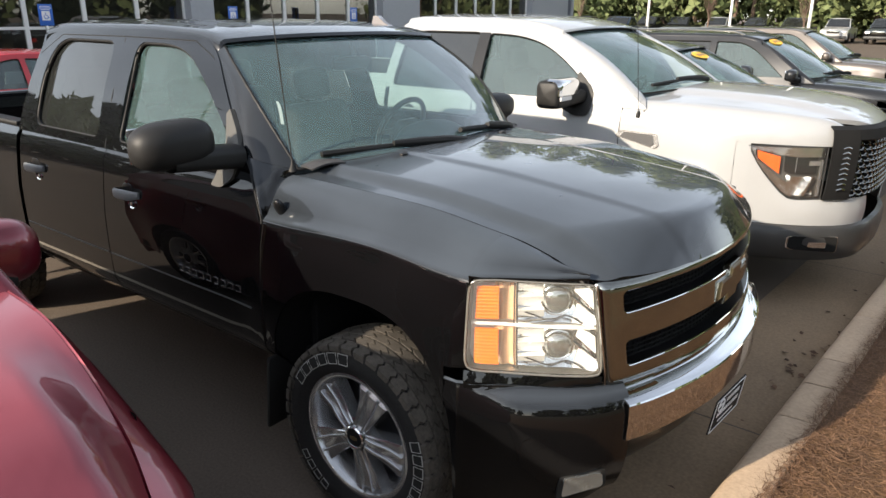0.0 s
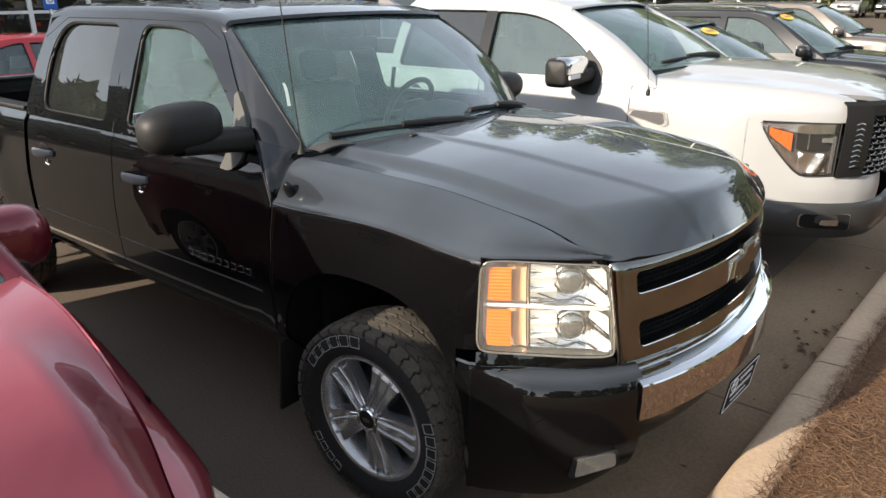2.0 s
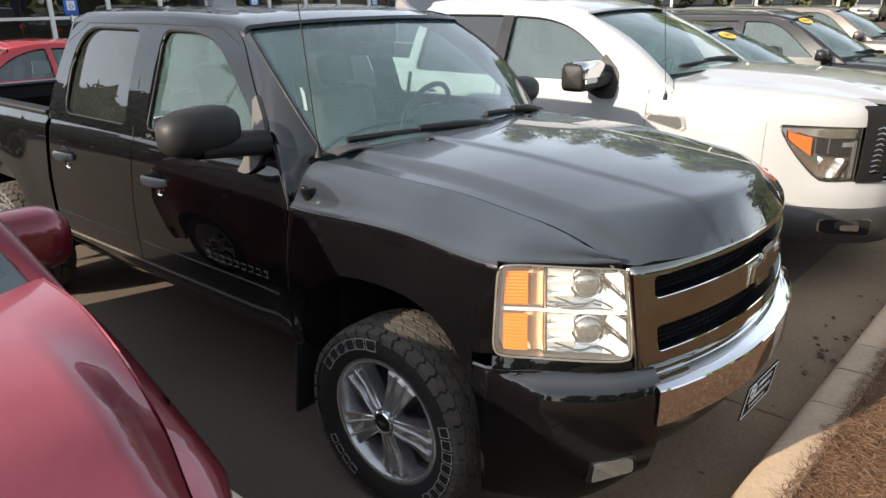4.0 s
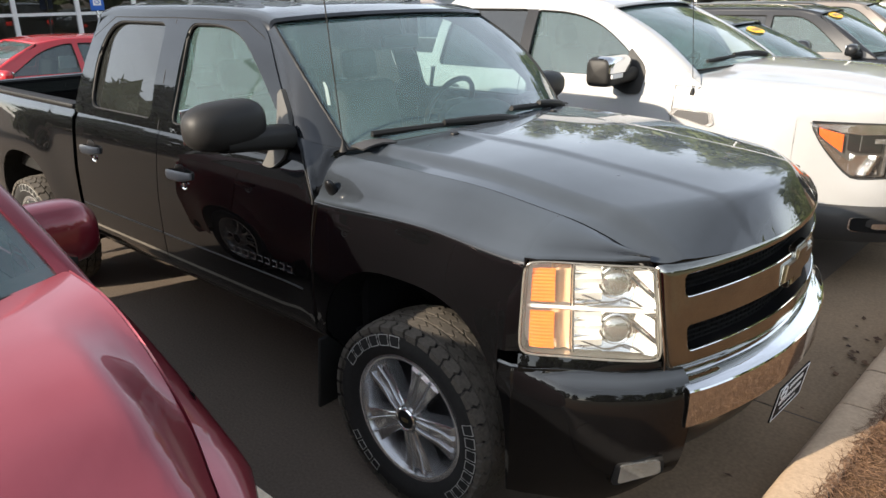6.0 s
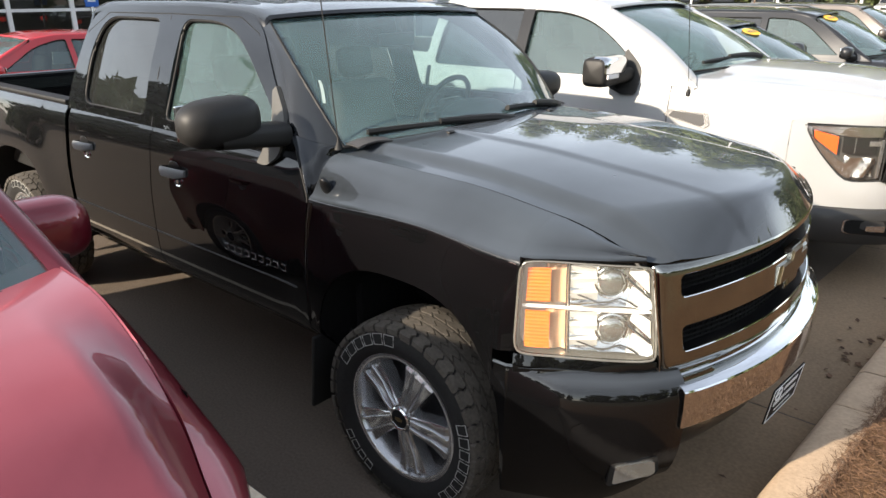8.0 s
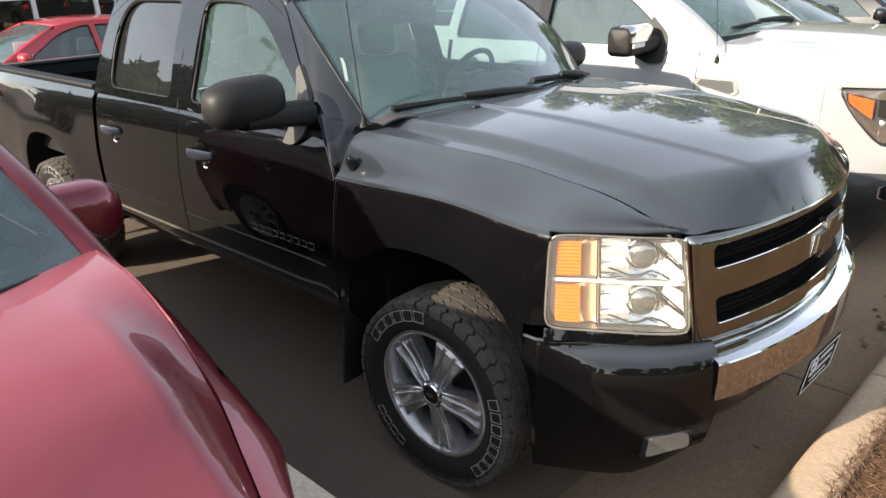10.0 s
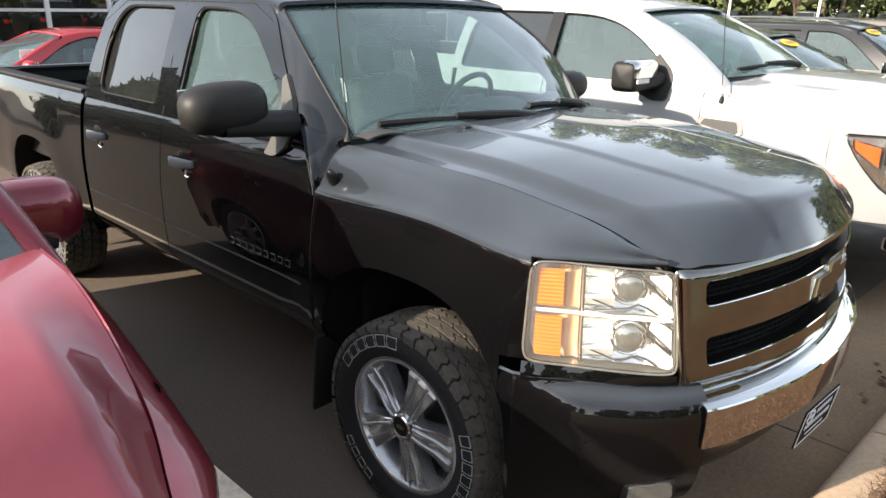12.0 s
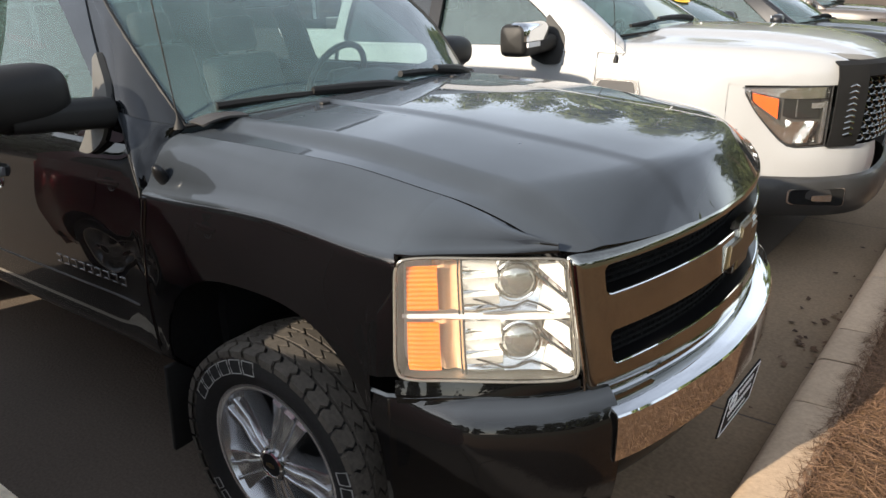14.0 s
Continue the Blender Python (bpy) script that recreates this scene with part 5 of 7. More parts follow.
        prism(bm, rounded([(-0.70, 1.45), (-0.74, 1.53), (-0.82, 1.62), (-0.838, 1.60), (-0.80, 1.47), (-0.84, 1.345), (-0.86, 1.30), (-0.79, 1.295), (-0.725, 1.345)], [0.03, 0.03, 0.006, 0.006, 0.03, 0.02, 0.01, 0.03, 0.03]), lambda a, b, d: (a, sd * (c.gy(b) + 0.030 - d), b), 0.03)
        part("mirror_sail", bm, M["sail_grey"], root)
    bm = bmesh.new()
    revolve(bm, [(0.022, 0.0), (0.018, 0.012), (0.007, 0.03), (0.004, 0.05), (0.0, 0.05)], 16)
    for v in bm.verts:
        v.co = Vector((v.co.x - 0.516, v.co.z - 0.765, 1.378 + v.co.y))
    tube(bm, [(-0.516, -0.765, 1.40), (-0.60, -0.772, 2.24)], 0.0028, 6)
    part("antenna", bm, M["seal"], root)
    bm = bmesh.new()
    prism(bm, [(-0.10, 0), (0.06, 0), (0.0, 0.02), (-0.07, 0.062), (-0.10, 0.06)], lambda a, b, d: (-1.22 + a, 0.462 + d - 0.02 * (1 - b / 0.07) + 0.03, 1.935 + b), 0.03)
    part("roof_fin", bm, M["tan_paint"], root, "small tan roof fin")
    # cabin
    c.seats([(-1.42, 0.78, (-0.40, 0.40)), (-2.30, 0.80, (-0.45, 0.45))])
    bm = bmesh.new()
    box(bm, (-2.62, 0, 1.22), (0.14, 1.3, 0.42), (0, -10, 0), 0.05)
    part("rear_bench_back", bm, M["seat_cloth"], root)
    c.dash(-0.85, 1.27, 0.74, 0.38, -1.00, 0.10)
    bm = bmesh.new()
    bmesh.ops.create_uvsphere(bm, u_segments=24, v_segments=12, radius=1.0, matrix=Matrix.Translation((-0.83, 0.44, 1.335)) @ Matrix.Diagonal((0.15, 0.23, 0.085, 1)))
    for f_ in bm.faces:
        f_.smooth = True
    part("instrument_hood", bm, M["cabin_trim"], root)
    bm = bmesh.new()
    box(bm, (-0.98, 0.0, 1.76), (0.03, 0.24, 0.07), (0, 10, 0), 0.02)
    tube(bm, [(-0.95, 0, 1.80), (-0.97, 0, 1.87)], 0.012, 8)
    part("rear_view_mirror", bm, M["black_plastic"], root)
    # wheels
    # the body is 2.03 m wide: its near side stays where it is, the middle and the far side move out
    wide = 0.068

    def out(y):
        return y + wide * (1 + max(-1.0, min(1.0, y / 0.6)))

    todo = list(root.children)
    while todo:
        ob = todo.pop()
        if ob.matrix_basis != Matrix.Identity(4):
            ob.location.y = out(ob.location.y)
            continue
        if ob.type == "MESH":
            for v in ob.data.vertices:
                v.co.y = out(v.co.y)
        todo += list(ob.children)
    for xc in S["axles"]:
        for sd in (-1, 1):
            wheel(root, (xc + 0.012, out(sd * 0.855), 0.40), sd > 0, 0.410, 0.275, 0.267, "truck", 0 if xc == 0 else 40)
    return c


# ---- setting ----
def sheet(name, pts, z, m, kind="structure", label=""):
    bm = bmesh.new()
    f = bm.faces.new([bm.verts.new((x, y, z)) for x, y in pts])
    if f.normal.z < 0:
        f.normal_flip()
    me = bpy.data.meshes.new(name)
    bm.to_mesh(me)
    bm.free()
    me.materials.append(m)
    return tagged(new(name, me), label, kind=kind)


K0, KS = 1.145, 0.058  # the kerb's toe: x = K0 + KS * y


def kx(y):
    return K0 + KS * y


sheet("ground", [(-400, -400), (400, -400), (400, 400), (-400, 400)], 0.0, M["asphalt"])
gutter = new("gutter")
tagged(gutter, "stained tan concrete gutter pan along the kerb", kind="structure")
for i in range(18):
    a, b = -14.51 + 3.05 * i, -14.51 + 3.05 * (i + 1) - 0.012
    bm = bmesh.new()
    grid(bm, lambda y, k: (kx(y) + [-0.62, -0.60, -0.30, 0.0][k], y, [0.001, 0.006, 0.004, 0.002][k]), lin(a, b, 6), range(4))
    part("gutter_slab", bm, M["gutter"], gutter)
KW = 0.222  # the kerb's width
ksec = [(0.0, 0.0), (0.015, 0.07), (0.026, 0.118), (0.036, 0.138), (0.052, 0.150), (0.075, 0.155), (KW - 0.03, 0.158), (KW - 0.008, 0.152), (KW, 0.10)]
kerb = new("kerb")
tagged(kerb, "tan concrete kerb in short cast lengths", kind="structure")
joints, rk = [-14.51], random.Random(5)
while joints[-1] < 38:  # joints over the gutter's, and shorter lengths between
    y = joints[-1]
    joints += [y + 1.22, y + 1.98, y + 3.05] if rk.random() < 0.5 and abs(y - 0.74) > 0.1 else [y + 0.43, y + 0.80, y + 1.62, y + 3.05]
for a, b in zip(joints, joints[1:]):
    b -= 0.010
    bm = bmesh.new()
    lift = rk.uniform(-0.002, 0.002)
    grid(bm, lambda y, k: (kx(y) + ksec[k][0] + 0.004 * noise.noise((y * 6, k, 1)), y, ksec[k][1] + (lift if k else 0.0) - 0.006 * max(0, 1 - min(y - a, b - y) / 0.012) * (k in (3, 4, 5, 6, 7))), sorted({*lin(a, b, 9), a + 0.012, b - 0.012}), range(len(ksec)))
    for y in (a, b):
        bm.faces.new([bm.verts.new((kx(y) + p[0], y, p[1] - 0.006 * (0 < i < 8))) for i, p in enumerate(ksec)] + [bm.verts.new((kx(y) + KW, y, 0.0))])
    bmesh.ops.recalc_face_normals(bm, faces=bm.faces)
    part("kerb_stone", bm, M["concrete"], kerb)
bm = bmesh.new()
grid(bm, lambda y, x: (kx(y) + KW - 0.005 + x, y, 0.13 + 0.10 * (1 - math.exp(-x / 0.9)) + 0.012 * noise.noise((x * 3, y * 3, 0)) + 0.02 * noise.noise((x, y, 3))), lin(-14, 40, 160), lin(0, 2.75, 28))
bmesh.ops.reverse_faces(bm, faces=bm.faces)
bed = part("planting_bed", bm, M["mulch_soil"], None)
tagged(bed, "bed of brown pine straw mulch behind the kerb", kind="structure")
for y in (-6.95, -4.2, -1.395, 1.36, 4.9, 7.6, 10.3, 13.0):
    sheet("parking_line", [(-4.7, y - 0.045), (0.45, y - 0.077), (0.45, y + 0.055), (-4.7, y + 0.085)], 0.004, M["line_paint"], label="worn white parking line")

bm = bmesh.new()
grid(bm, lambda y, x: (kx(y) + x, y, 0.20 - 0.012 * (x - 1.8) + 0.03 * noise.noise((x * 0.4, y * 0.4, 7))), lin(-24, 48, 40), lin(2.85, 14.0, 14))
tagged(part("verge", bm, M["grass"], None), "mown grass verge beyond the planting bed", kind="structure")


# ---- neighbours in the row ----
def rear_close(c, m=None, z1=None):
    """The tail of a vehicle: one rounded sheet between the sides."""
    s = c.s
    bm = bmesh.new()
    zt = z1 or s["core_z"]
    grid(bm, lambda v, z: (s["rear_x"] - 0.08 * (1 - v * v) , v * (c.w(s["rear_x"], z) - 0.005), z), lin(-1, 1, 15), lin(s["sill"] - 0.1, zt, 7))
    part("tail", bm, m or c.paint, c.root, solid=0.02)


def a_pillars(c, bottom, top, front, skirt=True):
    """The painted strips between the windscreen's edges and the side frames; front: the frame's edge as (x, z)."""
    def edge(e, v):
        return Vector((e[0] - e[1] * v * v, e[2] * v, e[3] - e[4] * v * v))

    for sd in (-1, 1):
        bm = bmesh.new()
        n = 14

        def fn(k, q):
            t = k / (n - 1)
            p = edge(bottom, sd).lerp(edge(top, sd), t) + Vector((0.03, 0, 0.03)) * math.sin(math.pi * t) + Vector((0, sd * c.s.get("screen_bulge", 0.0) * math.sin(math.pi * t), 0))
            z = front[0][1] + (front[-1][1] - front[0][1]) * t
            x = float(np.interp(z, [f[1] for f in front], [f[0] for f in front]))
            if not skirt:  # one rounded surface, flush with the side frame
                o = Vector((x, sd * (c.gy(z) + 0.004), z))
                m_ = Vector((p.x * 0.55 + o.x * 0.45, o.y - sd * 0.003, p.z * 0.55 + o.z * 0.45))
                return p * (1 - q) ** 2 + m_ * 2 * q * (1 - q) + o * q * q
            o = Vector((x, sd * (c.gy(z) + 0.012), z))
            p = Vector((p.x, p.y * 0.982, p.z))
            r = p.lerp(o, q)
            bulge = 0.004 + 0.022 * math.sin(math.pi * q)
            r = r + Vector((bulge, sd * bulge, bulge * 0.5))
            return r + Vector((-0.012, -sd * 0.016, -0.012)) if k < 0 else r

        grid(bm, fn, [-1.2, *range(n)] if skirt else range(n), lin(0, 1, 6 if skirt else 11))
        part("windscreen_pillar", bm, c.paint, c.root, solid=0.012)


def build_white_pickup():
    root = thing("pickup_truck", "white crew-cab pickup truck with grey bumper and mesh grille", "pickup truck", (0.12, 3.47, 0))
    S = dict(
        axles=(0.0, -3.85), axle_z=0.42, arch=(0.48, 0.45, 2.3), flare=0.02, taper=0.15, rear_x=-5.0, rear_in=0.02, sill=0.52,
        prof=[(0.3, 0.90), (0.45, 0.94), (0.6, 0.985), (0.8, 1.0), (1.0, 1.005), (1.15, 0.995), (1.28, 0.97), (1.38, 0.945), (1.46, 0.915)],
        fascia=[(0.0, 1.07), (0.25, 1.06), (0.45, 1.03), (0.6, 0.96), (0.72, 0.85), (0.80, 0.74), (0.88, 0.57), (0.94, 0.41), (0.975, 0.29), (1.0, 0.17), (1.03, 0.0)],
        hood_w=0.80, hood_nose=-0.03, cowl=lambda y: -0.33 - 0.22 * (y / 0.8) ** 2,
        seam=[(-0.6, 0.84), (0.0, 0.82), (0.5, 0.76), (0.9, 0.62), (1.2, 0.60)],
        hood_z=[(-0.6, 1.475), (-0.2, 1.475), (0.2, 1.465), (0.5, 1.445), (0.75, 1.40), (0.92, 1.35), (1.15, 1.30)],
        hood_crown=0.05, creases=[(0.45, 0.60, 0.03)], drop=(0.16, 0.05, 2.0),
        cuts=[(0.26, 1.2, 1.165)], core_x=0.28, core_z=1.25, floors=[(-3.0, 0.3), (-4.98, -4.3)], firewall=-0.4,
        gh=(1.33, 0.955, 1.93, 0.71),
        cab=[(-0.42, 1.33), (-0.62, 1.48), (-1.25, 1.83), (-1.50, 1.915), (-2.84, 1.945), (-3.03, 1.90), (-3.10, 1.33)], cab_r=[0.01, 0.15, 0.12, 0.25, 0.15, 0.10, 0.01],
        windows=[
            ([(-0.89, 1.36), (-0.99, 1.515), (-1.34, 1.745), (-1.64, 1.83), (-2.00, 1.845), (-2.00, 1.35)], [0.03, 0.25, 0.2, 0.2, 0.05, 0.04], "glass_side"),
            ([(-2.08, 1.35), (-2.08, 1.85), (-2.82, 1.85), (-2.94, 1.74), (-2.985, 1.35)], [0.04, 0.05, 0.12, 0.12, 0.06], "glass_dark"),
        ],
        roof=(-1.29, -2.96, [(-3.0, 1.905), (-2.8, 1.925), (-2.1, 1.925), (-1.65, 1.905), (-1.42, 1.868), (-1.28, 1.832)], 0.03, 0.07), lean=[(0.0, 0.0), (1.5, 0.0)],
    )
    c = Car(root, M["white_paint"], S)
    lamp_low = [(0, 0.80), (0.45, 0.79), (0.875, 0.985), (1, 1.115)]
    belt = lambda x: 1.34
    for sd in (-1, 1):
        c.side("fender", -0.615, 0.90, sd, lambda x: 1.18, 26, 20, c.seam)
        c.side("front_door", -2.03, -0.623, sd, belt, 14, 14)
        c.side("rear_door", -3.02, -2.038, sd, belt, 12, 14)
        c.side("bed_side", -5.0, -3.07, sd, lambda x: 1.45, 16, 12)
        for x in (-1.75, -2.75):
            handle(root, x, sd * c.w(x, 1.14), 1.14, sd, M["white_paint"])
        # fender vent
        vt = new("fender_vent")
        vt.parent = root
        vl = rounded([(-0.64, 1.12), (-0.60, 1.17), (-0.31, 1.165), (-0.285, 1.08), (-0.32, 1.055)], 0.012)
        for nm, mt, k, off in (("rim", M["alloy"], 1.0, 0.010), ("insert", M["grey_plastic"], 0.78, 0.016)):
            bm = bmesh.new()
            cx, cz = -0.45, 1.115
            bm.faces.new([bm.verts.new((cx + (a - cx) * k, sd * (c.w(a, b) + off), cz + (b - cz) * k)) for a, b in vl])
            part(nm, bm, mt, vt, solid=0.012)
        # tow mirror
        mr = mirror_shell(root, (-1.09, sd * 1.17, 1.425), (0.24, 0.36, 0.215), sd, M["black_plastic"], M["black_plastic"], (0.08, 0.20, -0.02), square=1.0)
        bm = bmesh.new()

        def cap(a, t):
            """Over the housing's front and top, a little proud of it."""
            sc = max(0.0, 1 - abs(2 * t - 1) ** 7) ** (1 / 7)
            cq, sq = math.cos(a), math.sin(a)
            q = (abs(cq) ** 5 + abs(sq) ** 5) ** (-1 / 5)
            return (0.126 * cq * q * sc, sd * (t - 0.5) * 0.365, 0.113 * sq * q * sc)

        grid(bm, cap, lin(-0.05, 1.45, 12), lin(0.06, 0.97, 14))
        part("cap", bm, M["chrome"], mr, "chrome mirror cap", solid=0.01)
        bm = bmesh.new()
        box(bm, (0.122, sd * 0.060, -0.028), (0.014, 0.17, 0.034), None, 0.005)
        part("turn_signal", bm, M["sign_white"], mr)
        bm = bmesh.new()
        prism(bm, rounded([(-0.868, 1.40), (-0.90, 1.465), (-1.03, 1.575), (-1.045, 1.56), (-1.06, 1.38), (-1.13, 1.34), (-1.13, 1.285), (-1.005, 1.24), (-0.895, 1.248)], [0.05, 0.03, 0.006, 0.006, 0.02, 0.02, 0.02, 0.03, 0.025]), lambda a, b, d: (a, sd * (c.gy(b) + 0.022 - d), b), 0.03)
        part("mirror_sail", bm, M["black_plastic"], root)
        # dark strip on the pillar between the door windows
        bm = bmesh.new()
        prism(bm, [(-1.985, b) for b in lin(1.352, 1.852, 6)] + [(-2.095, b) for b in lin(1.852, 1.352, 6)], lambda a, b, d: (a, sd * (c.gy(b) + 0.020 - d), b), 0.020)
        bmesh.ops.recalc_face_normals(bm, faces=bm.faces)
        part("pillar_strip", bm, M["black_trim"], root)
        # headlight
        hl = new("headlight")
        hl.parent = root

        def ol(t, v):
            # t: from the grille out to the tip
            y = 0.755 + 0.20 * t + 0.006 * t * v
            z1 = 1.15 + 0.012 * (1 - t)
            z0 = ip(t, lamp_low)
            return sd * y, z0 + (z1 - z0) * v

        def lay(nm, t0, t1, v0, v1, off, m, f=None, n=12, nz=8, label=""):
            bm = bmesh.new()
            grid(bm, lambda t, v: c.on_face(*ol(t, v), off + (f(t, v) if f else 0)), lin(t0, t1, n), lin(v0, v1, nz))
            return part(nm, bm, m, hl, label, sharp=25)

        lay("housing", 0, 1, 0, 1, -0.045, M["sail_grey"])
        lay("chrome_edge", 0.94, 0.99, 0.06, 0.97, -0.012, M["alloy"], None, 4, 5)
        lay("chrome_edge", 0.46, 0.95, 0.04, 0.28, -0.014, M["reflector"], None, 12, 3)
        lay("amber_lens", 0.66, 0.92, 0.36, 0.76, -0.012, M["amber_deep"], None, 6, 5, "amber corner reflector")
        lay("chrome_brow", 0.02, 0.97, 0.80, 0.98, -0.012, M["reflector"], None, 14, 3)
        lay("light_bar", 0.03, 0.10, 0.05, 0.75, -0.008, M["alloy"], None, 4, 8)
        lay("light_bar", 0.03, 0.28, 0.64, 0.73, -0.008, M["alloy"], None, 6, 3)
        lay("chamber", 0.12, 0.60, 0.46, 0.80, -0.03, M["void_black"], None, 8, 5)
        lay("reflector", 0.14, 0.56, 0.06, 0.42, -0.02, M["reflector"], lambda t, v: 0.012 * math.sin(22 * t + 9 * v), 12, 8)
        lay("reflector", 0.44, 0.58, 0.50, 0.80, -0.02, M["lens_ball"], lambda t, v: -0.02 * math.sin(15 * t), 8, 6)
        ln = lay("lens", 0, 1, 0, 1, 0.004, M["lens_clear"], lambda t, v: 0.01 * (1 - (2 * v - 1) ** 4), 16, 8)
        ln.visible_shadow = False
        bm = bmesh.new()
        loop = [c.on_face(*ol(t, 0), 0.004) for t in lin(0, 1, 14)] + [c.on_face(*ol(t, 1), 0.004) for t in lin(1, 0, 14)]
        rim_strip(bm, loop, 0.0045, 6)
        part("lens_rim", bm, M["bumper_grey"], hl)
        # panel under and beside the lamp, white
        bm = bmesh.new()

        def under(y):
            q = (y - 0.755) / 0.20
            return 1.165 if y > 0.957 else ip(q, lamp_low) - 0.007

        grid(bm, lambda y, v: c.on_face(sd * y, 0.60 + (under(y) - 0.60) * v, 0.010 * math.sin(math.pi * v) * (1 - step(y, 0.85, 0.95)) - 0.012 * step(y, 0.965, 1.0)), [*lin(0.40, 0.94, 28), 0.956, 0.958, 0.98, 1.0], lin(0, 1, 6))
        part("front_panel", bm, M["white_paint"], root, solid=0.01)
        # bumper end
        be = new("bumper_end")
        be.parent = root
        bm = bmesh.new()
        sec = [(0.598, 0.0), (0.59, 0.03), (0.57, 0.04), (0.48, 0.045), (0.40, 0.035), (0.35, 0.0)]
        grid(bm, lambda y, k: c.on_face(sd * y, *sec[k]), lin(0.0, 1.0, 26), range(len(sec)))
        part("cover", bm, M["bumper_grey"], be, "dark grey bumper cover", solid=0.012)
        fl = rounded([(0.66, 0.42), (0.84, 0.44), (0.84, 0.53), (0.66, 0.53)], 0.02)
        for nm, mt, k, off in (("fog_rim", M["alloy"], 1.10, 0.050), ("fog_recess", M["void_black"], 1.03, 0.056), ("fog_lens", M["lens_ball"], 0.40, 0.060)):
            bm = bmesh.new()
            bm.faces.new([bm.verts.new(c.on_face(sd * (0.75 + (a - 0.75) * k), 0.475 + (b - 0.475) * k, off)) for a, b in fl])
            part(nm, bm, mt, be, solid=0.008)
    c.hood(26, 33)
    c.wells()
    c.core()
    c.greenhouse()
    c.roof()
    wb, wt = (-0.28, 0.27, 0.80, 1.460, 0.035), (-1.24, 0.07, 0.69, 1.885, 0.025)
    c.pane("windshield", wb, wt, M["glass_front"])
    a_pillars(c, wb, wt, [(-0.44, 1.34), (-0.64, 1.48), (-1.28, 1.83)])
    bm = bmesh.new()
    filled(bm, [(-0.9, 1.0), (0.9, 1.0), (0.93, 1.43), (0.72, 1.94), (-0.72, 1.94), (-0.93, 1.43)], [rounded([(-0.66, 1.48), (0.66, 1.48), (0.58, 1.86), (-0.58, 1.86)], 0.06)], lambda a, b: (-3.04 + 0.08 * max(0, b - 1.4) / 0.5, a, b))
    part("cab_back", bm, M["white_paint"], root, solid=0.02)
    bm = bmesh.new()
    bm.faces.new([bm.verts.new((-3.03 + 0.08 * max(0, b - 1.4) / 0.5, a, b)) for a, b in rounded([(-0.66, 1.48), (0.66, 1.48), (0.58, 1.86), (-0.58, 1.86)], 0.06)])
    part("rear_window", bm, M["glass_dark"], root)
    bm = bmesh.new()
    box(bm, (-4.05, 0, 0.9), (1.9, 1.7, 0.04))
    for sd in (-1, 1):
        box(bm, (-4.05, sd * 0.87, 1.17), (1.9, 0.06, 0.54))
    box(bm, (-4.98, 0, 1.17), (0.06, 1.7, 0.54))
    part("bed_liner", bm, M["black_plastic"], root)
    # grille: dark surround, bright mesh
    gr = new("grille")
    gr.parent = root
    bm = bmesh.new()
    sec = [(0.80, -0.01), (0.80, 0.03), (0.9, 0.05), (1.1, 0.055), (1.22, 0.05), (1.28, 0.03), (1.30, -0.02)]
    for a, b in ((-0.755, -0.63), (0.63, 0.755)):
        grid(bm, lambda y, k: c.on_face(y, *sec[k]), lin(a, b, 6), range(len(sec)))
    grid(bm, lambda y, k: c.on_face(y, [1.20, 1.22, 1.28, 1.30][k], [0.0, 0.05, 0.03, -0.02][k]), lin(-0.64, 0.64, 18), range(4))
    part("surround", bm, M["plate_black"], gr, "dark glossy grille surround", solid=0.01)
    c.face("back", -0.63, 0.63, 0.82, 1.22, M["void_black"], -0.01, gr)
    bm = bmesh.new()
    for i, z in enumerate(lin(0.84, 1.20, 10)):
        for j in range(21):
            y = -0.60 + 0.06 * j + (0.03 if i % 2 else 0)
            if abs(y) < 0.615:
                pts = [c.on_face(y + 0.026 * math.cos(a), z + 0.022 * math.sin(a), 0.02) for a in lin(0, 2 * math.pi, 7)]
                tube(bm, pts, 0.006, 4, False)
    part("mesh", bm, M["chrome_worn"], gr, "bright honeycomb grille mesh")
    bm = bmesh.new()
    for sd in (-1, 1):
        for k in range(9):
            z = 0.87 + k * 0.036
            tube(bm, [c.on_face(sd * 0.67, z, 0.052), c.on_face(sd * 0.69, z + 0.012, 0.060), c.on_face(sd * 0.71, z, 0.052)], 0.008, 6)
        part("side_ribs", bm, M["chrome_worn"], gr)
        bm = bmesh.new()
    bm.free()
    bm = bmesh.new()
    tube(bm, [c.on_face(0.085 * math.cos(a), 1.03 + 0.085 * math.sin(a), 0.05) for a in lin(0, 2 * math.pi, 25)], 0.012, 6, False)
    box(bm, (1.12, 0, 1.03), (0.03, 0.24, 0.035), None, 0.006)
    part("emblem", bm, M["chrome"], gr, "plain chrome ring and bar")
    bm = bmesh.new()
    revolve(bm, [(0.02, 0.0), (0.016, 0.03), (0.006, 0.05), (0.0, 0.05)], 12)
    for v in bm.verts:
        v.co = Vector((v.co.x - 0.48, v.co.z - 0.98, 1.27 + v.co.y))
    tube(bm, [(-0.48, -0.98, 1.30), (-0.56, -0.985, 2.1)], 0.003, 5)
    part("antenna", bm, M["seal"], root)
    c.seats([(-1.55, 0.84, (-0.42, 0.42)), (-2.5, 0.86, (-0.45, 0.45))])
    c.dash(-0.92, 1.32, 0.78, 0.40)
    wiper(root, (-0.32, 0.05, 1.48), (-0.50, -0.70, 1.475), (-0.3, 0, 0.9))
    for xc in S["axles"]:
        for sd in (-1, 1):
            wheel(root, (xc, sd * 0.87, 0.42), sd > 0, 0.42, 0.285, 0.245, "road")
    return c


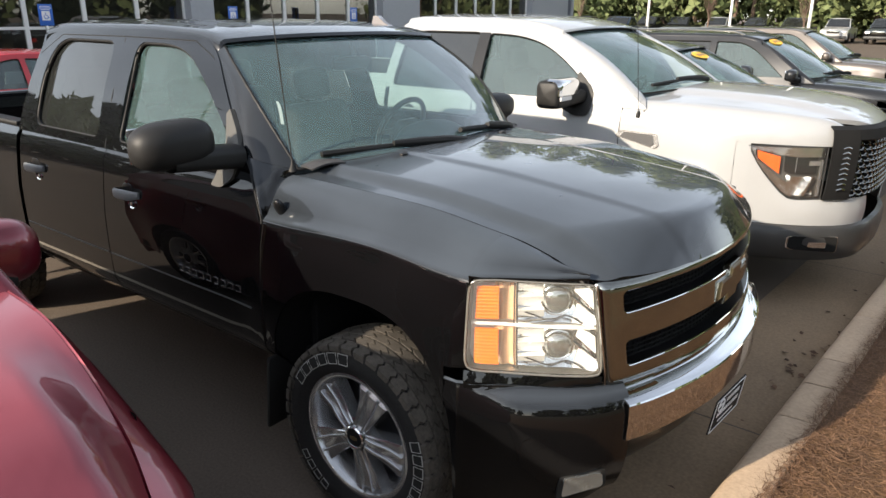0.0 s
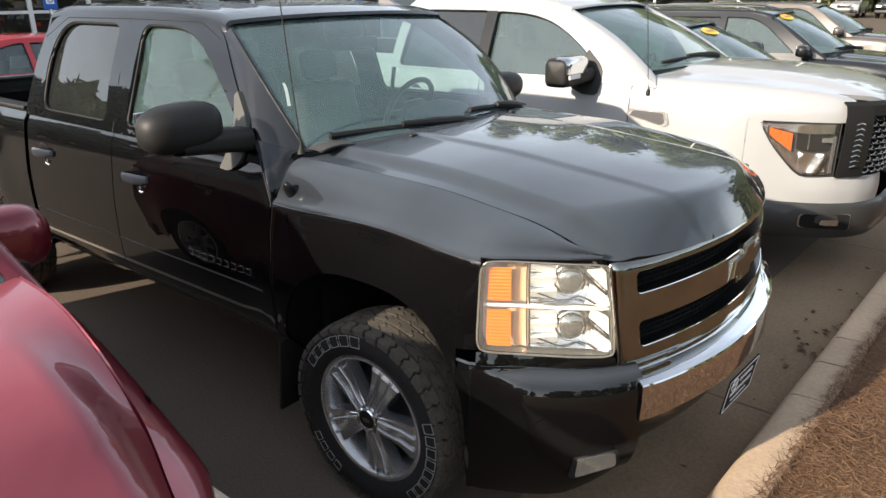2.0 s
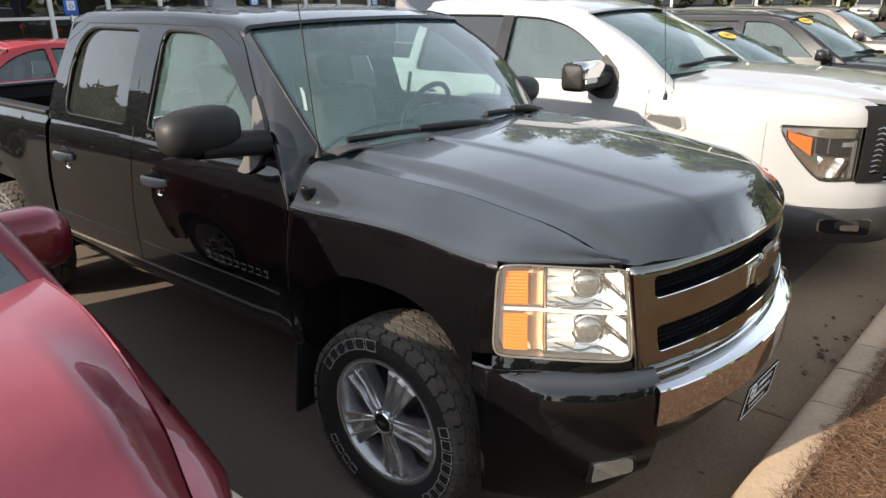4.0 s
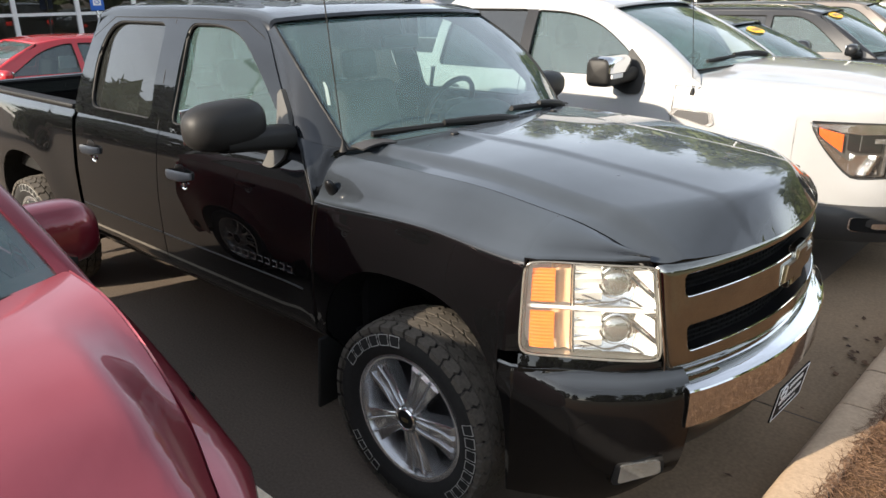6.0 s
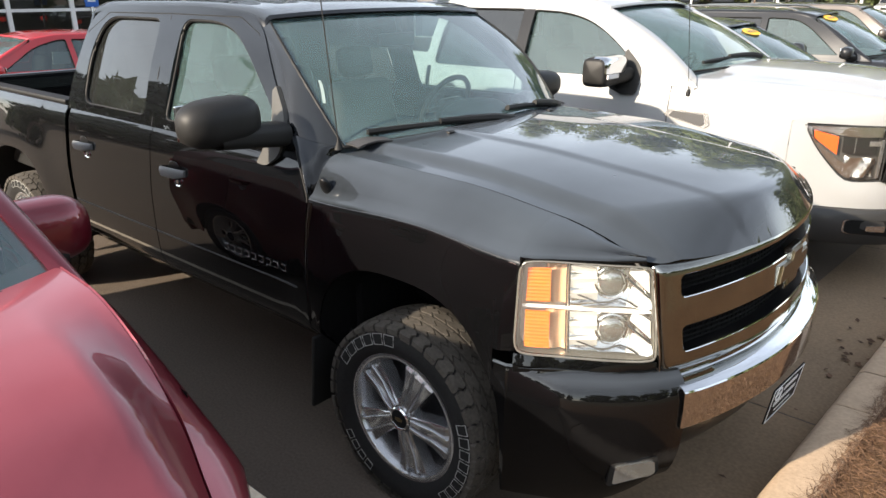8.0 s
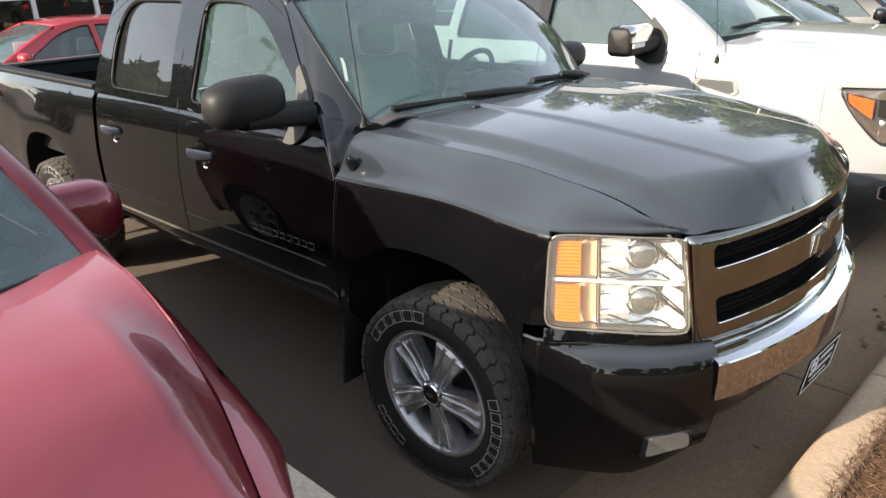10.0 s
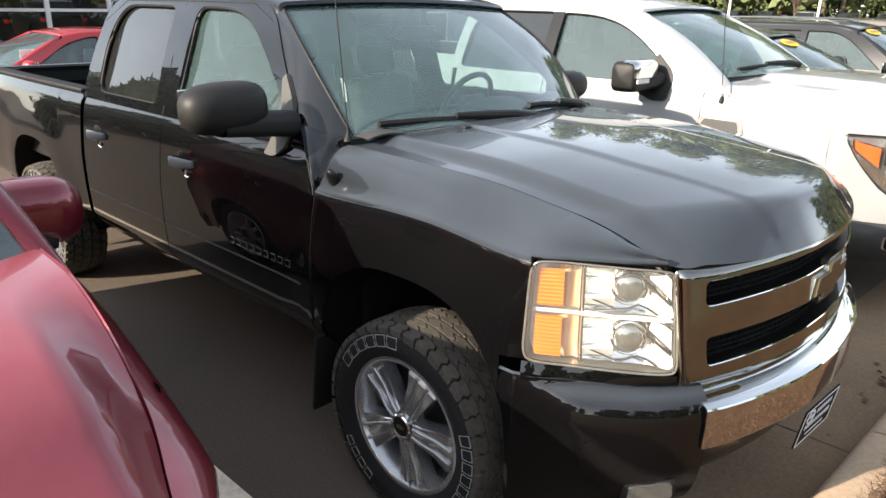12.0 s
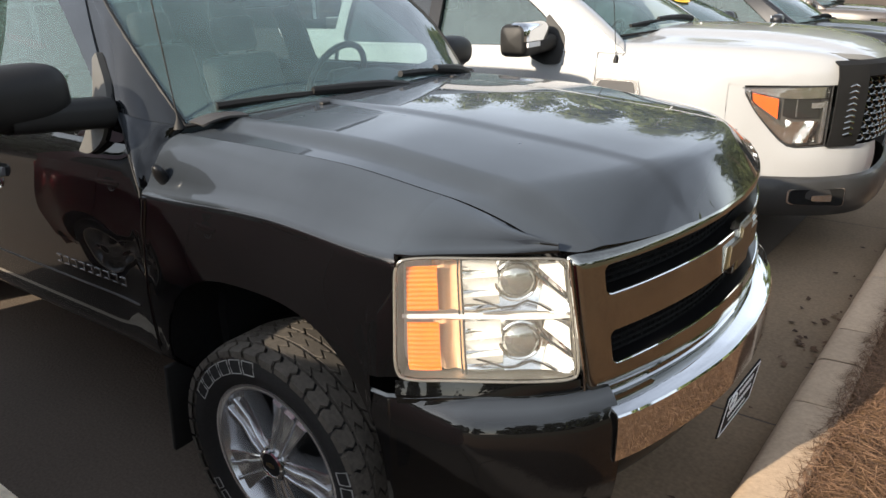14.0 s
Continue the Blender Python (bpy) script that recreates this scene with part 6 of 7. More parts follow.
def gen_sedan(**k):
    S = dict(
        axles=(0.0, -2.75), axle_z=0.33, arch=(0.37, 0.37, 2.1), flare=0.012, taper=0.20, rear_x=-3.85, rear_in=0.14, sill=0.24,
        prof=[(0.1, 0.80), (0.24, 0.86), (0.40, 0.89), (0.6, 0.905), (0.75, 0.90), (0.85, 0.885), (0.93, 0.86), (1.0, 0.83)],
        fascia=[(0.0, 0.93), (0.2, 0.92), (0.4, 0.88), (0.55, 0.81), (0.66, 0.72), (0.75, 0.60), (0.82, 0.45), (0.865, 0.30), (0.895, 0.12), (0.93, -0.1)],
        hood_w=0.72, hood_nose=-0.06, cowl=lambda y: -0.58 - 0.30 * (y / 0.72) ** 2,
        seam=[(-0.95, 0.765), (-0.5, 0.755), (0.0, 0.735), (0.3, 0.70), (0.6, 0.60), (0.9, 0.5)],
        hood_z=[(-0.95, 1.015), (-0.6, 1.015), (-0.3, 0.995), (0.1, 0.945), (0.4, 0.885), (0.65, 0.815), (0.95, 0.72)],
        hood_crown=0.02, creases=[(0.46, 0.62, 0.05)], drop=(0.12, 0.05, 2.0), cuts=[(0.15, 1.0, 0.70)], core_x=0.2, core_z=0.86, floors=[(-3.8, 0.2)], firewall=-0.5,
        gh=(0.94, 0.83, 1.42, 0.60),
        cab=[(-0.70, 0.93), (-0.95, 1.04), (-1.55, 1.36), (-1.95, 1.425), (-2.6, 1.42), (-3.1, 1.25), (-3.65, 0.95)], cab_r=[0.01, 0.1, 0.2, 0.2, 0.3, 0.2, 0.01],
        windows=[
            ([(-1.12, 1.0), (-1.60, 1.29), (-1.92, 1.365), (-2.05, 1.37), (-2.05, 0.985)], [0.03, 0.15, 0.1, 0.03, 0.03], "glass_side"),
            ([(-2.12, 0.985), (-2.12, 1.37), (-2.55, 1.355), (-3.0, 1.18), (-3.2, 1.0)], [0.03, 0.03, 0.15, 0.1, 0.03], "glass_side"),
        ],
        roof=(-1.60, -2.75, [(-3.1, 1.25), (-2.6, 1.38), (-2.0, 1.395), (-1.55, 1.345)], 0.03, 0.09), roof_tail=-0.08, lean=[(0.0, 0.0), (1.5, 0.0)],
        ws=((-0.50, 0.36, 0.76, 1.015, 0.03), (-1.56, 0.08, 0.58, 1.425, 0.03)), bs=((-3.52, -0.1, 0.66, 1.03, 0.0), (-2.80, -0.06, 0.55, 1.41, 0.03)),
        doors=(-1.0, -2.08, -3.0), belt=0.95, deck=(-3.85, 1.0), tyre=(0.33, 0.22, 0.215, 0.80), seats=[(-1.75, 0.42, (-0.36, 0.36)), (-2.55, 0.45, (-0.36, 0.36))], dash=(-1.15, 0.93, 0.36), mirror=(-1.02, 1.02, 1.04),
        lamp=(0.60, 0.82, 0.60, 0.72), lampz=0.09,
    )
    S.update(k)
    return S


def gen_suv(**k):
    S = dict(
        axles=(0.0, -2.9), axle_z=0.37, arch=(0.43, 0.44, 2.2), flare=0.015, taper=0.22, rear_x=-3.95, rear_in=0.08, sill=0.32,
        prof=[(0.2, 0.86), (0.32, 0.92), (0.5, 0.955), (0.75, 0.97), (0.95, 0.965), (1.05, 0.95), (1.12, 0.93), (1.2, 0.9)],
        fascia=[(0.0, 0.96), (0.3, 0.94), (0.5, 0.89), (0.66, 0.80), (0.78, 0.66), (0.86, 0.52), (0.92, 0.36), (0.95, 0.2), (0.98, 0.0)],
        hood_w=0.80, hood_nose=-0.03, cowl=lambda y: -0.45 - 0.25 * (y / 0.8) ** 2,
        seam=[(-0.8, 0.83), (0.0, 0.80), (0.5, 0.72), (1.0, 0.62)],
        hood_z=[(-0.8, 1.20), (-0.3, 1.185), (0.2, 1.15), (0.6, 1.09), (1.0, 1.02)],
        hood_crown=0.04, creases=[(0.45, 0.6, 0.02)], drop=(0.15, 0.08, 2.0), cuts=[(0.2, 1.1, 0.96)], core_x=0.2, core_z=1.05, floors=[(-3.9, 0.2)], firewall=-0.45,
        gh=(1.13, 0.90, 1.70, 0.68),
        cab=[(-0.58, 1.12), (-0.80, 1.24), (-1.35, 1.62), (-1.65, 1.70), (-3.3, 1.69), (-3.75, 1.60), (-3.92, 1.12)], cab_r=[0.01, 0.12, 0.2, 0.2, 0.2, 0.15, 0.01],
        windows=[
            ([(-0.98, 1.18), (-1.40, 1.53), (-1.62, 1.635), (-1.98, 1.64), (-1.98, 1.17)], [0.03, 0.15, 0.12, 0.03, 0.03], "glass_side"),
            ([(-2.06, 1.17), (-2.06, 1.64), (-2.85, 1.635), (-2.85, 1.17)], [0.03, 0.03, 0.06, 0.05], "glass_dark"),
            ([(-2.93, 1.20), (-2.93, 1.63), (-3.5, 1.61), (-3.7, 1.30)], [0.05, 0.05, 0.1, 0.1], "glass_dark"),
        ],
        roof=(-1.38, -3.78, [(-3.8, 1.60), (-3.3, 1.675), (-2.4, 1.69), (-1.7, 1.685), (-1.35, 1.63)], 0.03, 0.08), lean=[(0.0, 0.0), (1.5, 0.0)],
        ws=((-0.40, 0.30, 0.80, 1.20, 0.02), (-1.36, 0.08, 0.65, 1.71, 0.04)), bs=((-3.95, -0.05, 0.70, 1.15, 0.0), (-3.80, -0.04, 0.6, 1.66, 0.03)),
        doors=(-0.75, -2.02, -2.9), belt=1.14, deck=None, tyre=(0.37, 0.24, 0.23, 0.85), seats=[(-1.6, 0.62, (-0.40, 0.40)), (-2.5, 0.64, (-0.4, 0.4))], dash=(-0.95, 1.12, 0.38), mirror=(-0.86, 1.08, 1.24),
        lamp=(0.62, 0.86, 0.86, 0.97), lampz=0.1,
    )
    S.update(k)
    return S


def gen_crossover(**k):
    S = gen_suv(
    prof=[(0.15, 0.80), (0.28, 0.86), (0.5, 0.885), (0.75, 0.895), (0.9, 0.89), (1.0, 0.875), (1.08, 0.855), (1.15, 0.83)],
    fascia=[(0.0, 0.86), (0.3, 0.84), (0.5, 0.77), (0.63, 0.66), (0.73, 0.56), (0.80, 0.45), (0.845, 0.33), (0.875, 0.20), (0.905, 0.0)],
    sill=0.28, rear_x=-3.6, axles=(0.0, -2.65), taper=0.05, arch=(0.40, 0.40, 2.1), axle_z=0.35,
    hood_w=0.78, cowl=lambda y: -0.36 - 0.24 * (y / 0.78) ** 2, seam=[(-0.8, 0.79), (-0.5, 0.785), (0.0, 0.765), (0.25, 0.72), (0.5, 0.62), (0.9, 0.5)],
    hood_z=[(-0.8, 1.165), (-0.4, 1.15), (-0.15, 1.11), (0.1, 1.05), (0.3, 0.99), (0.6, 0.88), (0.9, 0.76)], hood_crown=0.015, creases=[(0.50, 0.64, 0.055)], drop=(0.12, 0.06, 2.0),
    cuts=[(0.14, 1.1, 0.80)], core_z=0.98, floors=[(-3.5, 0.1)], gh=(1.08, 0.83, 1.60, 0.62), tyre=(0.35, 0.23, 0.225, 0.79), belt=1.06, mirror=(-0.86, 0.92, 1.26), mirror_size=(0.21, 0.25, 0.21),
    cab=[(-0.52, 1.05), (-0.74, 1.16), (-1.30, 1.52), (-1.6, 1.60), (-2.9, 1.58), (-3.4, 1.45), (-3.55, 1.05)], roof=(-1.32, -3.45, [(-3.5, 1.45), (-2.9, 1.565), (-2.2, 1.59), (-1.65, 1.58), (-1.3, 1.53)], 0.03, 0.08),
    windows=[([(-0.92, 1.10), (-1.36, 1.44), (-1.58, 1.535), (-1.92, 1.54), (-1.92, 1.09)], [0.03, 0.15, 0.12, 0.03, 0.03], "glass_side"), ([(-2.0, 1.09), (-2.0, 1.54), (-2.8, 1.53), (-3.2, 1.30), (-3.2, 1.12)], [0.03, 0.03, 0.06, 0.05, 0.05], "glass_dark")],
    ws=((-0.30, 0.30, 0.775, 1.15, 0.02), (-1.30, 0.08, 0.60, 1.60, 0.04)), bs=((-3.6, -0.05, 0.66, 1.08, 0.0), (-3.45, -0.04, 0.56, 1.52, 0.03)), doors=(-0.70, -1.96, -2.8),
    seats=[(-1.5, 0.55, (-0.36, 0.36)), (-2.4, 0.56, (-0.36, 0.36))], dash=(-0.85, 1.03, 0.36), lamp=(0.56, 0.885, 0.60, 0.73), lampz=0.045)
    S.update(k)
    return S


def road_car(kind, S, paint, label, at, turn=0.0, category="car", detail=True, group="", sticker=False, rails=False):
    root = thing(kind, label, category, at, turn, group)
    c = Car(root, paint, S)
    d0, d1, d2 = S["doors"]
    n = 14 if detail else 8
    for sd in (-1, 1):
        c.side("fender", d0, 0.72, sd, lambda x: (S["belt"] - 0.12) * (1 - step(x, -0.2, 0.2)) + S["cuts"][0][2] * step(x, -0.2, 0.2), n + 8, n, c.seam)
        c.side("front_door", d1 + 0.004, d0 - 0.006, sd, lambda x: S["belt"], n, n)
        c.side("rear_door", d2 + 0.004, d1 - 0.004, sd, lambda x: S["belt"], n, n)
        c.side("quarter_panel", S["rear_x"], d2 - 0.004, sd, lambda x: S["belt"] + (0.03 if S["deck"] else 0.0), n + 4, n)
        h = S["tyre"]
        for xc in S["axles"]:
            wheel(root, (xc, sd * (S["tyre"][3] - 0.02), S["axle_z"]), sd > 0, h[0], h[1], h[2], "road")
        for x in ((d0 + d1) / 2 - 0.42, (d1 + d2) / 2 - 0.30):
            if detail:
                handle(root, x, sd * c.w(x, S["belt"] - 0.12), S["belt"] - 0.12, sd, paint)
        mx, my, mz = S["mirror"]
        mirror_shell(root, (mx, sd * my, mz), S.get("mirror_size", (0.17, 0.22, 0.15)), sd, paint, M["black_plastic"], S.get("mirror_arm", (0.05, 0.14, -0.06)))
        # lamps
        hl = new("headlight")
        hl.parent = root
        l0, l1, z0, z1 = S["lamp"]

        def lo(t, v, l0=l0, l1=l1, z0=z0, z1=z1):
            y = l0 + (l1 - l0) * t
            return sd * y, z0 + (z1 - z0) * v + S["lampz"] * t

        for nm, off, mt in (("housing", -0.02, M["reflector"]), ("lens", 0.006, M["lens"])):
            bm = bmesh.new()
            grid(bm, lambda t, v: c.on_face(*lo(t, v), off + (0.012 * math.sin(14 * t + 6 * v) if off < 0 else 0)), lin(0, 1, 12), lin(0, 1, 6))
            part(nm, bm, mt, hl, sharp=20)
        tl = new("tail_lamp")
        tl.parent = root
        bm = bmesh.new()
        box(bm, (S["rear_x"] - 0.02, sd * (c.w(S["rear_x"], 0.8) - 0.14), S["belt"] - 0.16), (0.10, 0.24, 0.16), None, 0.03)
        part("lens", bm, M["badge_red"], tl)
    c.hood(20, 65 if detail else 25)
    c.wells()
    c.core()
    c.greenhouse()
    c.roof()
    c.pane("windshield", *S["ws"], M["glass_front"])
    c.pane("rear_window", *S["bs"], M["glass_dark"])
    a_pillars(c, *S["ws"], S["cab"][:3])
    if S["deck"]:
        bm = bmesh.new()
        grid(bm, lambda v, x: (x, v * 0.74, S["deck"][1] + 0.02 - 0.03 * v * v - 0.05 * step(-x, 3.5, 3.95)), lin(-1, 1, 13), lin(-3.45, S["rear_x"], 6))
        part("boot_lid", bm, paint, root, solid=0.01)
    rear_close(c)
    # front fascia and grille
    zt = S.get("fascia_top", c.s["cuts"][0][2])
    bm = bmesh.new()
    sec = [(zt + 0.005, -0.015), (zt - 0.03, 0.0), (zt - 0.15, 0.02), (0.45, 0.04), (0.33, 0.03), (S["sill"] - 0.04, -0.03)]
    grid(bm, lambda y, k: c.on_face(y, *sec[k]), lin(-0.88, 0.88, 41), range(len(sec)))
    part("front_fascia", bm, paint, root, solid=0.012)
    c.face("grille", -0.42, 0.42, zt - 0.26, zt - 0.04, M["void_black"], 0.024, None, 14)
    bm = bmesh.new()
    for z in lin(zt - 0.24, zt - 0.06, 4):
        tube(bm, [c.on_face(y, z, 0.036) for y in lin(-0.40, 0.40, 15)], 0.007, 5)
    part("grille_bars", bm, M["chrome_worn"], root)
    c.seats(S["seats"])
    x, z, wy = S["dash"]
    c.dash(x, z, 0.70, wy)
    bm = bmesh.new()
    wx = S["ws"][0][0]
    grid(bm, lambda v, k: (wx - S["ws"][0][1] * v * v + [0.06, -0.02, 0.04][k] - 0.06, v * S["ws"][0][2], S["ws"][0][3] + [-0.04, 0.0, -0.01][k] - 0.01), lin(-1, 1, 15), range(2))
    part("cowl", bm, M["black_plastic"], root, solid=0.01)
    wiper(root, (wx + 0.01, 0.05, S["ws"][0][3] + 0.01), (wx - 0.14, -0.55, S["ws"][0][3] + 0.03), (0.1, 0, 0.9))
    if sticker:
        (bx, bb, bw, bz, bd), (tx, tb, tw, tz, td) = S["ws"]
        sk = new("sticker")
        sk.parent = root
        yv = -0.62
        P = lambda u, v: Vector((bx - bb * v * v, bw * v, bz - bd * v * v)).lerp(Vector((tx - tb * v * v, tw * v, tz - td * v * v)), u) + Vector((0.036, 0, 0.036)) * math.sin(math.pi * u) + Vector((0.006, 0, 0.008))
        bm = bmesh.new()
        bm.faces.new([bm.verts.new(P(sticker[1] + 0.085 * math.sin(a), sticker[0] + 0.19 * math.cos(a))) for a in lin(0, 2 * math.pi, 25)[:-1]])
        part("oval", bm, M["sticker_yellow"], sk, "yellow oval sticker", solid=0.002)
        bm = bmesh.new()
        for k in range(4):
            v = sticker[0] + (k - 1.5) * 0.065
            q = [P(sticker[1] + s2, v + s1) + Vector((0.004, 0, 0.005)) for s1, s2 in ((-0.014, -0.026), (0.014, -0.026), (0.014, 0.026), (-0.014, 0.026))]
            bm.faces.new([bm.verts.new(p) for p in q])
        part("bars", bm, M["gold"], sk, solid=0.002)
    if rails:
        x0, x1 = S["roof"][0] - 0.25, S["roof"][1] + 0.3
        for sd in (-1, 1):
            bm = bmesh.new()
            tube(bm, [(x, sd * 0.60, 1.755 + 0.04 * math.sin(math.pi * (x - x0) / (x1 - x0)) ** 0.3) if x0 > x > x1 else (x, sd * 0.60, 1.735) for x in lin(x0, x1, 12)], 0.016, 8)
            part("roof_rail", bm, M["chrome_worn"], root)
    return c


pickup = build_black_pickup()
white = build_white_pickup()
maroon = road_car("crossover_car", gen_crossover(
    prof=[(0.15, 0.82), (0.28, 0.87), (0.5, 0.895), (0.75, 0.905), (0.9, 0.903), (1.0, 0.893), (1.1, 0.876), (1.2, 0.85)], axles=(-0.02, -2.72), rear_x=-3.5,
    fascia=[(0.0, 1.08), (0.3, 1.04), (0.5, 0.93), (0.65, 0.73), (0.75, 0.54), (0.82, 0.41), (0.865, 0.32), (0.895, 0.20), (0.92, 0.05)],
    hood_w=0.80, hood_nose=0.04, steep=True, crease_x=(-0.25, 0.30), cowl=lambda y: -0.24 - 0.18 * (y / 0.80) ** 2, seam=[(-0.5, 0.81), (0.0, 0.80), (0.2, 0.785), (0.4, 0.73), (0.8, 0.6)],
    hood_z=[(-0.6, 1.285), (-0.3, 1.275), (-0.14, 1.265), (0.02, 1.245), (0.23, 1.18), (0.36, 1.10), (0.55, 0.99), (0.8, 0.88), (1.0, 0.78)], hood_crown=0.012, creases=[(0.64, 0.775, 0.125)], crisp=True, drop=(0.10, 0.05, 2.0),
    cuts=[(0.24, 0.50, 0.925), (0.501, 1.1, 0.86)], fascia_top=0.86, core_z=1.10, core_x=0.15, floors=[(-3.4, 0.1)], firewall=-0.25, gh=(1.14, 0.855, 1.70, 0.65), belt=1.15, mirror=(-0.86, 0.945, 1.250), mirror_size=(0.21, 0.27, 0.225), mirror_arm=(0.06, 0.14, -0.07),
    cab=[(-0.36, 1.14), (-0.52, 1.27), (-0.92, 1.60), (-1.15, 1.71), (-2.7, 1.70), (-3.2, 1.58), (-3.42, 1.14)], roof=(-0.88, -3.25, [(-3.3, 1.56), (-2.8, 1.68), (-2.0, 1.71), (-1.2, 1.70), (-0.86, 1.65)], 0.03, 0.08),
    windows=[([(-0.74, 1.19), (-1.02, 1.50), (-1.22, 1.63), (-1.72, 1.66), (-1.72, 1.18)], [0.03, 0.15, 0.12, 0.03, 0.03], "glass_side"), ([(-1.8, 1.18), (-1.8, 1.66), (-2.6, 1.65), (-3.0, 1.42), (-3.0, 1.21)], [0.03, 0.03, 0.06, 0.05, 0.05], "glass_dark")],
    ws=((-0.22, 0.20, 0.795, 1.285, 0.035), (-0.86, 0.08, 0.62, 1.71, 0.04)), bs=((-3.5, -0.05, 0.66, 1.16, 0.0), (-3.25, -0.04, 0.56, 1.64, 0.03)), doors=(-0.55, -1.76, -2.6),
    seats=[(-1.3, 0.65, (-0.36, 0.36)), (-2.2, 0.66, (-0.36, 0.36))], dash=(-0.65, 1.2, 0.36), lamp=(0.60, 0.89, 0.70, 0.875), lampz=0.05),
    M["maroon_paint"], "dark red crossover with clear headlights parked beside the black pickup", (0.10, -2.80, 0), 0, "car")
low_a = road_car("crossover_car", gen_crossover(), M["slate_paint"], "dark grey crossover with a yellow oval sticker on its windscreen", (-0.02, 6.3, 0), 2, "car", False, "", (-0.45, 0.80))
low_a.root.scale = (1.0, 1.0, 1.02)
suv = road_car("suv_car", gen_suv(), M["slate_paint"], "dark grey suv with roof rails and a yellow windscreen sticker", (0.30, 9.1, 0), 2, "suv", True, "", (-0.62, 0.86), True)
low_b = road_car("sedan_car", gen_sedan(), M["slate_paint"], "dark grey low sedan parked past the suv", (0.1, 11.8, 0), 2, "car", False)
tan_suv = road_car("suv_car", gen_suv(), M["tan_paint"], "tan suv parked at the far end of the row", (-0.3, 14.6, 0), 2, "suv", False)
red_back = road_car("sedan_car", gen_sedan(), M["red_paint"], "bright red sedan parked across the lane with paper on its windows", (-9.6, -0.38, 0), -90, "car", True)
for x, w, h in ((-1.15, 0.26, 0.20), (-1.95, 0.24, 0.17)):
    bm = bmesh.new()
    box(bm, (x, 0.66, 1.13), (w, 0.006, h), (-14, 0, 0))
    part("paper_sheet", bm, M["paper"], red_back.root, "white paper sheet behind the side glass")
blue_back = road_car("sedan_car", gen_sedan(), M["blue_paint"], "dark blue sedan parked nose out by the showroom", (-12.6, 0.7, 0), 0, "car", False)


# ---- showroom ----
FX = -17.0
bld = thing("showroom_building", "car showroom with glass front, grey piers and red portal", "building")


def bpart(name, c, size, m, parent=bld, label="", bevel=0.0):
    bm = bmesh.new()
    box(bm, c, size, None, bevel)
    return part(name, bm, m, parent, label)


for y0, y1 in ((9.55, 10.30), (17.5, 19.6), (28.0, 31.5)):
    bpart("pier", (FX + 0.02, (y0 + y1) / 2, 3.4), (0.7, y1 - y0, 6.8), M["grey_panel"])
bpart("portal", (FX + 0.35, 2.03, 3.6), (1.1, 0.62, 7.2), M["portal_red"], bld, "glossy red entrance portal")
bpart("roof", (FX - 3.9, 15.5, 6.9), (8.8, 34.6, 0.5), M["grey_panel"])
bpart("back_wall", (FX - 8.0, 15.4, 3.3), (0.3, 34.0, 6.6), M["interior_dim"])
bpart("side_wall", (FX - 4.0, 32.3, 3.3), (8.4, 0.3, 6.6), M["grey_panel"])
bpart("side_wall", (FX - 4.0, -1.5, 3.3), (8.4, 0.3, 6.6), M["grey_panel"])
bpart("slab", (FX - 4.0, 15.4, 0.05), (7.8, 33.5, 0.1), M["interior_dim"])
for y0, y1, pitch in ((2.37, 9.55, 1.31), (10.30, 17.5, 1.44), (19.6, 28.0, 1.40), (-1.3, 1.70, 1.2)):
    nn = round((y1 - y0) / pitch)
    wi = new("window")
    wi.parent = bld
    for i in range(nn + 1):
        y = y0 + (y1 - y0) * i / nn
        bpart("mullion", (FX, y, 3.3), (0.12, 0.10, 6.6), M["white_frame"], wi)
        if i < nn:
            yc, pw = y + (y1 - y0) / nn / 2, (y1 - y0) / nn - 0.07
            for za, zb in ((0.08, 1.55), (1.62, 3.2), (3.27, 6.6)):
                p = bpart("pane", (FX, yc, (za + zb) / 2), (0.012, pw, zb - za), M["glass_shop"], wi)
                p.visible_shadow = False
    for z in (0.05, 1.585, 3.235):
        bpart("transom", (FX, (y0 + y1) / 2, z), (0.10, y1 - y0, 0.07), M["white_frame"], wi)


def sign(at, turn=0.0):
    sg = thing("parking_sign", "blue accessible parking sign on a galvanised post", "sign", at, turn, "signs before the showroom")
    bm = bmesh.new()
    box(bm, (0, 0, 1.05), (0.05, 0.05, 2.1), None, 0.006)
    part("post", bm, M["alloy"], sg)
    bm = bmesh.new()
    box(bm, (0.035, 0, 1.90), (0.006, 0.31, 0.46), None, 0.002)
    part("panel", bm, M["sign_blue"], sg)
    bm = bmesh.new()
    box(bm, (0.040, 0, 1.88), (0.004, 0.18, 0.20))
    part("symbol_field", bm, M["sign_white"], sg)
    bm = bmesh.new()
    tube(bm, [(0.044, 0.045 * math.cos(a), 1.86 + 0.045 * math.sin(a)) for a in lin(2.4, 6.6, 14)], 0.008, 5)
    tube(bm, [(0.044, -0.01, 1.95), (0.044, 0.0, 1.885), (0.044, 0.045, 1.88), (0.044, 0.06, 1.83)], 0.008, 5)
    part("symbol", bm, M["sign_blue"], sg)
    bm = bmesh.new()
    for k in range(3):
        box(bm, (0.040, 0, 2.08 - 0.035 * k), (0.004, [0.22, 0.26, 0.2][k], 0.014))
    part("bars", bm, M["sign_white"], sg)


for y in (5.1, 10.15, 14.9):
    sign((-15.6, y, 0))


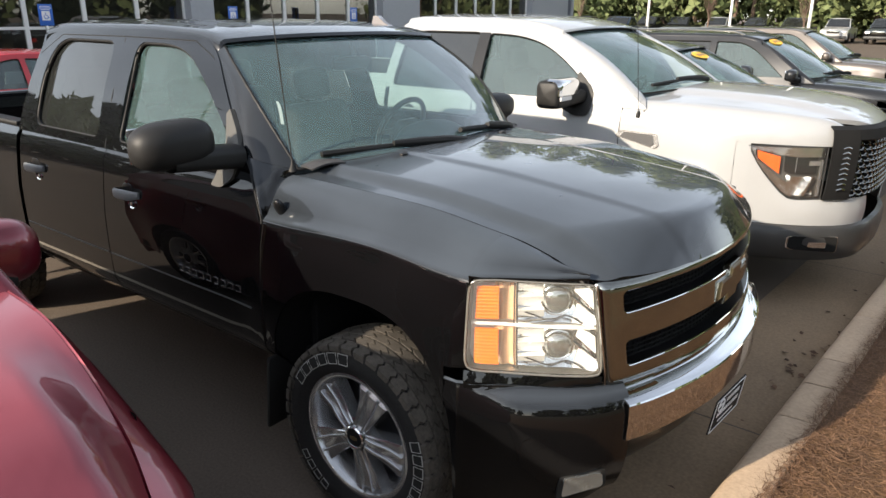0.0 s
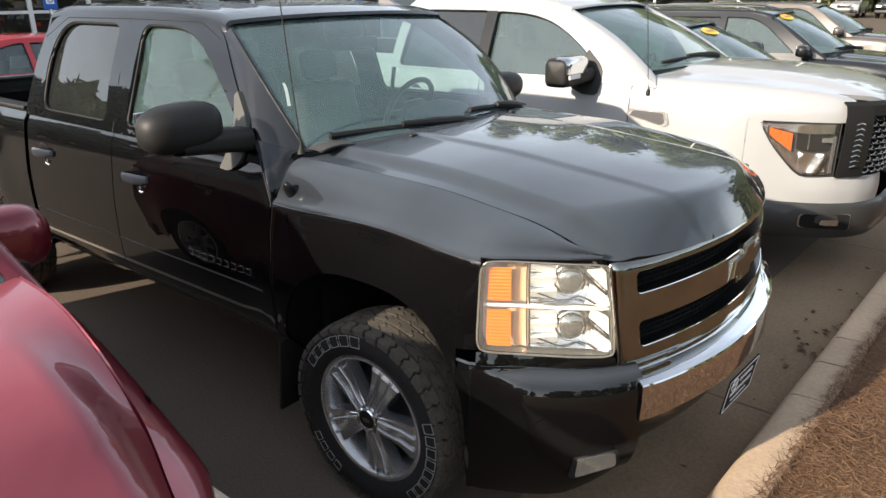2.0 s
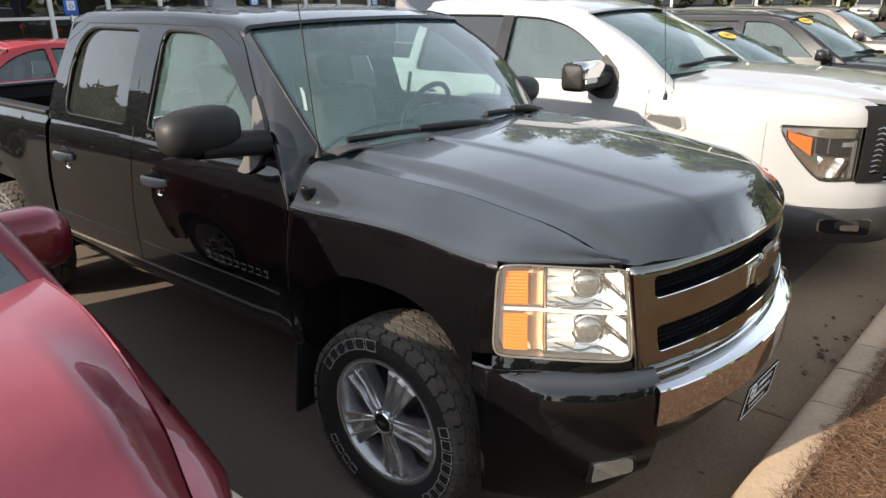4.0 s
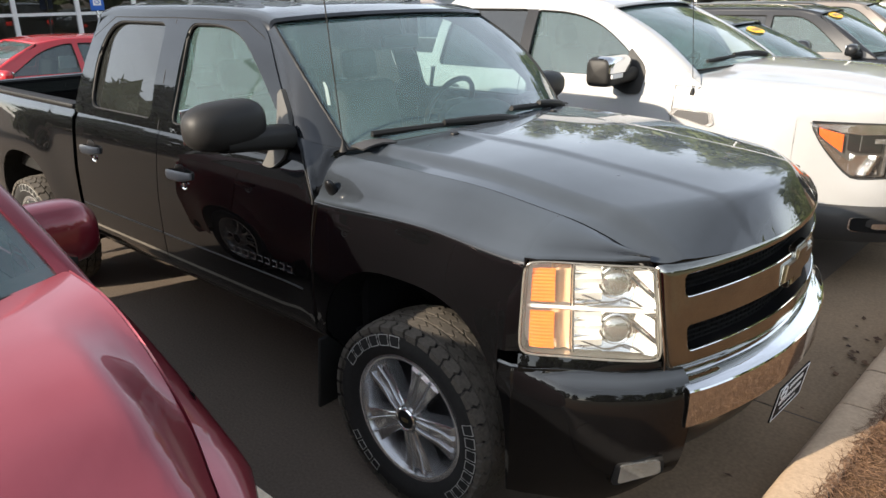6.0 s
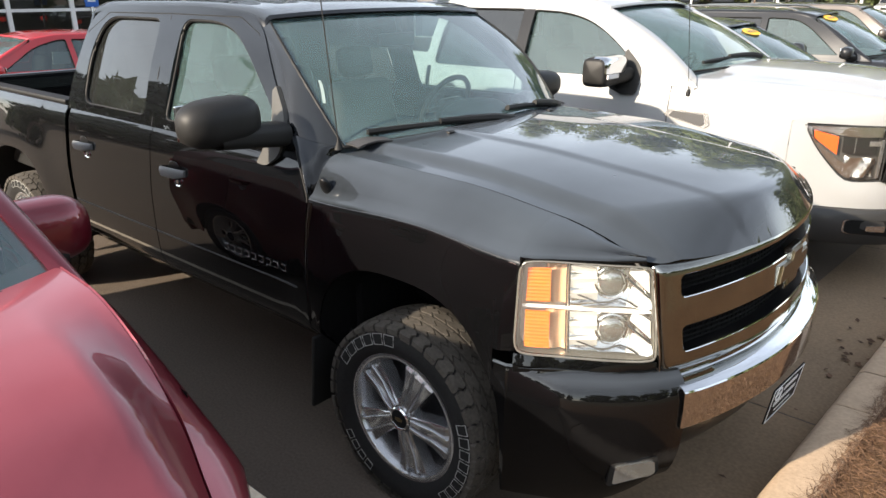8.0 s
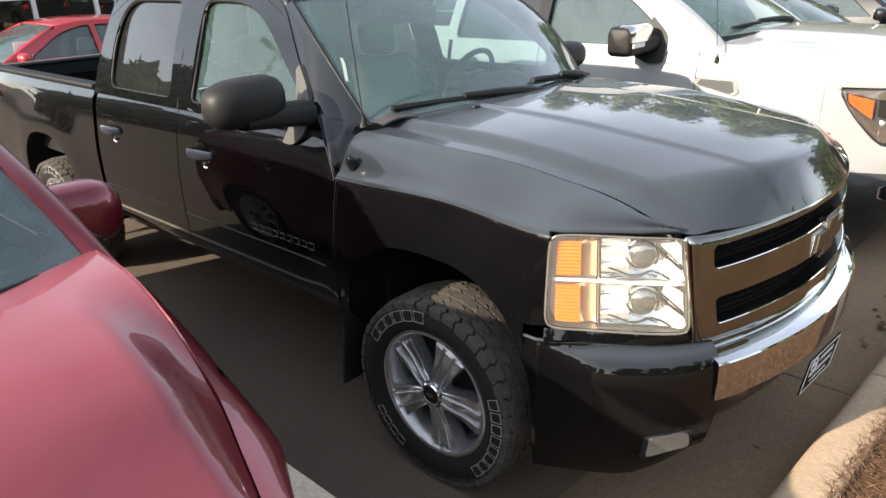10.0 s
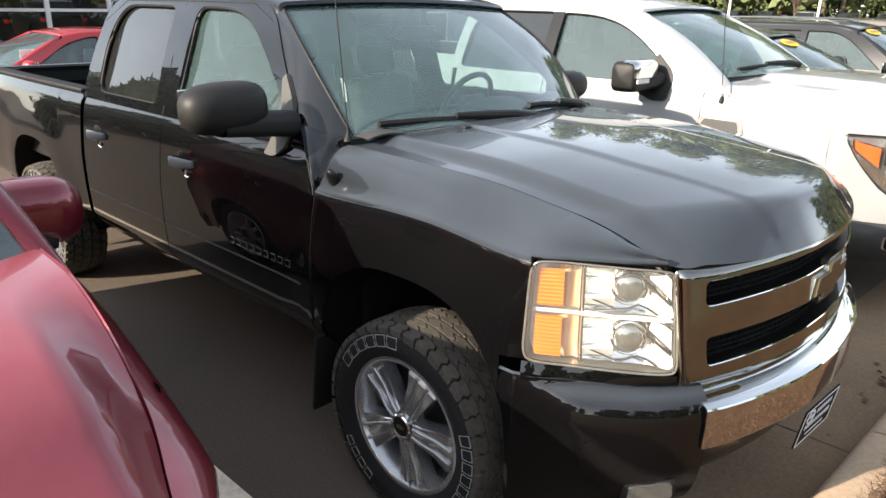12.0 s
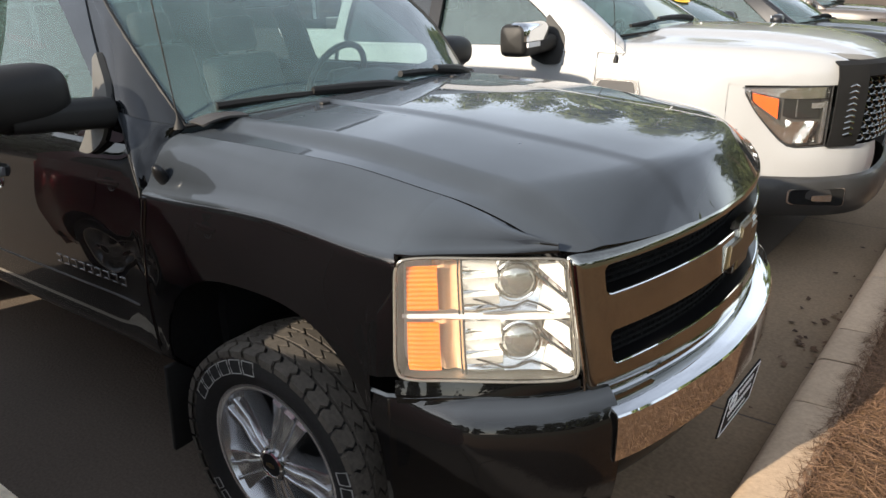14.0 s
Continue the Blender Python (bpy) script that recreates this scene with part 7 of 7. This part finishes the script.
# ---- far side of the lot ----
def pole(at, h=9.0):
    p = thing("light_pole", "tall white lamp post of the car park", "lamp post", at, 0, "car park lamp posts")
    bm = bmesh.new()
    tube(bm, [(0, 0, 0), (0, 0, h)], [0.11, 0.07], 12)
    part("post", bm, M["pole_white"], p)
    bm = bmesh.new()
    box(bm, (0, 0, 0.3), (0.5, 0.5, 0.6), None, 0.05)
    part("base", bm, M["concrete"], p)
    bm = bmesh.new()
    for sd in (-1, 1):
        box(bm, (0, sd * 0.5, h), (0.35, 0.7, 0.14), None, 0.03)
    part("lamp_head", bm, M["grey_panel"], p)


for x, y in ((-15.2, 54.0), (-22.4, 56.0), (-9.6, 53.0), (-31.0, 57.0)):
    pole((x, y, 0))


def far_car(kind, paint, at, turn, label):
    """A parked vehicle far across the lot: lower body, cabin, panes and wheels."""
    pick = kind == "pickup_truck"
    tall = kind != "sedan_car"
    L, W, H, B = (5.2, 1.85, 1.75, 1.12) if tall else (4.6, 1.8, 1.45, 0.95)
    root = thing(kind, label, kind.split("_")[0], at, turn, "cars across the lot")
    g = 0.25 if tall else 0.18
    bm = bmesh.new()
    prof = [(L / 2, g + 0.1), (L / 2 + 0.02, B * 0.72), (L / 2 - 0.15, B * 0.86), (L * 0.18, B), (-L / 2, B), (-L / 2, g + 0.1)]
    grid(bm, lambda k, v: (prof[k][0] - 0.12 * v**4 * (1 if k < 3 else -0.5), v * W / 2, prof[k][1] - 0.03 * v**4), range(len(prof)), lin(-1, 1, 9))
    for sd in (-1, 1):
        bm.faces.new([bm.verts.new((a - 0.12 * (1 if k < 3 else -0.5), sd * W / 2, b - 0.03)) for k, (a, b) in enumerate(prof)])
    part("body", bm, paint, root)
    x0, x1, xr, xe = (L * 0.20, L * 0.04, -L * 0.10 if pick else -L * 0.42, -L * 0.16 if pick else -L * 0.49)
    if not tall:
        xr, xe = -L * 0.22, -L * 0.40
    bm = bmesh.new()
    cab = [(x0, B), (x1, H), (xr, H), (xe, B)]
    grid(bm, lambda k, v: (cab[k][0], v * (W / 2 - (0.06 if cab[k][1] < H else 0.2)), cab[k][1] + (0.03 * (1 - v * v) if cab[k][1] == H else 0)), range(4), lin(-1, 1, 7))
    for sd in (-1, 1):
        bm.faces.new([bm.verts.new((a, sd * (W / 2 - (0.06 if b < H else 0.2)), b)) for a, b in cab])
    part("cabin", bm, paint, root)
    bm = bmesh.new()
    q = [Vector((x0 + 0.01, -W / 2 + 0.14, B + 0.04)), Vector((x0 + 0.01, W / 2 - 0.14, B + 0.04)), Vector((x1 + 0.05, W / 2 - 0.26, H - 0.05)), Vector((x1 + 0.05, -W / 2 + 0.26, H - 0.05))]
    bm.faces.new([bm.verts.new(p + Vector((0.02, 0, 0.02))) for p in q])
    part("windshield", bm, M["glass_dark"], root, solid=0.01)
    for sd in (-1, 1):
        bm = bmesh.new()
        bm.faces.new([bm.verts.new((a, sd * (W / 2 - (0.055 if b < B + 0.1 else 0.185)), b)) for a, b in ((x0 - 0.22, B + 0.05), (x1 - 0.06, H - 0.08), (xr + 0.1, H - 0.08), (xe + 0.16, B + 0.05))])
        part("side_window", bm, M["glass_dark"], root, solid=0.01)
        bm = bmesh.new()
        box(bm, (L / 2 - 0.06, sd * W * 0.36, B * 0.74), (0.14, 0.34, 0.16), None, 0.03)
        part("headlight", bm, M["lamp_shell"], root)
        for xw in (L * 0.30, -L * 0.30):
            bm = bmesh.new()
            r = 0.38 if tall else 0.32
            revolve(bm, [(0.0, -0.11), (r * 0.6, -0.11), (r * 0.62, -0.125), (r, -0.10), (r, 0.1), (0, 0.1)], 20)
            for v in bm.verts:
                v.co = Vector((v.co.x + xw, v.co.y * (1 if sd < 0 else -1) + sd * (W / 2 - 0.1), v.co.z + r))
            part("wheel", bm, M["rubber"], root)
    bm = bmesh.new()
    box(bm, (L / 2, 0, B * 0.74), (0.06, W * 0.46, 0.22), None, 0.02)
    part("grille", bm, M["chrome_worn"], root)
    bm = bmesh.new()
    box(bm, (L / 2 - 0.02, 0, g + 0.22), (0.16, W * 0.96, 0.2), None, 0.05)
    part("bumper", bm, M["bumper_grey"] if tall else paint, root)


rng = random.Random(11)
tones = ["slate_paint", "black_paint", "silver_paint", "slate_paint", "white_paint", "black_paint", "blue_paint", "tan_paint", "slate_paint"]
words = {"slate_paint": "dark grey", "black_paint": "black", "silver_paint": "silver", "white_paint": "white", "blue_paint": "dark blue", "tan_paint": "tan"}
kinds = ["pickup_truck", "suv_car", "sedan_car", "pickup_truck", "suv_car"]
fixed = {-8.9: ("pickup_truck", "white_paint"), -11.9: ("pickup_truck", "black_paint"), -14.9: ("pickup_truck", "slate_paint"), -5.9: ("pickup_truck", "black_paint")}
for i in range(13):
    x = round(-2.9 - 3.0 * i, 1)
    k, t = fixed.get(x, (kinds[rng.randrange(5)], tones[rng.randrange(9)]))
    far_car(k, M[t], (x, 60 + rng.uniform(-0.4, 0.4), 0.0), -90 + rng.uniform(-3, 3), f"{words[t]} {k.split('_')[0]} parked in the row across the lot")
for i in range(9):
    t = tones[rng.randrange(9)]
    k = kinds[rng.randrange(5)]
    far_car(k, M[t], (-22 - 3.0 * i, 50 + rng.uniform(-0.4, 0.4), 0), -90 + rng.uniform(-3, 3), f"{words[t]} {k.split('_')[0]} parked in the middle row of the lot")


# ---- woods ----
def woods(name, centre_fn, count, leaves, size, m, seed, hmin, hmax, label):
    """A far belt of trees: trunks and limbs, and crowns of many small leaf clumps."""
    r = np.random.RandomState(seed)
    verts, faces = [], []
    tv = bmesh.new()
    for i in range(count):
        x, y = centre_fn(i / count, r)
        h = r.uniform(hmin, hmax)
        lean_x, lean_y = r.uniform(-0.6, 0.6, 2)
        tube(tv, [(x, y, 0), (x + lean_x * 0.4, y + lean_y * 0.4, h * 0.5), (x + lean_x, y + lean_y, h * 0.92)], [0.20, 0.14, 0.04], 6)
        lobes = []
        for _ in range(r.randint(12, 18)):
            q = r.uniform(-0.05, 1.0)
            rad = h * 0.20 * (1.25 - 0.75 * q)
            a = r.uniform(0, 6.28)
            d = r.uniform(0.2, 1.0) * h * 0.22 * (1.2 - 0.8 * q)
            c = np.array([x + lean_x * q + d * math.cos(a), y + lean_y * q + d * math.sin(a), h * (0.12 + 0.86 * q)])
            lobes.append((c, rad))
            if r.rand() < 0.5:
                tube(tv, [(x + lean_x * q * 0.7, y + lean_y * q * 0.7, c[2] - rad * 0.8), tuple(c)], [0.05, 0.015], 4)
        for k in range(leaves):
            c, rad = lobes[r.randint(len(lobes))]
            u = r.normal(size=3)
            u /= np.linalg.norm(u)
            deep = k % 7 == 0  # larger sprays inside the crown close its gaps
            p = c + u * rad * (r.uniform(0.1, 0.6) if deep else r.uniform(0.55, 1.08)) * np.array([1, 1, 0.8])
            s = size * r.uniform(0.5, 1.3) * (3.2 if deep else 1.0)
            e1 = r.normal(size=3)
            e1 -= e1 @ u * u * 0.7
            e1 /= np.linalg.norm(e1)
            e2 = np.cross(u, e1)
            b = len(verts)
            verts += [tuple(p - e1 * s), tuple(p + e2 * s * 0.55), tuple(p + e1 * s), tuple(p - e2 * s * 0.55)]
            faces.append((b, b + 1, b + 2, b + 3))
    root = thing(name, label, "trees")
    me = bpy.data.meshes.new("crown")
    me.from_pydata(verts, [], faces)
    me.materials.append(m)
    ob = new("crown", me)
    ob.parent = root
    tagged(root, kind="stuff")
    part("trunk", tv, M["bark"], root)


woods("woodland", lambda t, r: (-75 + 110 * t + r.uniform(-2, 2), 74 + r.uniform(-4, 8)), 110, 1900, 0.32, M["leaf"], 3, 12, 26, "green belt of mixed trees behind the car park")
woods("woodland", lambda t, r: (-95 + 130 * t + r.uniform(-2, 2), -58 + r.uniform(-6, 6)), 46, 420, 0.6, M["leaf_pine"], 9, 8, 13, "dark green trees across the road")


woods("woodland", lambda t, r: (34 + r.uniform(-4, 6), -40 + 95 * t + r.uniform(-2, 2)), 34, 420, 0.6, M["leaf"], 5, 9, 14, "green trees beyond the grass verge")


woods("woodland", lambda t, r: (-22.5 - 5 * r.rand(), -9.5 - 9 * t), 8, 1800, 0.24, M["leaf_pine"], 21, 6.0, 7.6, "tall dark green trees beside the entrance lane")


def bare_tree(at, h, seed):
    t = thing("bare_tree", "small young tree with thin bare branches", "tree", at)
    r = random.Random(seed)
    bm = bmesh.new()
    tube(bm, [(0, 0, 0), (0.05, 0, h * 0.3), (0.0, 0.05, h * 0.55)], [0.08, 0.06, 0.04], 7)
    part("trunk", bm, M["bark"], t)
    bm = bmesh.new()
    for k in range(16):
        a = r.uniform(0, 6.28)
        z0 = h * r.uniform(0.25, 0.55)
        L = h * r.uniform(0.3, 0.5)
        p = Vector((0.03, 0.02, z0))
        d = Vector((math.cos(a) * 0.35, math.sin(a) * 0.35, 1)).normalized()
        e = p + d * L
        tube(bm, [p, p + d * L * 0.5 + Vector((r.uniform(-.1, .1), r.uniform(-.1, .1), 0)), e], [0.025, 0.016, 0.005], 5)
        for _ in range(3):
            q = p + d * L * r.uniform(0.4, 0.9)
            tube(bm, [q, q + Vector((r.uniform(-.4, .4), r.uniform(-.4, .4), r.uniform(0.2, 0.6)))], [0.010, 0.003], 4)
    part("branches", bm, M["bark"], t)


bare_tree((-26.5, 52, 0), 4.6, 1)
bare_tree((-17.5, 56, 0), 5.0, 2)
bare_tree((-10.8, 57, 0), 4.4, 4)
bare_tree((-19.0, -12.2, 0), 7.6, 6)
pole((-22.0, -13.2, 0), 9.2)


# ---- pine straw, leaves and litter ----
def strewn(name, n, seed, m, label, fn):
    r = np.random.RandomState(seed)
    verts, faces = [], []
    for _ in range(n):
        fn(r, verts, faces)
    me = bpy.data.meshes.new(name)
    me.from_pydata(verts, [], faces)
    me.materials.append(m)
    return tagged(new(name, me), label, kind="stuff")


def bed_z(x, y):
    d = x - kx(y) - KW + 0.005
    return 0.13 + 0.10 * (1 - math.exp(-max(0, d) / 0.9)) + 0.012 * noise.noise((d * 3, y * 3, 0)) + 0.02 * noise.noise((d, y, 3))


def needle(r, verts, faces):
    y = r.uniform(-2.2, 7.5)
    x = kx(y) + KW - 0.02 - abs(r.normal(0, 0.012)) + r.uniform(0, 1) ** 1.6 * 2.6
    L, a = r.uniform(0.02, 0.085), r.uniform(0, 6.28)
    z = bed_z(x, y) + r.uniform(0.0, 0.028)
    t1, t2 = r.uniform(-0.25, 0.25, 2)
    bend = r.uniform(-0.3, 0.3)
    p = np.array([x, y, z])
    d0 = np.array([math.cos(a), math.sin(a), t1])
    d1 = np.array([math.cos(a + bend), math.sin(a + bend), t2])
    w = np.array([-math.sin(a), math.cos(a), 0.3]) * r.uniform(0.0006, 0.0016)
    b = len(verts)
    q = p + d0 * L / 2
    e = q + d1 * L / 2
    for c in (p, q, e):
        c[2] = max(c[2], bed_z(c[0], c[1]) + 0.002, 0.162 if c[0] < kx(c[1]) + KW else 0)
    verts += [tuple(p - w), tuple(p + w), tuple(q + w), tuple(q - w), tuple(e + w * 0.3), tuple(e - w * 0.3)]
    faces += [(b, b + 1, b + 2, b + 3), (b + 3, b + 2, b + 4, b + 5)]


strewn("pine_straw", 80000, 21, M["straw"], "loose brown pine needles over the planting bed", needle)


def litter(r, verts, faces):
    if r.rand() < 0.5:
        y = r.normal(1.75, 0.35)
        x = kx(y) - abs(r.normal(0.0, 0.09))
    else:
        y = r.uniform(-1.5, 5.0)
        x = kx(y) - abs(r.normal(0.0, 0.12))
    s, a = r.uniform(0.008, 0.03), r.uniform(0, 6.28)
    c, d = math.cos(a) * s, math.sin(a) * s
    z = 0.012
    b = len(verts)
    verts += [(x - c, y - d, z), (x + d * 0.6, y - c * 0.6, z + r.uniform(0, 0.012)), (x + c, y + d, z + r.uniform(0, 0.01)), (x - d * 0.6, y + c * 0.6, z)]
    faces.append((b, b + 1, b + 2, b + 3))


strewn("leaf_litter", 50, 8, M["dead_leaf"], "scattered dry leaves in the gutter", litter)
